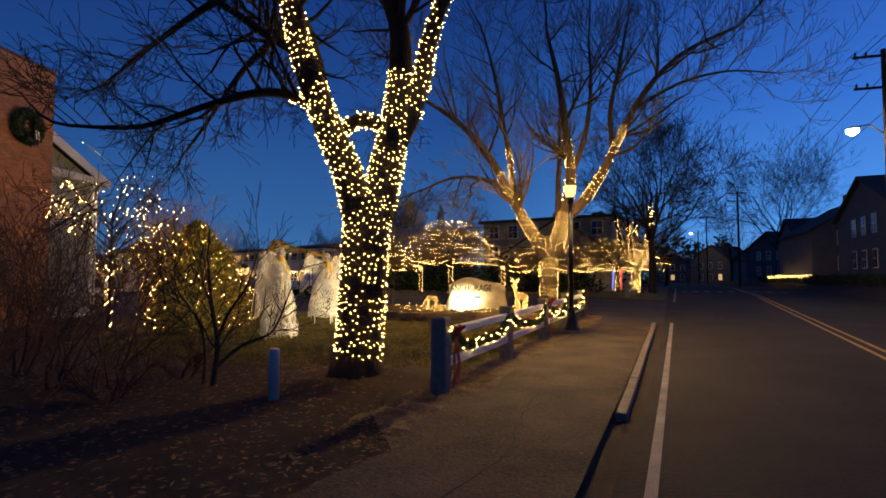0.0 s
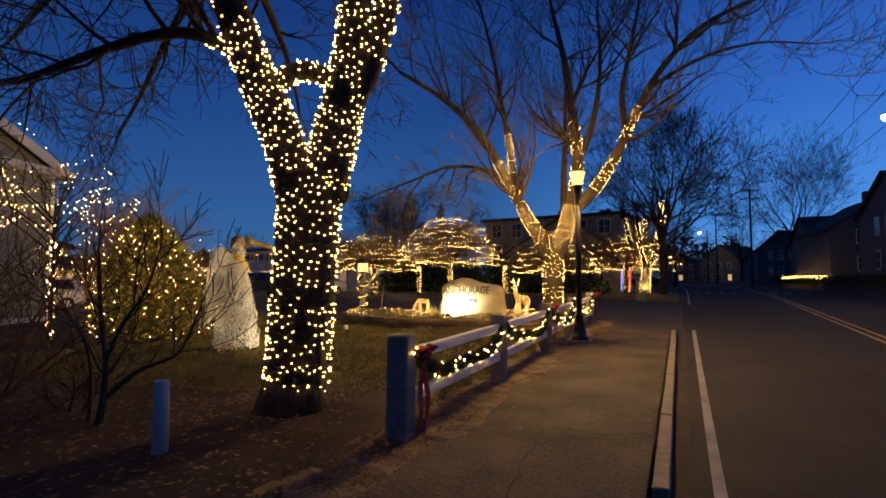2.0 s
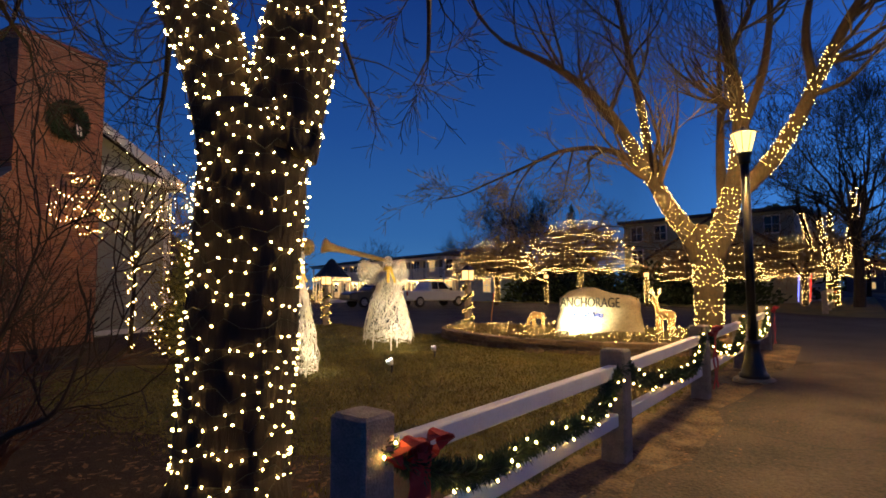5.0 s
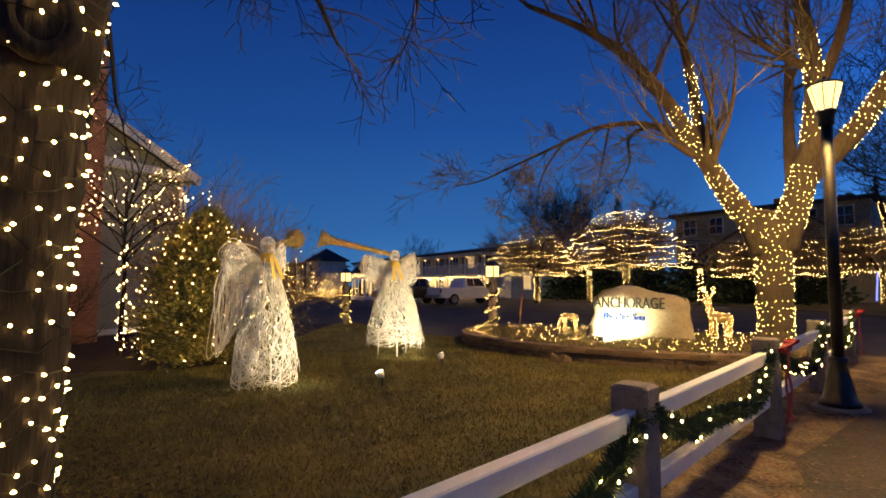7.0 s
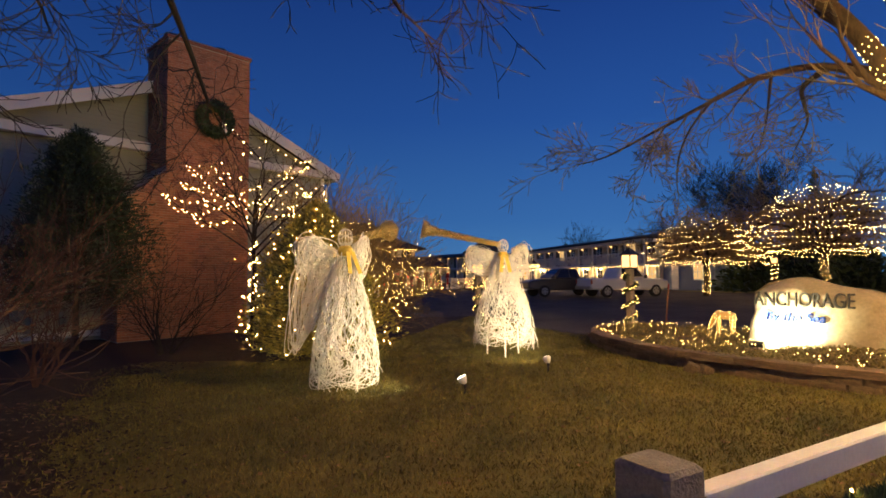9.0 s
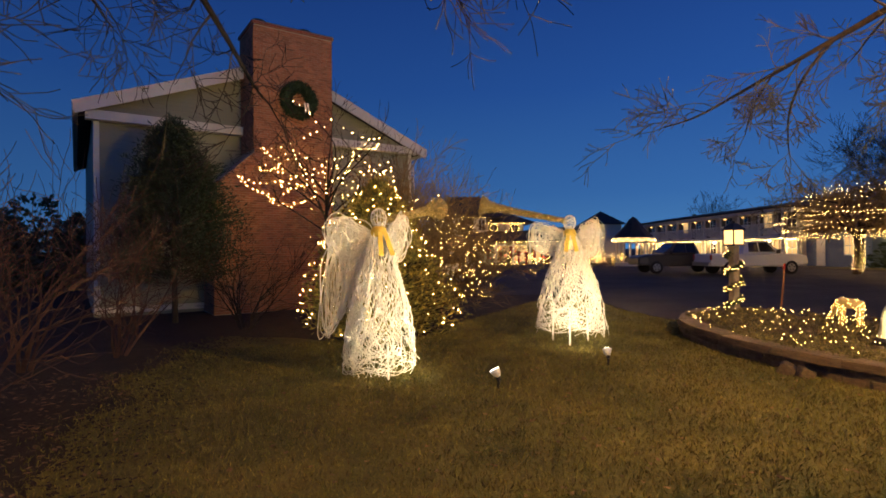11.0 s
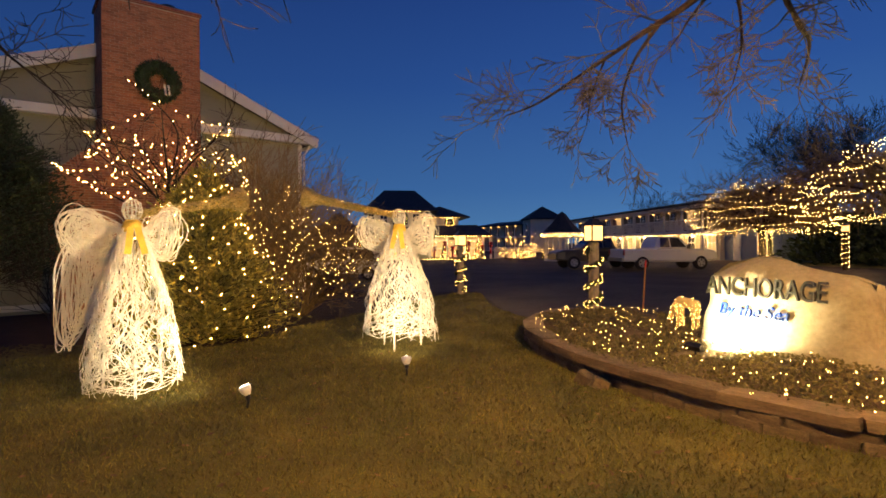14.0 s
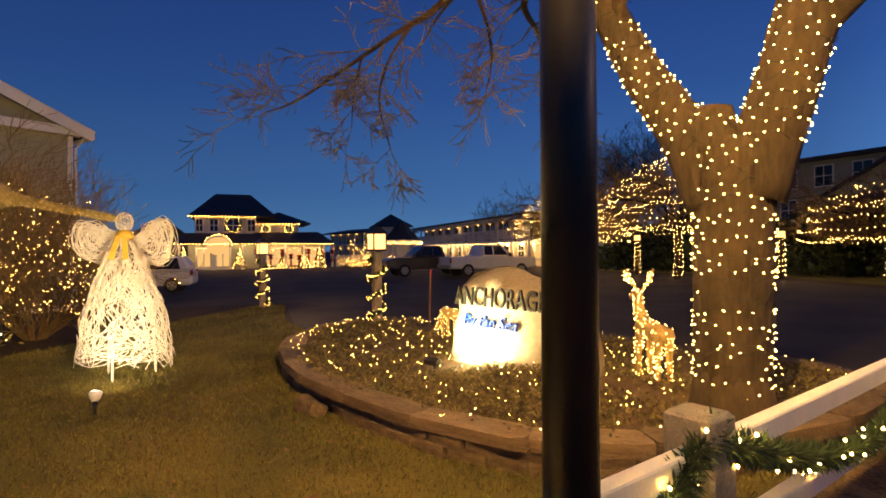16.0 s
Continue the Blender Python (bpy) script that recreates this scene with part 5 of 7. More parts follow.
def bare_shrub(name, x, y, h, spread, stems, seed, label, lights=0, depth=2, bulb=0.02, material=None):
    R = random.Random(seed)
    t = thing(name, pose(x, y, g(x, y)), label, "shrub")
    points = []
    for k in range(stems):
        T = Tree(seed * 31 + k)
        a = R.uniform(0, 6.283)
        d = Vector((math.cos(a) * spread, math.sin(a) * spread, 1.0))
        T.branch((0.12 * math.cos(a), 0.12 * math.sin(a), -0.05), d, h * R.uniform(0.55, 0.8), 0.0295, depth, 0.0, 0.06)
        points += T.twigs.v
        part("stem", T.twigs, material or M_TWIG, t)
    if lights:
        bl = MB()
        for _ in range(lights):
            p = points[R.randrange(len(points))]
            if 0.12 * h < p[2] < 0.98 * h:
                bl.bulb(p, bulb * R.uniform(0.8, 1.2))
        s = thing("string_lights", pose(x, y, g(x, y)), "warm string lights tangled through a bare shrub", "string lights")
        part("light_string", bl, M_BULB, s, kind="stuff")


def lit_small_tree(x, y):
    """A slender bare tree; strings of lights run out along its rising boughs and swag from bough to bough."""
    T = Tree(31)
    R = T.r
    T.limb([(0, 0, -0.1), (0.05, 0, 0.9), (0, 0.05, 1.9), (0.05, 0, 2.8), (0.0, 0.05, 3.9)], 0.07, 0.03, 8)
    bl, wire, boughs = MB(), MB(), []
    for k in range(15):
        a = k * 2.4 + R.uniform(-0.25, 0.25)
        w = k / 14
        z0, ln = 2.2 + 1.4 * w, R.uniform(1.9, 2.45) * (1 - 0.38 * w)
        z1 = 3.75 + 1.35 * w + R.uniform(-0.15, 0.2)
        c, s2 = math.cos(a), math.sin(a)
        lm = T.limb([(0.03, 0.03, z0), (0.4 * ln * c, 0.4 * ln * s2, z0 + (z1 - z0) * 0.42), (0.75 * ln * c, 0.75 * ln * s2, z0 + (z1 - z0) * 0.72), (ln * c, ln * s2, z1)], 0.026, 0.007, 5)
        T.sprout(lm, 6, 0.6, 1, 0.3, 0.1, 0.05)
        boughs.append((a % 6.2832, z1, lm[0]))
    leader = T.limb([(0.0, 0.05, 3.6), (0.12, 0.25, 4.7), (0.0, -0.25, 5.45), (-0.22, -0.95, 6.1)], 0.025, 0.007, 5)

    def hang(pts, gap):
        wire.tube(pts, 0.004, 3, False)
        for p, q in zip(pts, pts[1:]):
            n = max(1, round((q - p).length / gap))
            for i in range(n):
                bl.bulb(p.lerp(q, (i + R.uniform(-0.2, 0.2)) / n) + Vector((R.uniform(-0.02, 0.02), R.uniform(-0.02, 0.02), R.uniform(-0.03, 0.02))), 0.019 * R.uniform(0.8, 1.15))

    for a, z1, pts in boughs[::2]:
        hang(pts[8:], 0.25)
    hang(leader[0][4:], 0.17)
    for tier in range(3):
        ring = sorted(b for i, b in enumerate(boughs) if i // 5 == tier)
        for f in (1.0, 0.62) if tier < 2 else (1.0,):
            for i in range(len(ring)):
                p, q = (r[2][min(len(r[2]) - 1, int(f * (len(r[2]) - 1)))] for r in (ring[i], ring[(i + 1) % len(ring)]))
                sag, out = 0.16 * (q - p).length, 0.12 * (q - p).length
                mid = (p + q) / 2
                mid = Vector((mid.x, mid.y, 0)).normalized() if Vector((mid.x, mid.y, 0)).length > 0.05 else Vector((1, 0, 0))
                line = [p.lerp(q, t) + (mid * out - Vector((0, 0, sag))) * 4 * t * (1 - t) * 0.8 for t in (0, 0.17, 0.33, 0.5, 0.67, 0.83, 1)]
                hang(line, 0.25)
    for k in range(46):
        bl.bulb((0.1 * math.cos(k * 0.9), 0.1 * math.sin(k * 0.9), 0.15 + 2.7 * k / 46), 0.024)
    t = thing("small_tree", pose(x, y, g(x, y)), "slender bare tree strung with lights before the chimney", "tree")
    part("trunk", T.wood, M_TWIG, t)
    part("crown", T.twigs, M_TWIG, t, kind="stuff")
    s = thing("string_lights", pose(x, y, g(x, y)), "warm string lights swagged from bough to bough", "string lights")
    part("light_string", bl, M_BULB_WALL, s, kind="stuff")
    part("wire", wire, M_WIRE, s, kind="stuff")


lit_small_tree(-16.85, 11.75)
bare_shrub("bare_shrub", -16.4, 9.7, 2.4, 0.5, 9, 41, "bare twiggy shrub before the chimney")
bare_shrub("lit_shrub", -16.95, 14.85, 2.6, 0.65, 34, 42, "bare twiggy shrub full of warm lights", 640, 3, 0.018, M_BRUSH)
bare_shrub("lit_shrub", -17.2, 13.9, 3.4, 0.45, 22, 40, "tall bare twiggy shrub full of warm lights", 400, 3, 0.018, M_BRUSH)
for k, (sx, sy, sh) in enumerate(((-9.7, 6.9, 2.7), (-9.0, 5.4, 2.4), (-12.5, 6.4, 3.0), (-10.8, 5.9, 3.0), (-13.4, 7.6, 2.6), (-7.4, 5.2, 0.9), (-7.9, 6.9, 0.9))):
    bare_shrub("bare_shrub", sx, sy, sh, 0.55, 7, 43 + k, "bare reddish twiggy shrub in the mulch bed", 0, 2, 0.02, M_REDTWIG)


def sapling(x, y):
    """A young forked tree in the mulch, its low limbs spread wide."""
    T = Tree(88, 0.006)
    main = T.limb([(0, 0, -0.1), (0.06, 0.02, 0.3), (0.04, 0.05, 0.75), (-0.16, 0.1, 1.3), (-0.3, 0.15, 1.9)], 0.055, 0.02, 8)
    out = T.limb([(0.05, 0.02, 0.28), (0.4, 0.2, 0.62), (0.85, 0.4, 0.85), (1.05, 0.5, 1.35)], 0.034, 0.012, 6)
    up = T.limb([(0.04, 0.04, 0.7), (0.22, 0.1, 1.15), (0.5, 0.2, 1.6), (0.6, 0.3, 2.1)], 0.03, 0.01, 6)
    side = T.limb([(-0.25, 0.05, -0.1), (-0.22, 0.05, 0.5), (-0.32, 0.0, 1.0), (-0.7, -0.1, 1.5)], 0.03, 0.01, 6)
    for lm in (main, out, up, side):
        T.sprout(lm, 6, 0.7, 1, 0.4, 0.0, 0.15, 0.7)
    t = thing("sapling", pose(x, y, g(x, y)), "young bare forked sapling in the mulch bed", "tree")
    part("trunk", T.wood, M_TWIG, t)
    part("crown", T.twigs, M_TWIG, t, kind="stuff")


sapling(-6.85, 6.55)


# ---- wire reindeer with lights (plain shapes) ----
def reindeer(x, y, turn, grazing):
    t = thing("reindeer_figure", pose(x, y, g(x, y) + 0.28, 0, 0, turn) @ Matrix.Scale(0.66 if grazing else 0.84, 4), "gilded wire reindeer figure covered in warm lights", "lawn figure", "lit reindeer")
    R = random.Random(2 + grazing)
    body = [((-0.28, 0, 0.62), (0.0, 0, 0.66), (0.3, 0, 0.7), 0.15, 0.14)]
    neck = ((0.28, 0, 0.72), (0.38, 0, 0.95), (0.42, 0, 1.15), 0.10, 0.06) if not grazing else ((0.28, 0, 0.7), (0.42, 0, 0.6), (0.5, 0, 0.35), 0.09, 0.06)
    head = ((0.38, 0, 1.18), (0.5, 0, 1.17), (0.6, 0, 1.1), 0.07, 0.035) if not grazing else ((0.5, 0, 0.36), (0.56, 0, 0.25), (0.64, 0, 0.18), 0.065, 0.035)
    frame_mb, bl = MB(), MB()
    segs = body + [neck, head]
    for sx, lx in ((1, 0.24), (1, -0.24)):
        for sy in (-0.09, 0.09):
            segs.append(((lx, sy, 0.6), (lx + 0.02, sy, 0.3), (lx, sy, 0.0), 0.06, 0.03))
    if not grazing:
        for s in (-1, 1):
            segs.append(((0.38, s * 0.03, 1.22), (0.33, s * 0.16, 1.38), (0.36, s * 0.22, 1.55), 0.02, 0.012))
            segs.append(((0.34, s * 0.13, 1.34), (0.42, s * 0.2, 1.4), (0.46, s * 0.2, 1.5), 0.016, 0.01))
    for a, b, c, r0, r1 in segs:
        pts = [Vector(a), Vector(a).lerp(Vector(b), 0.5), Vector(b), Vector(b).lerp(Vector(c), 0.5), Vector(c)]
        rad = [r0 + (r1 - r0) * k / 4 for k in range(5)]
        frame_mb.tube(pts, rad, 8)
        L = sum((pts[k + 1] - pts[k]).length for k in range(4))
        for _ in range(int(14 + L * (r0 + 0.05) * 600)):
            f = R.uniform(0, 3.999)
            k = int(f)
            p, rr = pts[k].lerp(pts[k + 1], f - k), rad[k]
            d = Vector((R.gauss(0, 1), R.gauss(0, 1), R.gauss(0, 1))).normalized()
            bl.bulb(p + d * (rr + 0.01), 0.015)
    part("body", frame_mb, M_GOLDWIRE, t, "gilded wire body", smooth=True)
    part("light_string", bl, M_BULB, t, kind="stuff")


reindeer(-5.6, 21.05, 155, 0)
reindeer(-9.45, 20.9, 185, 1)


# ---- car park: vehicles ----
def wheel(parent, x, y, r=0.38, w=0.24):
    ty = part("wheel", MB().tube([(0, -w / 2, 0), (0, -w / 2 + 0.03, 0), (0, w / 2 - 0.03, 0), (0, w / 2, 0)], [r - 0.05, r, r, r - 0.05], 20), M_TYRE, parent, "black tyre", smooth=False)
    ty.location = (x, y, r)
    s = 1 if y > 0 else -1
    part("rim", MB().tube([(0, s * (w / 2 - 0.01), 0), (0, s * (w / 2 + 0.012), 0)], [r * 0.62, r * 0.58], 16), M_RIM, ty, "alloy rim")
    for k in range(5):
        a = k * 1.2566
        part("spoke_gap", MB().box(0.09 * 0 - 0.03, 0.03, s * (w / 2 + 0.004) if s > 0 else -(w / 2 + 0.016), w / 2 + 0.016 if s > 0 else -(w / 2 + 0.004), r * 0.25, r * 0.5), M_TYRE, ty).rotation_euler = (0, a, 0)


def loft(sections, mb=None):
    """A body through cross-sections along x: (x, half width below, half width above, z below, z above)."""
    mb = mb or MB()
    k0 = len(mb.v)
    n = 8
    for x, wb, wt, zb, zt in sections:
        c = min(0.08, (zt - zb) * 0.25)
        mb.v += [(x, -wb + c, zb), (x, wb - c, zb), (x, wb, zb + c), (x, wt, zt - c), (x, wt - c, zt), (x, -wt + c, zt), (x, -wt, zt - c), (x, -wb, zb + c)]
    for i in range(len(sections) - 1):
        for k in range(n):
            a, b = k0 + n * i + k, k0 + n * i + (k + 1) % n
            mb.f.append((a, a + n, b + n, b))
    mb.f.append(tuple(k0 + k for k in range(n)))
    mb.f.append(tuple(k0 + n * (len(sections) - 1) + k for k in reversed(range(n))))
    return mb


def pickup(x, y, turn, paint, label):
    t = thing("pickup_truck", pose(x, y, g(x, y), 0, 0, turn), label, "truck", "parked vehicles")
    part("body", loft([(-2.9, 0.96, 0.96, 0.55, 1.15), (-2.8, 0.99, 0.99, 0.5, 1.2), (1.15, 1.0, 1.0, 0.45, 1.2), (2.3, 0.98, 0.96, 0.5, 1.17), (2.75, 0.92, 0.88, 0.55, 1.05), (2.85, 0.85, 0.8, 0.6, 0.95)]), paint, t)
    part("cab", loft([(-0.95, 0.98, 0.75, 1.18, 1.3), (-0.75, 0.97, 0.78, 1.18, 1.9), (0.4, 0.97, 0.78, 1.18, 1.93), (1.25, 0.97, 0.85, 1.18, 1.28)]), paint, t)
    for s in (-1, 1):
        for x0, x1, x2, x3 in ((-0.72, -0.15, -0.66, -0.15), (-0.08, 0.85, -0.08, 0.42)):
            part("side_window", MB().add([(x0, s * 0.972, 1.3), (x1, s * 0.972, 1.3), (x3, s * 0.80, 1.84), (x2, s * 0.80, 1.84)], [(0, 1, 2, 3)]), M_GLASS_DARK, t, "dark glass").modifiers.new("thick", "SOLIDIFY").thickness = 0.02
        part("tail_light", MB().beam(-2.93, -2.86, s * 0.93 - 0.08, s * 0.93 + 0.07, 0.85, 1.15, 0.01), M_TAIL, t)
        part("mirror", MB().beam(0.85, 1.0, s * 1.08 - 0.1, s * 1.08 + 0.1, 1.2, 1.42, 0.02), M_IRON, t)
    part("windscreen", MB().add([(1.2, -0.85, 1.3), (1.2, 0.85, 1.3), (0.5, 0.7, 1.88), (0.5, -0.7, 1.88)], [(0, 1, 2, 3)]), M_GLASS_DARK, t, "dark glass").modifiers.new("thick", "SOLIDIFY").thickness = 0.02
    part("bumper", MB().beam(-3.02, -2.88, -0.95, 0.95, 0.5, 0.72, 0.02), M_RIM, t)
    for wx in (-1.8, 1.75):
        for wy in (-0.88, 0.88):
            wheel(t, wx, wy, 0.4, 0.26)


def suv(x, y, turn, paint, label, L=2.3):
    t = thing("car", pose(x, y, g(x, y), 0, 0, turn), label, "car", "parked vehicles")
    part("body", loft([(-L, 0.8, 0.78, 0.45, 0.95), (-L + 0.12, 0.9, 0.88, 0.35, 1.05), (L * 0.5, 0.92, 0.9, 0.32, 1.02), (L - 0.15, 0.88, 0.82, 0.35, 0.88), (L, 0.75, 0.7, 0.45, 0.75)]), paint, t)
    part("cabin", loft([(-L + 0.15, 0.88, 0.7, 0.98, 1.25), (-L + 0.45, 0.88, 0.68, 0.98, 1.68), (0.35, 0.89, 0.68, 0.98, 1.72), (1.15, 0.88, 0.78, 0.98, 1.08)]), paint, t)
    for s in (-1, 1):
        for x0, x1, x2, x3 in ((-L + 0.5, -0.55, -L + 0.65, -0.5), (-0.45, 0.72, -0.4, 0.32)):
            part("side_window", MB().add([(x0, s * 0.893, 1.1), (x1, s * 0.893, 1.1), (x3, s * 0.72, 1.6), (x2, s * 0.72, 1.6)], [(0, 1, 2, 3)]), M_GLASS_DARK, t, "dark glass").modifiers.new("thick", "SOLIDIFY").thickness = 0.02
        part("tail_light", MB().beam(-L - 0.02, -L + 0.1, s * 0.8 - 0.07, s * 0.8 + 0.06, 0.8, 1.05, 0.01), M_TAIL, t)
    for wx in (-L + 0.85, L - 0.9):
        for wy in (-0.82, 0.82):
            wheel(t, wx, wy, 0.35, 0.22)


pickup(-26.9, 36.8, 76, M_CAR_WHITE, "white pickup truck parked in the car park")
pickup(-30.3, 34.5, 256, M_CAR_TAN, "dark tan pickup truck parked beside the white one")
suv(-30.3, 18.5, 250, M_CAR_WHITE, "white estate car parked by the shrub bed")

# ---- buildings beyond the car park ----
def hip_roof(mb, x0, x1, y0, y1, z0, z1, inset=None, over=0.4):
    x0, x1, y0, y1 = x0 - over, x1 + over, y0 - over, y1 + over
    k = inset if inset is not None else min(x1 - x0, y1 - y0) / 2
    if x1 - x0 >= y1 - y0:
        a, b = (x0 + k, (y0 + y1) / 2, z1), (x1 - k, (y0 + y1) / 2, z1)
    else:
        a, b = ((x0 + x1) / 2, y0 + k, z1), ((x0 + x1) / 2, y1 - k, z1)
    v = [(x0, y0, z0), (x1, y0, z0), (x1, y1, z0), (x0, y1, z0), (x0, y0, z0 + 0.15), (x1, y0, z0 + 0.15), (x1, y1, z0 + 0.15), (x0, y1, z0 + 0.15), a, b]
    if x1 - x0 >= y1 - y0:
        top = [(4, 5, 9, 8), (5, 6, 9), (6, 7, 8, 9), (7, 4, 8)]
    else:
        top = [(4, 5, 8), (5, 6, 9, 8), (6, 7, 9), (7, 4, 8, 9)]
    return mb.add(v, [(3, 2, 1, 0), (0, 1, 5, 4), (1, 2, 6, 5), (2, 3, 7, 6), (3, 0, 4, 7)] + top)


def window(parent, x, z, w, h, lit, y=0.0, frame=M_TRIM):
    """A window in a wall that faces -y."""
    wd = part("window", MB().beam(x - w / 2 - 0.09, x + w / 2 + 0.09, y - 0.05, y + 0.02, z - 0.09, z + h + 0.09, 0.01), frame, parent)
    part("pane", MB().box(x - w / 2, x + w / 2, y - 0.056, y - 0.045, z, z + h), M_LIT_WINDOW if lit else M_GLASS_DARK, wd, "lit pane" if lit else "dark pane")
    part("glazing_bar", MB().box(x - 0.025, x + 0.025, y - 0.066, y - 0.057, z, z + h), frame, wd)
    part("glazing_bar", MB().box(x - w / 2, x - 0.026, y - 0.066, y - 0.057, z + h / 2 - 0.025, z + h / 2 + 0.025), frame, wd)
    part("glazing_bar", MB().box(x + 0.026, x + w / 2, y - 0.066, y - 0.057, z + h / 2 - 0.025, z + h / 2 + 0.025), frame, wd)


def motel():
    """Two storeys with open galleries; local -y faces the car park."""
    L, D, h1, h2 = 34.9, 9.0, 2.4, 4.5
    ang = -16.5
    m = thing("motel", pose(-68.5, 58.3, g(0, 45), 0, 0, ang), "long cream two-storey motel with lit galleries", "motel")
    part("wall", MB().box(0, L, 1.6, D, -0.3, h2), M_CREAM, m)
    part("gallery_floor", MB().beam(0, L, 0, 1.6, h1 - 0.25, h1, 0.02), M_TRIM, m)
    part("eave_board", MB().beam(-0.3, L + 0.3, -0.2, 1.6, h2 - 0.2, h2 + 0.05, 0.02), M_TRIM, m)
    part("roof", hip_roof(MB(), 0, L, 0, D, h2 + 0.05, h2 + 0.95, 2.5), M_ROOF, m, "dark shingled roof")
    nb = 11
    bl = []
    for i in range(nb + 1):
        x = i * L / nb
        part("post", MB().box(x - 0.08, x + 0.08, 0.02, 0.18, -0.1, h1 - 0.25), M_TRIM, m)
        part("post", MB().box(x - 0.08, x + 0.08, 0.02, 0.18, h1, h2 - 0.2), M_TRIM, m)
        if i < nb:
            rail = part("railing", MB().box(x + 0.08, x + L / nb - 0.08, 0.05, 0.12, h1 + 0.95, h1 + 1.02), M_WHITE, m)
            bars = MB()
            for k in range(1, 22):
                xx = x + 0.08 + (L / nb - 0.16) * k / 22
                bars.box(xx - 0.018, xx + 0.018, 0.07, 0.10, h1 + 0.08, h1 + 0.95)
            part("balustrade", bars, M_WHITE, rail)
            for z in (0.05, h1 + 0.01):
                d = part("door", MB().beam(x + 0.35, x + 1.25, 1.53, 1.6, z, z + 1.98, 0.01), M_DOOR, m)
                part("handle", MB().box(x + 1.12, x + 1.18, 1.49, 1.53, z + 0.98, z + 1.04), M_RIM, d)
                window(m, x + 2.15, z + 0.7, 1.1, 1.25, (i * 7 + int(z)) % 5 == 0, 1.57)
                part("wall_lamp", MB().lathe([(0.05, z + 1.75), (0.12, z + 1.8), (0.12, z + 2.02), (0.05, z + 2.05)], 8, (x + 1.45, 1.46, 0)), M_LANTERN_GLASS, m, "lit wall lamp")
                bl.append((x + 1.45, 1.0, z + 1.95))
    for k, p in enumerate(bl):
        if k % 2 == 0:
            q = m.matrix_world @ Vector((p[0], p[1], p[2] if (k // 2) % 2 else p[2]))
            lamp("gallery_light", "POINT", 260, (1.0, 0.62, 0.24), Matrix.Translation(q), radius=0.12)
    # blue-grey end wing
    e = thing("motel_annex", pose(-34.4, 50.2, g(0, 45), 0, 0, ang), "small blue-grey annex at the motel's end", "building")
    part("wall", MB().box(0, 6.5, 0, 6, -0.3, 2.7), M_BLUEGREY, e)
    part("roof", hip_roof(MB(), 0, 6.5, 0, 6, 2.7, 4.0, None, 0.3), M_ROOF, e)
    window(e, 4.6, 0.9, 1.0, 1.2, True, 0)
    d = part("door", MB().beam(1.2, 2.1, -0.05, 0.01, 0, 2.05, 0.01), M_TRIM, e)
    part("handle", MB().box(1.95, 2.0, -0.1, -0.05, 1.0, 1.06), M_RIM, d)
    # corner tower and the farther wing
    t = thing("tower", pose(-80.3, 58.3, g(0, 45), 0, 0, ang), "square corner tower with a pyramid roof", "tower")
    part("wall", MB().box(-2.6, 2.6, 0, 5.2, -0.3, 5.3), M_CREAM, t)
    part("roof", hip_roof(MB(), -2.6, 2.6, 0, 5.2, 5.3, 7.6, None, 0.5), M_ROOF, t)
    window(t, 0, 3.7, 0.9, 1.0, False, 0)
    w = thing("motel_wing", pose(-102.0, 58.5, g(0, 45), 0, 0, 4), "farther cream motel wing with lit galleries", "motel")
    part("wall", MB().box(0, 18.5, 1.5, 9, -0.3, 4.7), M_CREAM, w)
    part("gallery_floor", MB().beam(0, 18.5, 0, 1.5, 2.5, 2.75, 0.02), M_TRIM, w)
    part("roof", hip_roof(MB(), 0, 18.5, 0, 9, 4.7, 5.7, 2.5), M_ROOF, w)
    for i in range(7):
        part("post", MB().box(i * 3 - 0.08, i * 3 + 0.08, 0.02, 0.18, -0.1, 4.7), M_TRIM, w)
    for i in range(6):
        for z in (0.05, 2.75):
            part("wall_lamp", MB().lathe([(0.06, z + 1.75), (0.13, z + 1.8), (0.13, z + 2.02), (0.05, z + 2.05)], 8, (i * 3 + 1.45, 1.35, 0)), M_LANTERN_GLASS, w, "lit wall lamp")
            part("door", MB().beam(i * 3 + 0.3, i * 3 + 1.2, 1.43, 1.5, z, z + 2.03, 0.01), M_DOOR, w)


motel()


def row_of_bulbs(name, m, pts, gap, r, label, material=None):
    mb = MB()
    for a, b in zip(pts[:-1], pts[1:]):
        a, b = Vector(a), Vector(b)
        n = max(1, int((b - a).length / gap))
        for k in range(n):
            mb.bulb(a.lerp(b, k / n), r)
    s = thing("string_lights", m, label, "string lights")
    part("light_string", mb, material or M_BULB, s, kind="stuff")


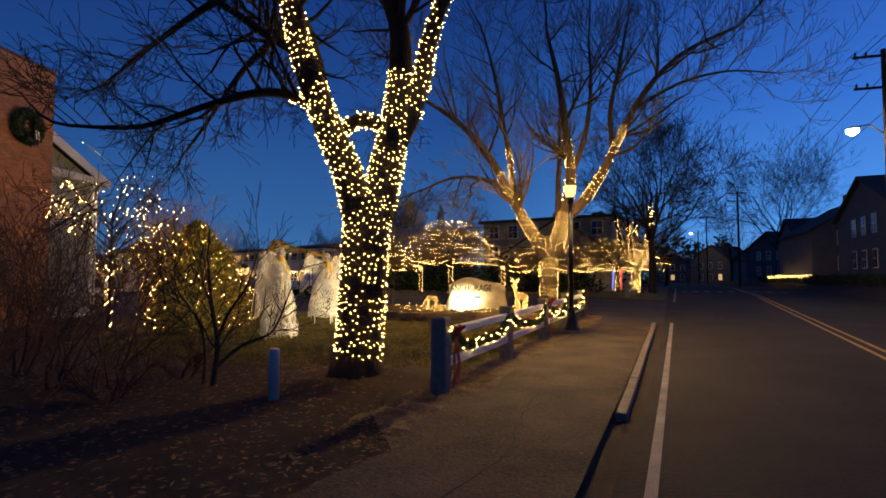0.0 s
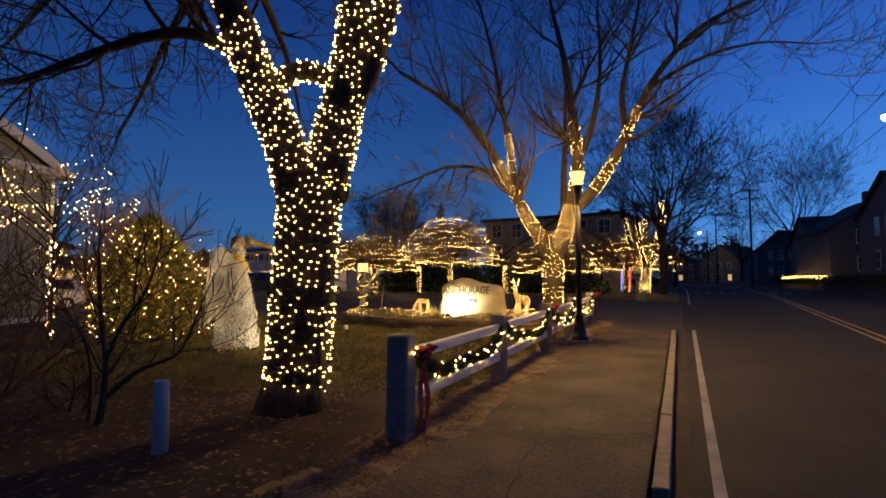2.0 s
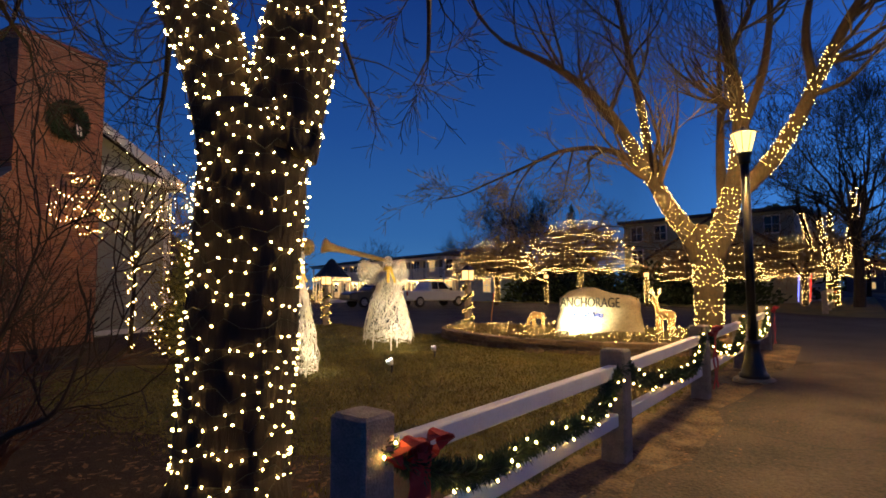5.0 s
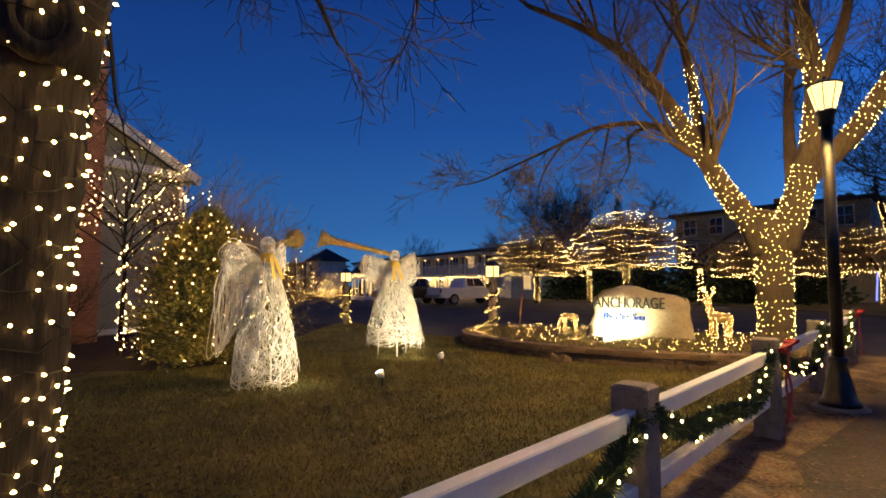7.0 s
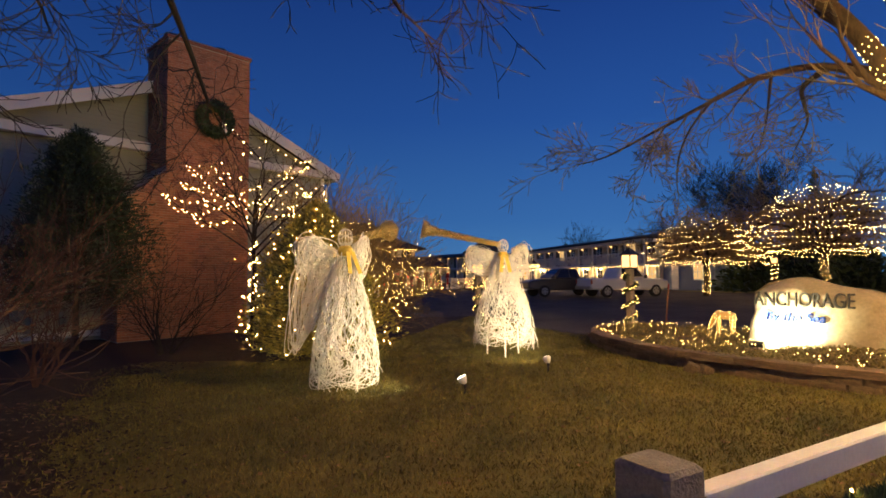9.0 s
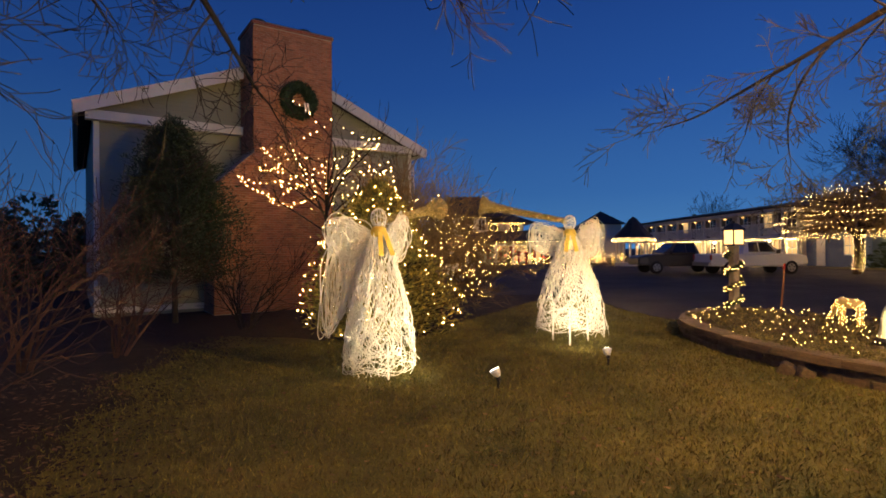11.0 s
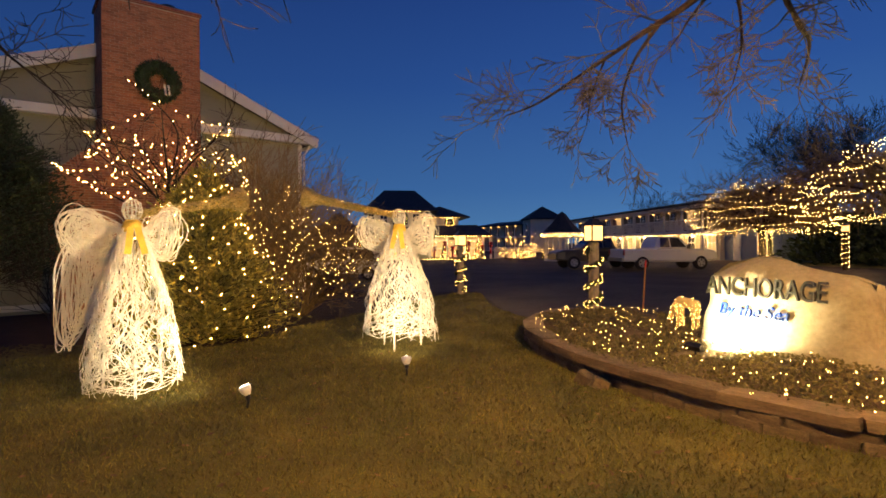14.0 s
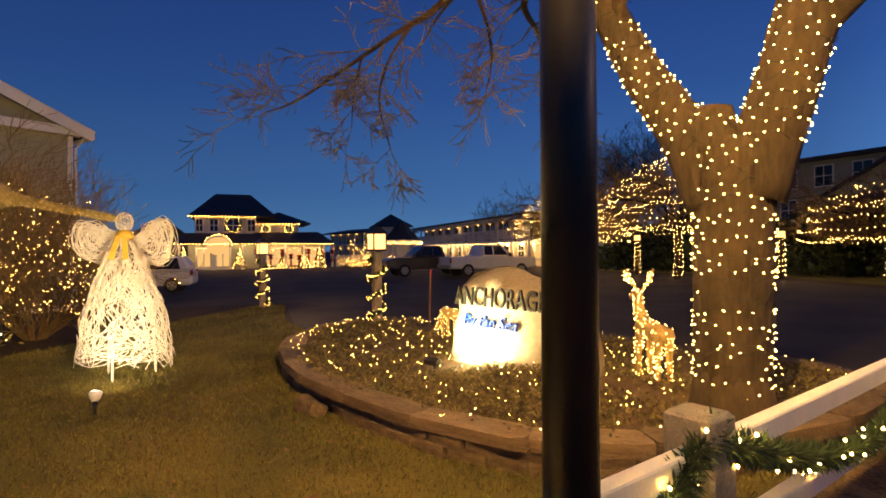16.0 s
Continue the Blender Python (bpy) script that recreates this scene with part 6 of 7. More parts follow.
def office():
    """The inn: hipped roofs, a long porch, a shop front hung with lights; local -y faces the car park."""
    m4 = pose(-57.0, 29.5, g(0, 29), 0, 0, 75.7)
    m = thing("main_house", m4, "cream two-storey inn with hipped roofs and a bright shop front", "house")
    part("wall", MB().box(-3.4, 2.0, 0.0, 7, -0.3, 5.15), M_CREAM, m)
    part("roof", hip_roof(MB(), -3.4, 3.6, 0.01, 7, 5.15, 7.75, 2.3, 0.5), M_ROOF, m)
    part("wing_wall", MB().box(2.01, 6.4, 0.6, 6.5, -0.3, 4.5), M_CREAM, m)
    part("wing_roof", hip_roof(MB(), 2.0, 7.2, 0.6, 6.5, 4.5, 5.95, None, 0.4), M_ROOF, m)
    part("side_wall", MB().box(-9.5, -3.41, 1.0, 7, -0.3, 2.7), M_DARKWALL, m)
    part("side_roof", hip_roof(MB(), -9.5, -3.9, 1.0, 7, 2.7, 5.3, None, 0.4), M_ROOF, m)
    pr = MB().add([(-5.0, -2.4, 2.35), (9.7, -2.4, 2.35), (8.4, 0.59, 3.6), (-4.6, -0.01, 3.4), (-5.0, -2.4, 2.5), (9.7, -2.4, 2.5), (8.4, 0.59, 3.75), (-4.6, -0.01, 3.55)],
                  [(3, 2, 1, 0), (4, 5, 6, 7), (0, 1, 5, 4), (1, 2, 6, 5), (2, 3, 7, 6), (3, 0, 4, 7)])
    part("porch_roof", pr, M_ROOF, m)
    for x in (-4.6, -1.7, 0.9, 3.0, 4.8, 6.6, 8.6, 9.4):
        part("porch_post", MB().box(x - 0.1, x + 0.1, -2.3, -2.1, -0.1, 2.35), M_TRIM, m)
    part("shop_wall", MB().box(-4.0, 9.0, -0.3, -0.02, -0.1, 2.9), M_SIDING, m, "dim clapboard shop front")
    for x, w in ((-1.7, 0.7), (0.05, 1.6), (1.75, 0.7), (-3.0, 0.55)):
        window(m, x, 3.75, w, 1.15, False)
    for x in (3.1, 5.4):
        window(m, x, 3.55, 1.05, 0.9, False, 0.6)
    for x in (3.9, 5.75, 7.6):
        window(m, x, 0.35, 1.6, 1.7, True, -0.3)
    for x in (-2.6, -0.9):
        d = part("door", MB().beam(x - 0.75, x + 0.75, -0.38, -0.305, 0, 2.15, 0.02), M_TRIM, m, "white framed glass door")
        part("pane", MB().box(x - 0.55, x + 0.55, -0.40, -0.385, 0.3, 2.0), M_LIT_WINDOW, d, "lit pane")
        part("glazing_bar", MB().box(x - 0.04, x + 0.04, -0.412, -0.401, 0.3, 2.0), M_TRIM, d)
    arch = MB()
    arch.tube([(-1.3 + 1.15 * math.cos(a), -2.55, 2.35 + 0.85 * math.sin(a)) for a in np.arange(0, 3.3, 0.26)], 0.08, 6)
    part("arch_trim", arch, M_TRIM, m)
    part("arch_panel", MB().tube([(-1.3, -2.5, 2.4), (-1.3, -2.45, 2.4)], 1.0, 16), M_LIT_WINDOW, m, "lit fanlight")
    run = lambda pts, r, label: row_of_bulbs("", m4, pts, 0.3, r, label)
    run([(-3.95, -0.55, 5.15), (2.4, -0.55, 5.15)], 0.075, "bright bulbs along the eaves of the inn")
    run([(1.9, 0.1, 4.5), (6.7, 0.1, 4.5)], 0.075, "bright bulbs along the lower eaves of the inn")
    run([(-5.0, -2.5, 2.45), (9.7, -2.5, 2.45)], 0.075, "bright bulbs along the porch roof")
    run([(-1.3 + 1.2 * math.cos(a), -2.65, 2.4 + 0.95 * math.sin(a)) for a in np.arange(0, 3.2, 0.3)], 0.07, "bulbs round the arch over the inn door")
    run([(2.4, -2.4, 0.1), (9.0, -2.4, 0.1)], 0.06, "bright bulbs along the porch foot")
    run([(2.4, -2.45, 2.0), (3.2, -2.45, 1.75), (4.0, -2.45, 2.0), (4.8, -2.45, 1.75), (5.6, -2.45, 2.0), (6.4, -2.45, 1.75), (7.2, -2.45, 2.0), (8.0, -2.45, 1.75), (8.8, -2.45, 2.0)], 0.05, "swagged bulbs under the porch eave")
    for z, label in ((0.7, "low red bulbs along the shop front"), (1.5, "upper red bulbs along the shop front")):
        row_of_bulbs("", m4, [(2.5, -1.9, z), (4.0, -1.9, z + 0.3), (5.6, -1.9, z - 0.2), (7.2, -1.9, z + 0.25), (8.9, -1.9, z)], 0.42, 0.14, label, M_BULB_RED)
    R = random.Random(12)
    for x, y, z, r in ((0.05, -0.16, 4.4, 0.7), (3.1, 0.44, 4.0, 0.42), (5.4, 0.44, 4.0, 0.42)):
        wr = thing("wreath", m4 @ pose(x, y, z), "lit wreath on an upper window of the inn", "wreath", "inn wreaths")
        part("ring", MB().tube([(r * math.cos(a), 0, r * math.sin(a)) for a in np.arange(0, 6.4, 0.3)], 0.16, 7), M_GREEN, wr)
        b = MB()
        for a in np.arange(0, 6.28, 0.22):
            b.bulb((r * R.uniform(0.85, 1.15) * math.cos(a), -0.17, r * R.uniform(0.85, 1.15) * math.sin(a)), 0.042)
        part("light_string", b, M_BULB, wr, kind="stuff")
    for x, s, yy in ((-4.2, 1.9, -3.0), (0.6, 1.8, -2.9), (4.6, 1.3, -1.5), (6.6, 1.9, -2.0), (8.0, 1.9, -2.8), (-5.4, 2.2, -3.2)):
        p = m4 @ Vector((x, yy, 0))
        tr = thing("christmas_tree", pose(p.x, p.y, p.z), "small fir tree with lights on the porch", "tree", "porch fir trees")
        lv, b, br = MB(), MB(), MB()
        for _ in range(700):
            w = R.random()
            a = R.uniform(0, 6.28)
            rr = 0.32 * s * (1 - w) * R.uniform(0.4, 1)
            lv.leaf((rr * math.cos(a), rr * math.sin(a), 0.2 + s * w), Vector((math.cos(a), math.sin(a), -0.2)), 0.2, 0.06)
        for k in range(70):
            w, a = R.random(), R.uniform(0, 6.28)
            (br if k % 5 == 0 else b).bulb((0.34 * s * (1 - w) * math.cos(a), 0.34 * s * (1 - w) * math.sin(a), 0.2 + s * w), 0.06)
        part("trunk", MB().tube([(0, 0, -0.05), (0, 0, s)], 0.04, 6), M_TWIG, tr)
        part("greenery", lv, M_GREEN, tr, kind="stuff")
        part("light_string", b, M_BULB, tr, kind="stuff")
        part("red_light_string", br, M_BULB_RED, tr, kind="stuff")
    for x, z in ((2.1, 1.7), (3.4, 1.2), (4.5, 1.7), (5.3, 1.2), (6.1, 1.1), (7.0, 1.7), (8.4, 1.3), (9.3, 1.6)):
        p = m4 @ Vector((x, -2.6, z))
        bo = thing("bow", Matrix.Translation(p), "big red bow on the inn porch", "bow", "porch bows")
        part("loop", MB().lathe([(0.0, -0.3), (0.28, -0.2), (0.12, 0), (0.28, 0.2), (0.0, 0.3)], 8), M_RED, bo)
        part("tail", MB().beam(-0.14, 0.14, -0.05, 0.05, -1.0, -0.3, 0.02), M_RED, bo)
    for x in (-3, 1, 4.5, 7.5):
        q = m4 @ Vector((x, -1.4, 2.15))
        lamp("porch_light", "POINT", 85, (1.0, 0.68, 0.36), Matrix.Translation(q), radius=0.15)
    # low fence, lopped lit bush, gazebo
    p = m4 @ Vector((12.0, -2.0, 0))
    fe = thing("panel_fence", pose(p.x, p.y, p.z, 0, 0, 75.7), "pale board fence beside the inn", "fence")
    for k in range(9):
        part("board", MB().beam(-2.2 + k * 0.5, -1.72 + k * 0.5, -0.03, 0.03, -0.1, 1.3, 0.01), M_TRIM, fe)
    q = m4 @ Vector((12.6, -3.0, 0))
    bare_shrub("lit_shrub", q.x, q.y, 3.0, 0.9, 10, 81, "bare bush wound with warm lights beside the inn", 110, 1, 0.05)
    for k, (sx, sy) in enumerate(((-46.0, 38.5), (-44.5, 39.5), (-47.5, 37.5))):
        bare_shrub("lit_shrub", sx, sy, 1.1, 1.1, 14, 82 + k, "low round bush covered in warm lights", 90, 2, 0.04)
    z = thing("gazebo", pose(-42.3, 40.0, g(0, 40)), "small white gazebo with a cone roof and lit fascia", "gazebo")
    part("roof", MB().lathe([(1.75, 2.45), (1.0, 3.2), (0.3, 4.1), (0.0, 4.3)], 8), M_ROOF, z)
    part("fascia", MB().lathe([(1.7, 2.0), (1.78, 2.05), (1.78, 2.42), (1.7, 2.44)], 8), M_WHITE, z, "white fascia")
    part("floor", MB().lathe([(1.6, -0.1), (1.6, 0.25)], 8), M_TRIM, z)
    for k in range(8):
        a = 0.785 * k
        part("post", MB().tube([(1.45 * math.cos(a), 1.45 * math.sin(a), 0.25), (1.45 * math.cos(a), 1.45 * math.sin(a), 2.05)], 0.07, 6), M_TRIM, z)
    bb = MB()
    for k in range(90):
        a = 6.283 * k / 90
        bb.bulb((1.82 * math.cos(a), 1.82 * math.sin(a), 2.2 + 0.08 * math.sin(k)), 0.055)
    part("light_string", bb, M_BULB, z, kind="stuff")


office()


# ---- flat-pruned lit trees across the drive ----
def flat_tree(x, y, h, r, seed, label, tiers=5, bulb=0.032):
    T = Tree(seed, 0.011)
    R = T.r
    z = g(x, y)
    T.limb([(0, 0, -0.1), (0.1, 0, 0.8), (0, 0.1, h * 0.42)], 0.22, 0.17, 8)
    bl = MB()
    for k in range(9):
        a = k * 0.7 + R.uniform(-0.2, 0.2)
        zz = h * (0.62 + 0.3 * (k % 3) / 3)
        lm = T.limb([(0, 0.1, h * 0.38), (0.35 * r * math.cos(a), 0.35 * r * math.sin(a), zz), (0.9 * r * math.cos(a), 0.9 * r * math.sin(a), zz + 0.3)], 0.10, 0.03, 6)
        T.sprout(lm, 8, r * 0.42, 2, 0.3, 0.1, 0.02)
        if k % 3 == 0:
            T.wrap(lm, bl, None, 0.16, 0.16, bulb * 0.9, 0.0, 0.16, 0.05)
    T.wrap(T.limbs[0], bl, None, 0.2, 0.17, bulb * 0.9, 0.1, 1.0, 0.05)
    for k in range(tiers):
        w = k / (tiers - 1)
        rr = r * (1.0 - 0.62 * w ** 2.2) * (0.9 if k == 0 else 1.0)
        zz = h * 0.42 + (h * 0.56) * w
        for ring in range(2 if k % 3 == 0 else 1):
            n = int(6.283 * rr / 0.24)
            for i in range(n):
                a = 6.283 * i / n
                f = (1 - 0.35 * ring) * (1 + 0.09 * math.sin(4 * a + k * 2) + 0.04 * math.sin(9 * a + k))
                sag = 0.17 * abs(math.sin(3.5 * a + k * 1.3 + ring))
                bl.bulb((rr * f * math.cos(a), rr * f * math.sin(a), zz - sag + 0.15 * ring + R.uniform(-0.03, 0.03)), bulb * R.uniform(0.7, 1.1))
    for k in range(560):
        a, w = k * 2.4, R.random()
        rr = r * (1.0 - 0.6 * w ** 2) * R.uniform(0.1, 0.7)
        T.branch((rr * math.cos(a), rr * math.sin(a), h * 0.45 + h * 0.42 * w), (math.cos(a), math.sin(a), 0.15), 0.75, 0.012, 1, 0.1, 0.0)
    t = thing("lit_tree", pose(x, y, z), label, "tree", "flat-crowned lit trees")
    part("trunk", T.wood, M_TWIG, t)
    part("crown", T.twigs, M_BRUSH, t, kind="stuff")
    s = thing("string_lights", pose(x, y, z), "rows of warm lights over a flat-crowned tree", "string lights")
    part("light_string", bl, M_BULB_FAR, s, kind="stuff")


flat_tree(-23.6, 40.6, 5.0, 3.6, 51, "low wide bare tree under rows of warm lights", 8)
flat_tree(-16.8, 40.6, 6.0, 3.9, 52, "broad layered bare tree under rows of warm lights", 10)
flat_tree(-4.6, 50.0, 4.8, 4.0, 53, "bare tree by the road covered in warm lights", 6)
flat_tree(-9.4, 45.0, 4.4, 3.4, 54, "bare tree by the drive covered in warm lights", 6)


def lit_stubs(x, y, seed):
    """A lopped tree, each stub wound with lights."""
    T = Tree(seed)
    b = MB()
    base = T.limb([(0, 0, -0.1), (0, 0, 1.2), (0.1, 0, 2.4)], 0.32, 0.3, 10)
    T.wrap(base, b, None, 0.22, 0.17, 0.036, 0.05, 1, 0.05)
    for a, ln, top in ((0.2, 1.6, 7.0), (1.6, 1.2, 6.2), (3.0, 1.6, 6.4), (4.4, 1.5, 5.6), (5.4, 2.2, 7.4)):
        lm = T.limb([(0.05, 0, 2.0), (0.6 * ln * math.cos(a), 0.6 * ln * math.sin(a), 3.4), (ln * math.cos(a), ln * math.sin(a), top)], 0.2, 0.12, 8)
        T.wrap(lm, b, None, 0.2, 0.15, 0.036, 0.1, 1.0, 0.05)
        T.sprout(lm, 4, 1.6, 2, 0.5)
    t = thing("lit_tree", pose(x, y, g(x, y)), "lopped bare tree with lit stubs by the road", "tree", "flat-crowned lit trees")
    part("trunk", T.wood, M_BARK, t)
    part("crown", T.twigs, M_TWIG_DARK, t, kind="stuff")
    s = thing("string_lights", pose(x, y, g(x, y)), "warm lights wound round the stubs of a lopped tree", "string lights")
    part("light_string", b, M_BULB_FAR, s, kind="stuff")


lit_stubs(-2.9, 48.5, 57)


def lit_pole(x, y, h):
    t = thing("lantern_post", pose(x, y, g(x, y)), "short post with a small lantern, wound with lights", "lantern post", "driveway lantern posts")
    part("post", MB().beam(-0.1, 0.1, -0.1, 0.1, -0.2, h, 0.02), M_TWIG, t)
    part("glass", MB().box(-0.12, 0.12, -0.12, 0.12, h + 0.001, h + 0.28), M_LANTERN_GLASS, t)
    part("cap", MB().lathe([(0.2, h + 0.281), (0.05, h + 0.42)], 4), M_IRON, t)
    b = MB()
    for k in range(50):
        b.bulb((0.17 * math.cos(k * 0.9), 0.17 * math.sin(k * 0.9), 0.15 + h * 0.9 * k / 50), 0.03)
    part("light_string", b, M_BULB_FAR, t, kind="stuff")
    t.children[1].visible_shadow = False
    lamp("lantern_light", "POINT", 90, (1.0, 0.66, 0.3), pose(x, y, g(x, y) + h + 0.14), radius=0.08)


lit_pole(-26.6, 45.2, 2.0)
lit_pole(-20.4, 42.6, 2.0)
lit_pole(-13.2, 43.6, 2.0)
for k, material in enumerate((M_BULB_BLUE, M_BULB_BLUE, M_BULB_RED)):
    row_of_bulbs("", pose(-5.0 + 0.35 * k, 50.5, g(0, 45)), [(0, 0, 0.3), (0.12, 0, 2.2)], 0.12, 0.09, "coloured lights wound up a thin stake", material)


# ---- far trees, buildings behind, and the other side of the road ----
def far_tree(x, y, h, seed, label, trunk=0.25, depth=3, boughs=8, wide=0.75):
    T = Tree(seed, 0.012)
    R = T.r
    T.limb([(0, 0, -0.2), (0.1, 0, h * 0.15), (0, 0.1, h * 0.32)], trunk, trunk * 0.75, 8)
    for k in range(boughs):
        a = k * 6.283 / boughs * 2 + R.uniform(-0.3, 0.3)
        lean = wide * (1.0 if k % 2 else 0.5)
        T.branch((0, 0.1, h * R.uniform(0.2, 0.32)), (math.cos(a) * lean, math.sin(a) * lean, 1.0), h * R.uniform(0.34, 0.42), trunk * 0.4, depth, 0, 0.08)
    t = thing("tree", pose(x, y, g(x, y)), label, "tree", "far bare trees")
    part("trunk", T.wood, M_TWIG_DARK, t)
    part("crown", T.twigs, M_TWIG_DARK, t, kind="stuff")


far_tree(-1.6, 47, 15.5, 61, "broad bare tree dark against the dusk sky", 0.32, 4, 9, 0.95)
far_tree(-30.5, 56.5, 12.6, 62, "round-crowned bare tree behind the lit trees", 0.3, 4, 9, 0.8)
far_tree(16.5, 104, 25, 63, "bare tree dark over the road", 0.35, 4, 7)
far_tree(12, 135, 18, 64, "bare tree dark over the road", 0.3)
far_tree(-62, 88, 11, 65, "small bare tree behind the motel")
far_tree(-80, 84, 11, 66, "small bare tree behind the motel")
far_tree(-4, 70, 11, 67, "bare tree dark by the road", 0.3)
far_tree(-1, 95, 12, 68, "bare tree dark by the road", 0.3)
conifer("spruce", -22.3, 51.5, 9.0, 2.0, M_JUNIPER, "dark pointed spruce behind the lit trees", 7000, 0, 71, low=0.1)


def plain_house(x, y, turn, w, d, h, ridge, label, wall, windows, lit=(), lift=0.0):
    """A clapboard house; local -y is its front."""
    t = thing("house", pose(x, y, g(x, y) + lift, 0, 0, turn), label, "house", "houses along the road")
    v = [(-w / 2, 0, -0.3), (w / 2, 0, -0.3), (w / 2, 0, h), (0, 0, ridge), (-w / 2, 0, h)]
    b = MB().add(v + [(a, d, c) for a, _, c in v], [(0, 1, 2, 3, 4), (9, 8, 7, 6, 5), (1, 6, 7, 2), (5, 0, 4, 9)])
    part("wall", b, wall, t)
    for s in (-1, 1):
        q = [(0, -0.4, ridge + 0.03), (s * (w / 2 + 0.4), -0.4, h - 0.4 * (ridge - h) / (w / 2) + 0.03), (s * (w / 2 + 0.4), d + 0.4, h - 0.4 * (ridge - h) / (w / 2) + 0.03), (0, d + 0.4, ridge + 0.03)]
        part("roof", MB().add(q + [(a, b2, c + 0.2) for a, b2, c in q], [(0, 1, 2, 3), (7, 6, 5, 4), (0, 4, 5, 1), (1, 5, 6, 2), (2, 6, 7, 3), (3, 7, 4, 0)]), M_ROOF, t)
    part("chimney", MB().beam(-0.4, 0.4, d * 0.5 - 0.4, d * 0.5 + 0.4, ridge - 0.6, ridge + 1.2, 0.03), M_BRICK, t)
    for k, (wx, wz) in enumerate(windows):
        window(t, wx, wz, 0.9, 1.4, k in lit)
    return t


WIN = [(-2.6, 0.9), (0, 0.9), (2.6, 0.9), (-2.6, 3.7), (0, 3.7), (2.6, 3.7)]
plain_house(14.8, 55, -90, 15, 12, 5.4, 8.4, "dark clapboard house on the bank across the road", M_DARKWALL, WIN, (), 1.2)
plain_house(19.5, 70, 4, 11, 12, 5.2, 8.6, "dark clapboard house on the bank across the road", M_DARKWALL, WIN, (), 1.2)
plain_house(15.2, 90, -90, 14, 11, 5.4, 8.4, "dark clapboard house on the bank across the road", M_DARKWALL, WIN, (0,), 1.2)
plain_house(16.0, 112, -60, 12, 11, 5.4, 8.6, "dark clapboard house on the bank across the road", M_DARKWALL, WIN, (), 1.0)
plain_house(8.5, 146, -40, 11, 10, 5.6, 9.2, "dark clapboard house at the bend of the road", M_DARKWALL, WIN, (2,))
plain_house(15.5, 33, -90, 13, 12, 4.6, 7.4, "dark clapboard house on the bank across the road", M_DARKWALL, WIN, (), 1.2)
plain_house(0.0, 165, -10, 10, 10, 5.4, 8.2, "far dark house at the bend of the road", M_DARKWALL, WIN, (1,))
bank = MB()
for y in (-20, 9, 45, 80, 130, 160):
    bank.v += [(9.7 + bend(y), y, g(0, y) - 0.05), (11.0 + bend(y) * 0.6, y, g(0, y) + 0.35), (12.6 + bend(y) * 0.4, y, g(0, y) + 1.2), (40, y, g(0, y) + 1.3)]
bank.f += [(4 * j + i, 4 * j + i + 1, 4 * j + i + 5, 4 * j + i + 4) for j in range(5) for i in range(3)]
structure("bank", bank, M_SOIL, "dark grassy bank below the houses across the road", "bank", True)
plain_house(-10.6, 54.0, 12, 11, 10, 3.6, 7.2, "grey gabled house behind the lit trees", M_SIDING, [(-1.2, 3.2), (-2, 1.0), (2, 1.0)])
bh = thing("long_building", pose(-20.5, 60, 0.5, 0, 0, -8), "long pale flat-roofed building behind the trees", "building")
part("wall", MB().box(0, 15, 0, 10, -0.3, 7.7), M_SIDING, bh)
part("roof", MB().beam(-0.5, 15.5, -0.5, 10.5, 7.7, 8.0, 0.05), M_ROOF, bh)
for i in range(6):
    for z in (1.0, 3.6, 5.9):
        window(bh, 1.4 + i * 2.4, z, 1.1, 1.4, False)


def utility_pole(x, y, h, arm_turn, arms=2):
    t = thing("utility_pole", pose(x, y, g(x, y)), "dark wooden utility pole with cross-arms", "utility pole", "utility poles")
    part("pole", MB().tube([(0, 0, -0.3), (0, 0, h)], [0.16, 0.11], 8), M_BARK, t)
    c, s = math.cos(radians(arm_turn)), math.sin(radians(arm_turn))
    for k in range(arms):
        z = h - 0.3 - k * 1.1
        part("cross_arm", MB().tube([(-1.2 * c, -1.2 * s, z), (1.2 * c, 1.2 * s, z)], 0.07, 4), M_BARK, t)
        for u in (-1.1, -0.7, 0.7, 1.1):
            part("insulator", MB().lathe([(0.05, z + 0.07), (0.06, z + 0.16), (0.03, z + 0.22)], 6, (u * c, u * s, 0)), M_IRON, t)


utility_pole(8.7, 86, 13.6, 10)
utility_pole(7.0, 130, 15.0, 10, 1)
utility_pole(10.5, -24.0, 12.4, 0, 2)


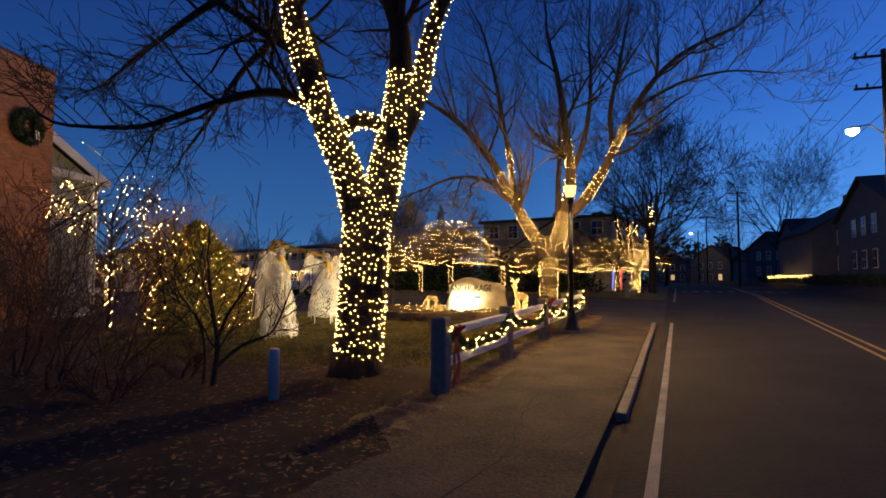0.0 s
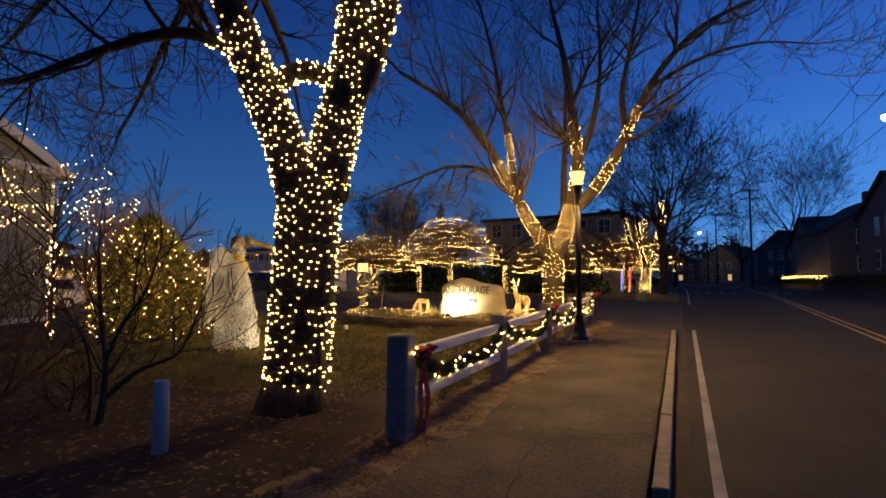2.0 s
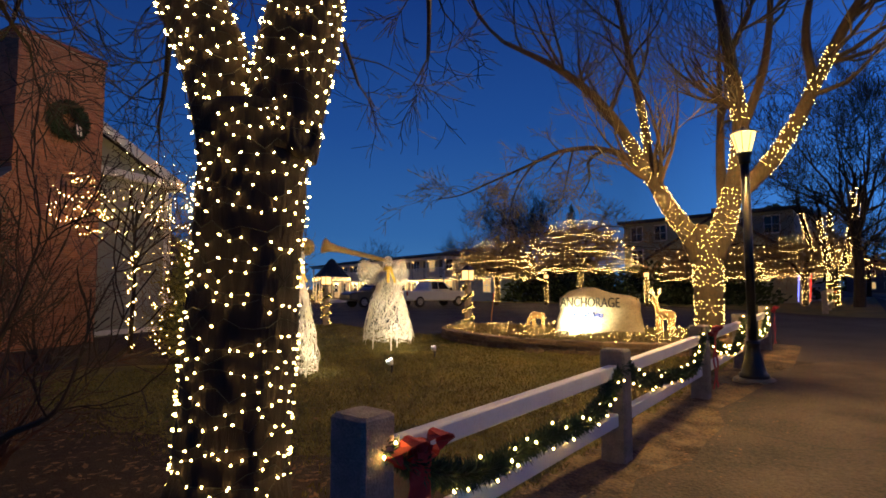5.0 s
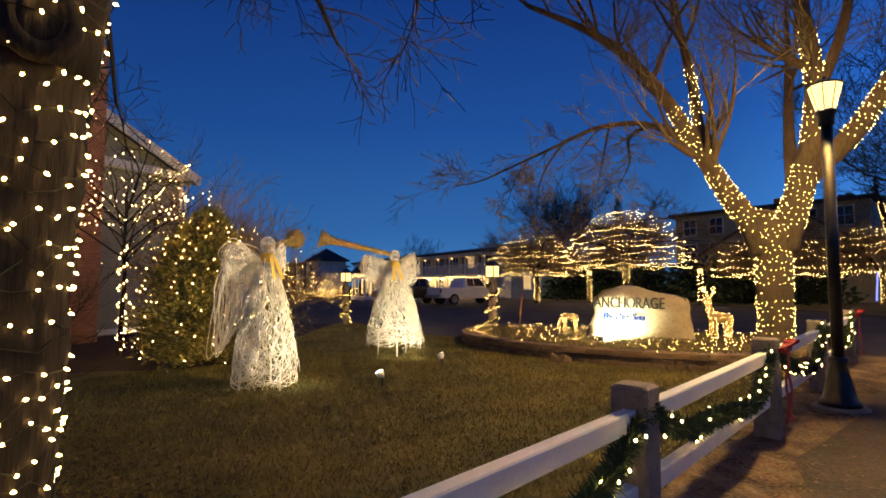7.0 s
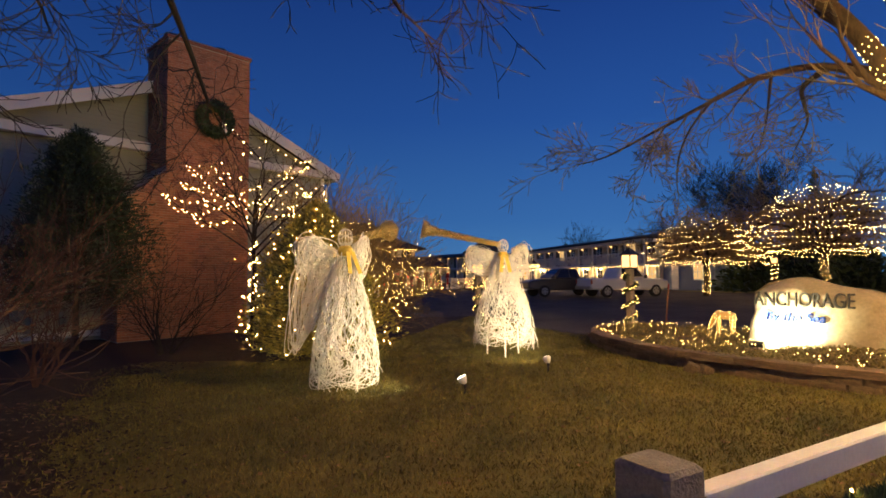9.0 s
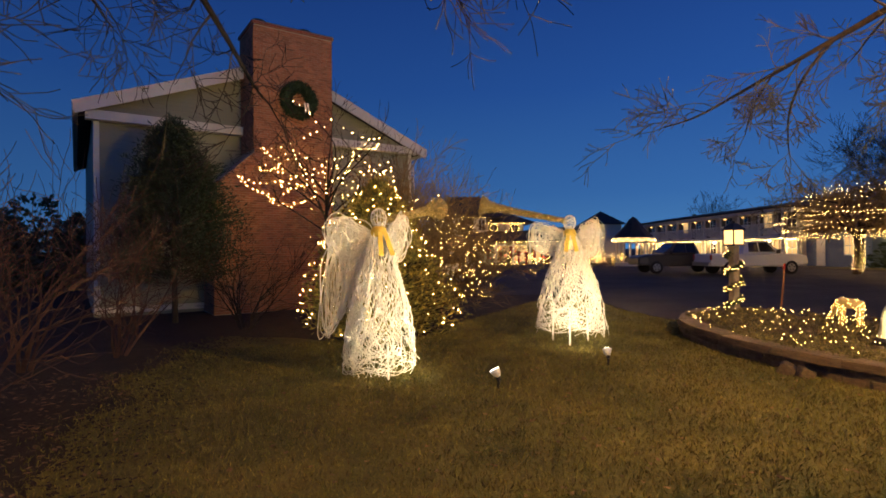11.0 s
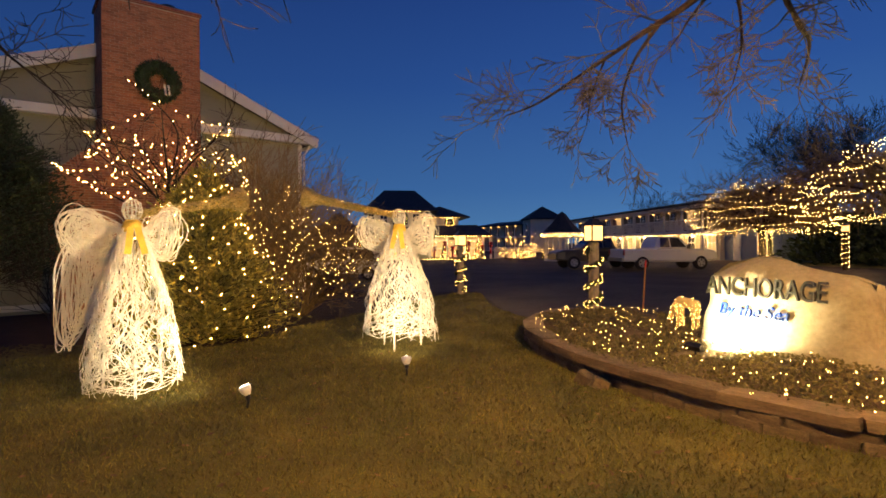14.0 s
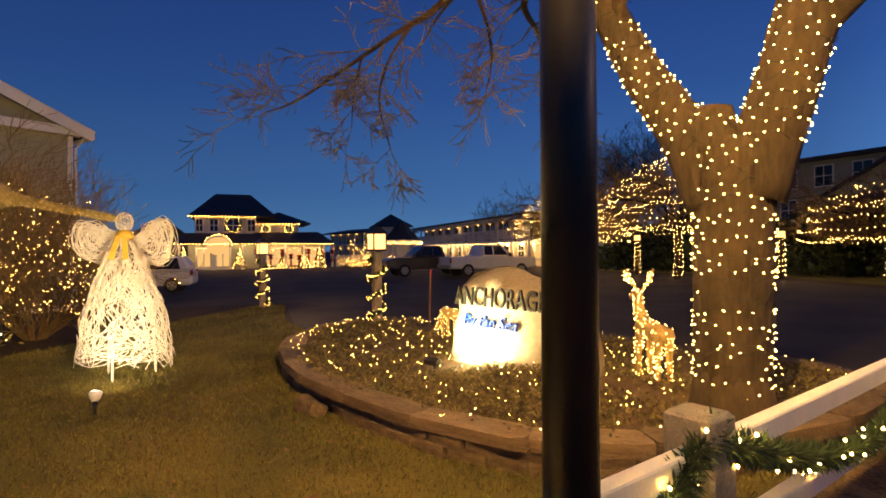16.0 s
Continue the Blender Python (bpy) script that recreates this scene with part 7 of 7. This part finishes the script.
def road_lamp(x, y, z, power, reach, top, arms=0):
    t = thing("road_lamp", pose(x, y, g(x, y)), "tall road lamp on a curved arm, lit", "street lamp", "road lamps")
    part("pole", MB().tube([(reach, 0, -0.3), (reach, 0, top)], [0.16, 0.11], 8), M_BARK, t)
    for k in range(arms):
        part("cross_arm", MB().tube([(reach - 1.25, -0.15, top - 0.3 - 1.55 * k), (reach + 1.25, 0.15, top - 0.3 - 1.55 * k)], 0.075, 4), M_BARK, t)
        for u in (-1.15, -0.7, 0.7, 1.15):
            part("insulator", MB().lathe([(0.05, top - 0.22 - 1.55 * k), (0.06, top - 0.12 - 1.55 * k), (0.03, top - 0.05 - 1.55 * k)], 6, (reach + u, u * 0.12, 0)), M_IRON, t)
    part("arm", MB().tube([(reach, 0, z - 0.4), (reach * 0.5, 0, z + 0.2), (0, 0, z + 0.12)], 0.035, 6), M_IRON, t)
    part("head", MB().lathe([(0.1, z + 0.16), (0.26, z + 0.1), (0.28, z + 0.04), (0.22, z + 0.02)], 12), M_IRON, t)
    part("glass", MB().lathe([(0.26, z + 0.018), (0.25, z - 0.12), (0.1, z - 0.24)], 12), M_ROAD_GLASS, t).visible_shadow = False
    lamp("road_lamp_light", "POINT", power, (1.0, 0.62, 0.27), pose(x, y, g(x, y) + z - 0.2), radius=0.12)


road_lamp(8.2, 31.5, 8.6, 480, 1.35, 12.4, 2)
road_lamp(4.2, 140, 12.0, 300, 1.5, 12.4)
for k, (u, z0, z1) in enumerate(((-1.1, 12.3, 13.9), (0.7, 12.3, 13.9), (1.1, 10.8, 12.8))):
    line = [Vector((9.55 + u, 31.5, z0)).lerp(Vector((8.7 + u, 86, z1)), i / 14) - Vector((0, 0, 1.4 * math.sin(math.pi * i / 14))) for i in range(15)]
    wire = thing("power_line", pose(0, 0, 0), "sagging dark overhead power line", "cable", "power lines")
    part("cable", MB().tube(line, 0.018, 4), M_IRON, wire)
    line = [Vector((9.55 + u, 31.5, z0)).lerp(Vector((10.5 + u, -24, z0)), i / 14) - Vector((0, 0, 1.4 * math.sin(math.pi * i / 14))) for i in range(15)]
    wire = thing("power_line", pose(0, 0, 0), "sagging dark overhead power line", "cable", "power lines")
    part("cable", MB().tube(line, 0.018, 4), M_IRON, wire)
hedge = MB()
R7 = random.Random(77)
for _ in range(420):
    hedge.bulb((R7.uniform(0, 1.0), R7.uniform(0, 22), R7.uniform(0.55, 0.85)), 0.06)
s7 = thing("string_lights", pose(12.3, 66, g(0, 45) + 0.7), "warm lights strewn over a hedge across the road", "string lights")
part("light_string", hedge, M_BULB_FAR, s7, kind="stuff")
hb = MB()
for _ in range(9000):
    hb.leaf((R7.uniform(-0.1, 1.2), R7.uniform(-30, 30), R7.uniform(0, 0.75)), Vector((R7.gauss(0, 1), R7.gauss(0, 1), R7.gauss(0.3, 1))).normalized(), 0.2, 0.12)
hg = thing("hedge", pose(12.3, 66, g(0, 45) + 0.7), "low dark clipped hedge across the road", "hedge")
part("foliage", hb, M_JUNIPER, hg, kind="stuff")


# ---- far woods along the horizon ----
def woods(name, spots, label, seed, size=1.0, n=130):
    R = random.Random(seed)
    mb = MB()
    for x, y, h in spots:
        for _ in range(n):
            w = R.random()
            a, rr = R.uniform(0, 6.28), (0.8 + 2.6 * (1 - w)) * R.uniform(0.3, 1)
            mb.leaf((x + rr * math.cos(a), y + rr * math.sin(a), g(x, y) + h * w * 0.9), Vector((math.cos(a), math.sin(a), R.uniform(-0.3, 1.2))).normalized(), R.uniform(1.0, 2.0) * size, R.uniform(0.5, 1.1) * size)
    ob = part(name, mb, M_JUNIPER, None, label)
    tagged(ob, label, "woods", kind="stuff")


RW = random.Random(91)
woods("far_woods", [(RW.uniform(-30, 14) , RW.uniform(172, 200), RW.uniform(9, 17)) for _ in range(46)], "dark far woods beyond the bend of the road", 92)
woods("far_woods", [(-7 - 0.2 * k + RW.uniform(-2, 2), 62 + k * 2.6 + RW.uniform(-2, 2), RW.uniform(5, 10)) for k in range(34)], "dark trees along the road's near side", 93, 0.6, 260)
woods("far_woods", [(RW.uniform(-26, -8), RW.uniform(46, 52), RW.uniform(2.2, 3.6)) for _ in range(26)], "dark evergreen shrubs behind the lit trees", 94, 0.3, 420)
woods("far_woods", [(RW.uniform(-120, -40), RW.uniform(88, 110), RW.uniform(5, 8)) for _ in range(40)], "dark far trees behind the motel", 95)
woods("far_woods", [(RW.uniform(-60, -28), RW.uniform(-20, 2), RW.uniform(3, 6)) for _ in range(40)], "dark trees beside the gabled house", 96, 0.3, 420)

# ---- small ground things ----
stake = thing("marker_stake", pose(-12.2, 22.3, g(0, 22.3), 4, 9, 0), "thin orange driveway marker stake leaning by the drive", "stake")
part("rod", MB().tube([(0, 0, -0.1), (0, 0, 1.25)], 0.022, 6), mat("faded_orange_paint", (0.30, 0.13, 0.06), None, 0.7, 6, 0.1), stake)
part("tip", MB().tube([(0, 0, 1.251), (0, 0, 1.4)], 0.024, 6), M_RED, stake)


def in_poly(poly, x, y):
    c = False
    for i in range(len(poly)):
        (x1, y1), (x2, y2) = poly[i], poly[i - 1]
        if (y1 > y) != (y2 > y) and x < (x2 - x1) * (y - y1) / (y2 - y1) + x1:
            c = not c
    return c


def scatter(n, x0, x1, y0, y1, keep, lift, lo, hi, wide, up, seed):
    R = random.Random(seed)
    mb = MB()
    for _ in range(n):
        x, y = R.uniform(x0, x1), R.uniform(y0, y1)
        if keep(x, y):
            if up is None:
                a, k, w = R.uniform(0, 6.283), R.uniform(lo, hi), wide * R.uniform(0.6, 1.3)
                p, d, s = Vector((x, y, g(x, y) + lift(x, y))), Vector((math.cos(a), math.sin(a), R.uniform(-0.1, 0.25))) * k, Vector((-math.sin(a), math.cos(a), R.uniform(-0.2, 0.2))) * w * 0.5
                mb.add([p, p + d * 0.5 - s, p + d, p + d * 0.5 + s], [(0, 1, 2, 3)])
            else:
                mb.leaf((x, y, g(x, y) + lift(x, y)), Vector((R.gauss(0, 1), R.gauss(0, 1), R.uniform(*up))).normalized(), R.uniform(lo, hi), wide * R.uniform(0.6, 1.3))
    return mb


M_BLADE = mat("dry_grass_blade", (0.225, 0.178, 0.04), (0.068, 0.074, 0.016), 0.85, 0.9, 0, island=0.5)
M_DRYLEAF = mat("dry_leaf", (0.22, 0.13, 0.06), (0.10, 0.055, 0.028), 0.85, 3, 0, island=0.5)
on_lawn = lambda x, y: in_poly(LAWN, x, y) and not in_poly(BED, x, y)
blades = scatter(150000, -13.5, -3.5, 6.0, 19.5, on_lawn, lambda x, y: 0.0, 0.03, 0.075, 0.010, (0.8, 2.5), 101)
far_blades = scatter(70000, -20.5, -3.5, 12.0, 23.2, lambda x, y: on_lawn(x, y) and (x < -13.5 or y > 19.5), lambda x, y: 0.0, 0.03, 0.08, 0.016, (0.8, 2.5), 113)
tagged(part("grass", far_blades, M_BLADE, None), "short dry grass blades towards the driveway", "grass", kind="stuff")


def near_edge(x, y):
    """Grass thins out into the mulch and the mulch into the grass."""
    d = min(math.hypot(x - ex, y - ey) for ex, ey in LAWN)
    return not in_poly(LAWN, x, y) and random.Random(int(x * 9176 + y * 7919)).random() > d / 0.55


fringe = scatter(9000, -15.2, -4.2, 7.6, 9.6, near_edge, lambda x, y: mound(x, y) - 0.01, 0.04, 0.09, 0.011, (0.5, 1.8), 111)
tagged(part("grass", fringe, M_BLADE, None), "ragged grass at the edge of the mulch", "grass", kind="stuff")
chips2 = scatter(7000, -15.2, -4.2, 8.0, 10.4, lambda x, y: in_poly(LAWN, x, y) and random.Random(int(x * 5171 + y * 3919)).random() > min(math.hypot(x - ex, y - ey) for ex, ey in LAWN) / 1.1, lambda x, y: 0.015, 0.04, 0.1, 0.045, None, 112)
tagged(part("bark_litter", chips2, M_MULCH, None), "bark chips strewn over the lawn's edge", "bark chips", kind="stuff")
tagged(part("grass", blades, M_BLADE, None), "short dry grass blades on the lawn", "grass", kind="stuff")
flat = lambda x, y: 0.012
leaves = scatter(900, -13, -3.5, 8.5, 18.5, on_lawn, flat, 0.05, 0.1, 0.05, None, 102)
tagged(part("leaf_litter", leaves, M_DRYLEAF, None), "scattered dry leaves on the lawn", "leaves", kind="stuff")
leaves = scatter(1700, -3.6, -2.55, 4.6, 20, lambda x, y: True, lambda x, y: 0.016, 0.03, 0.07, 0.035, None, 103)
tagged(part("leaf_litter", leaves, M_DRYLEAF, None), "leaf litter on the dirt verge", "leaves", kind="stuff")
leaves = scatter(5000, -12, -2.7, 0.5, 9.2, lambda x, y: not in_poly(LAWN, x, y), lambda x, y: 0.01 + mound(x, y), 0.04, 0.12, 0.045, None, 104)
tagged(part("leaf_litter", leaves, M_DRYLEAF, None), "leaf litter over the bark mulch", "leaves", kind="stuff")
chips = scatter(16000, -10, -2.8, 3.0, 9.4, lambda x, y: not in_poly(LAWN, x, y), lambda x, y: 0.0 + mound(x, y), 0.03, 0.08, 0.02, None, 105)
tagged(part("bark_litter", chips, M_MULCH, None), "loose bark chips in the planting bed", "bark chips", kind="stuff")

grit = scatter(1500, -2.75, -0.75, 0.5, 19.0, lambda x, y: random.Random(int(x * 811 + y * 977)).random() > (x + 2.75) / 0.9 or x > -0.9, lambda x, y: 0.05, 0.02, 0.06, 0.03, None, 121)
tagged(part("leaf_litter", grit, M_DRYLEAF, None), "blown leaf scraps along the pavement's edges", "leaves", kind="stuff")


def crack(points, width, lift, label):
    """A tar-filled crack wandering over the paving."""
    mb, R = MB(), random.Random(int(points[0][1] * 31))
    line = []
    for (x0, y0), (x1, y1) in zip(points, points[1:]):
        for k in range(8):
            t = k / 8
            line.append((x0 + (x1 - x0) * t + R.uniform(-0.035, 0.035), y0 + (y1 - y0) * t + R.uniform(-0.02, 0.02)))
    v, f = [], []
    for i, (x, y) in enumerate(line):
        a, b = line[max(i - 1, 0)], line[min(i + 1, len(line) - 1)]
        d = Vector((b[0] - a[0], b[1] - a[1])).normalized()
        w = width * R.uniform(0.4, 1.2)
        v += [(x - d.y * w, y + d.x * w, g(x, y) + lift), (x + d.y * w, y - d.x * w, g(x, y) + lift)]
        if i:
            f.append((2 * i - 2, 2 * i, 2 * i + 1, 2 * i - 1))
    mb.add(v, f)
    tagged(part("crack", mb, M_TYRE, None), label, "crack", kind="structure")


crack([(-2.6, 8.2), (-1.9, 8.5), (-1.2, 8.3), (-0.74, 8.6)], 0.014, 0.0495, "thin dark crack across the pavement")
crack([(-2.5, 12.6), (-1.6, 12.4), (-0.74, 12.8)], 0.012, 0.0495, "thin dark crack across the pavement")
crack([(-1.7, 3.0), (-1.5, 5.0), (-1.75, 6.8), (-1.9, 8.4)], 0.012, 0.0495, "thin dark crack along the pavement")
crack([(1.3, 8.0), (1.15, 9.5), (1.35, 11.0), (1.2, 13.5)], 0.022, 0.02, "tarred crack along the road")
crack([(3.2, 15.0), (2.2, 15.3), (1.2, 14.9), (0.1, 15.2)], 0.02, 0.03, "tarred crack across the road")
crack([(2.6, 21.0), (2.9, 21.1), (3.4, 21.0), (3.9, 21.1)], 0.16, 0.035, "dark tarred patch on the road")
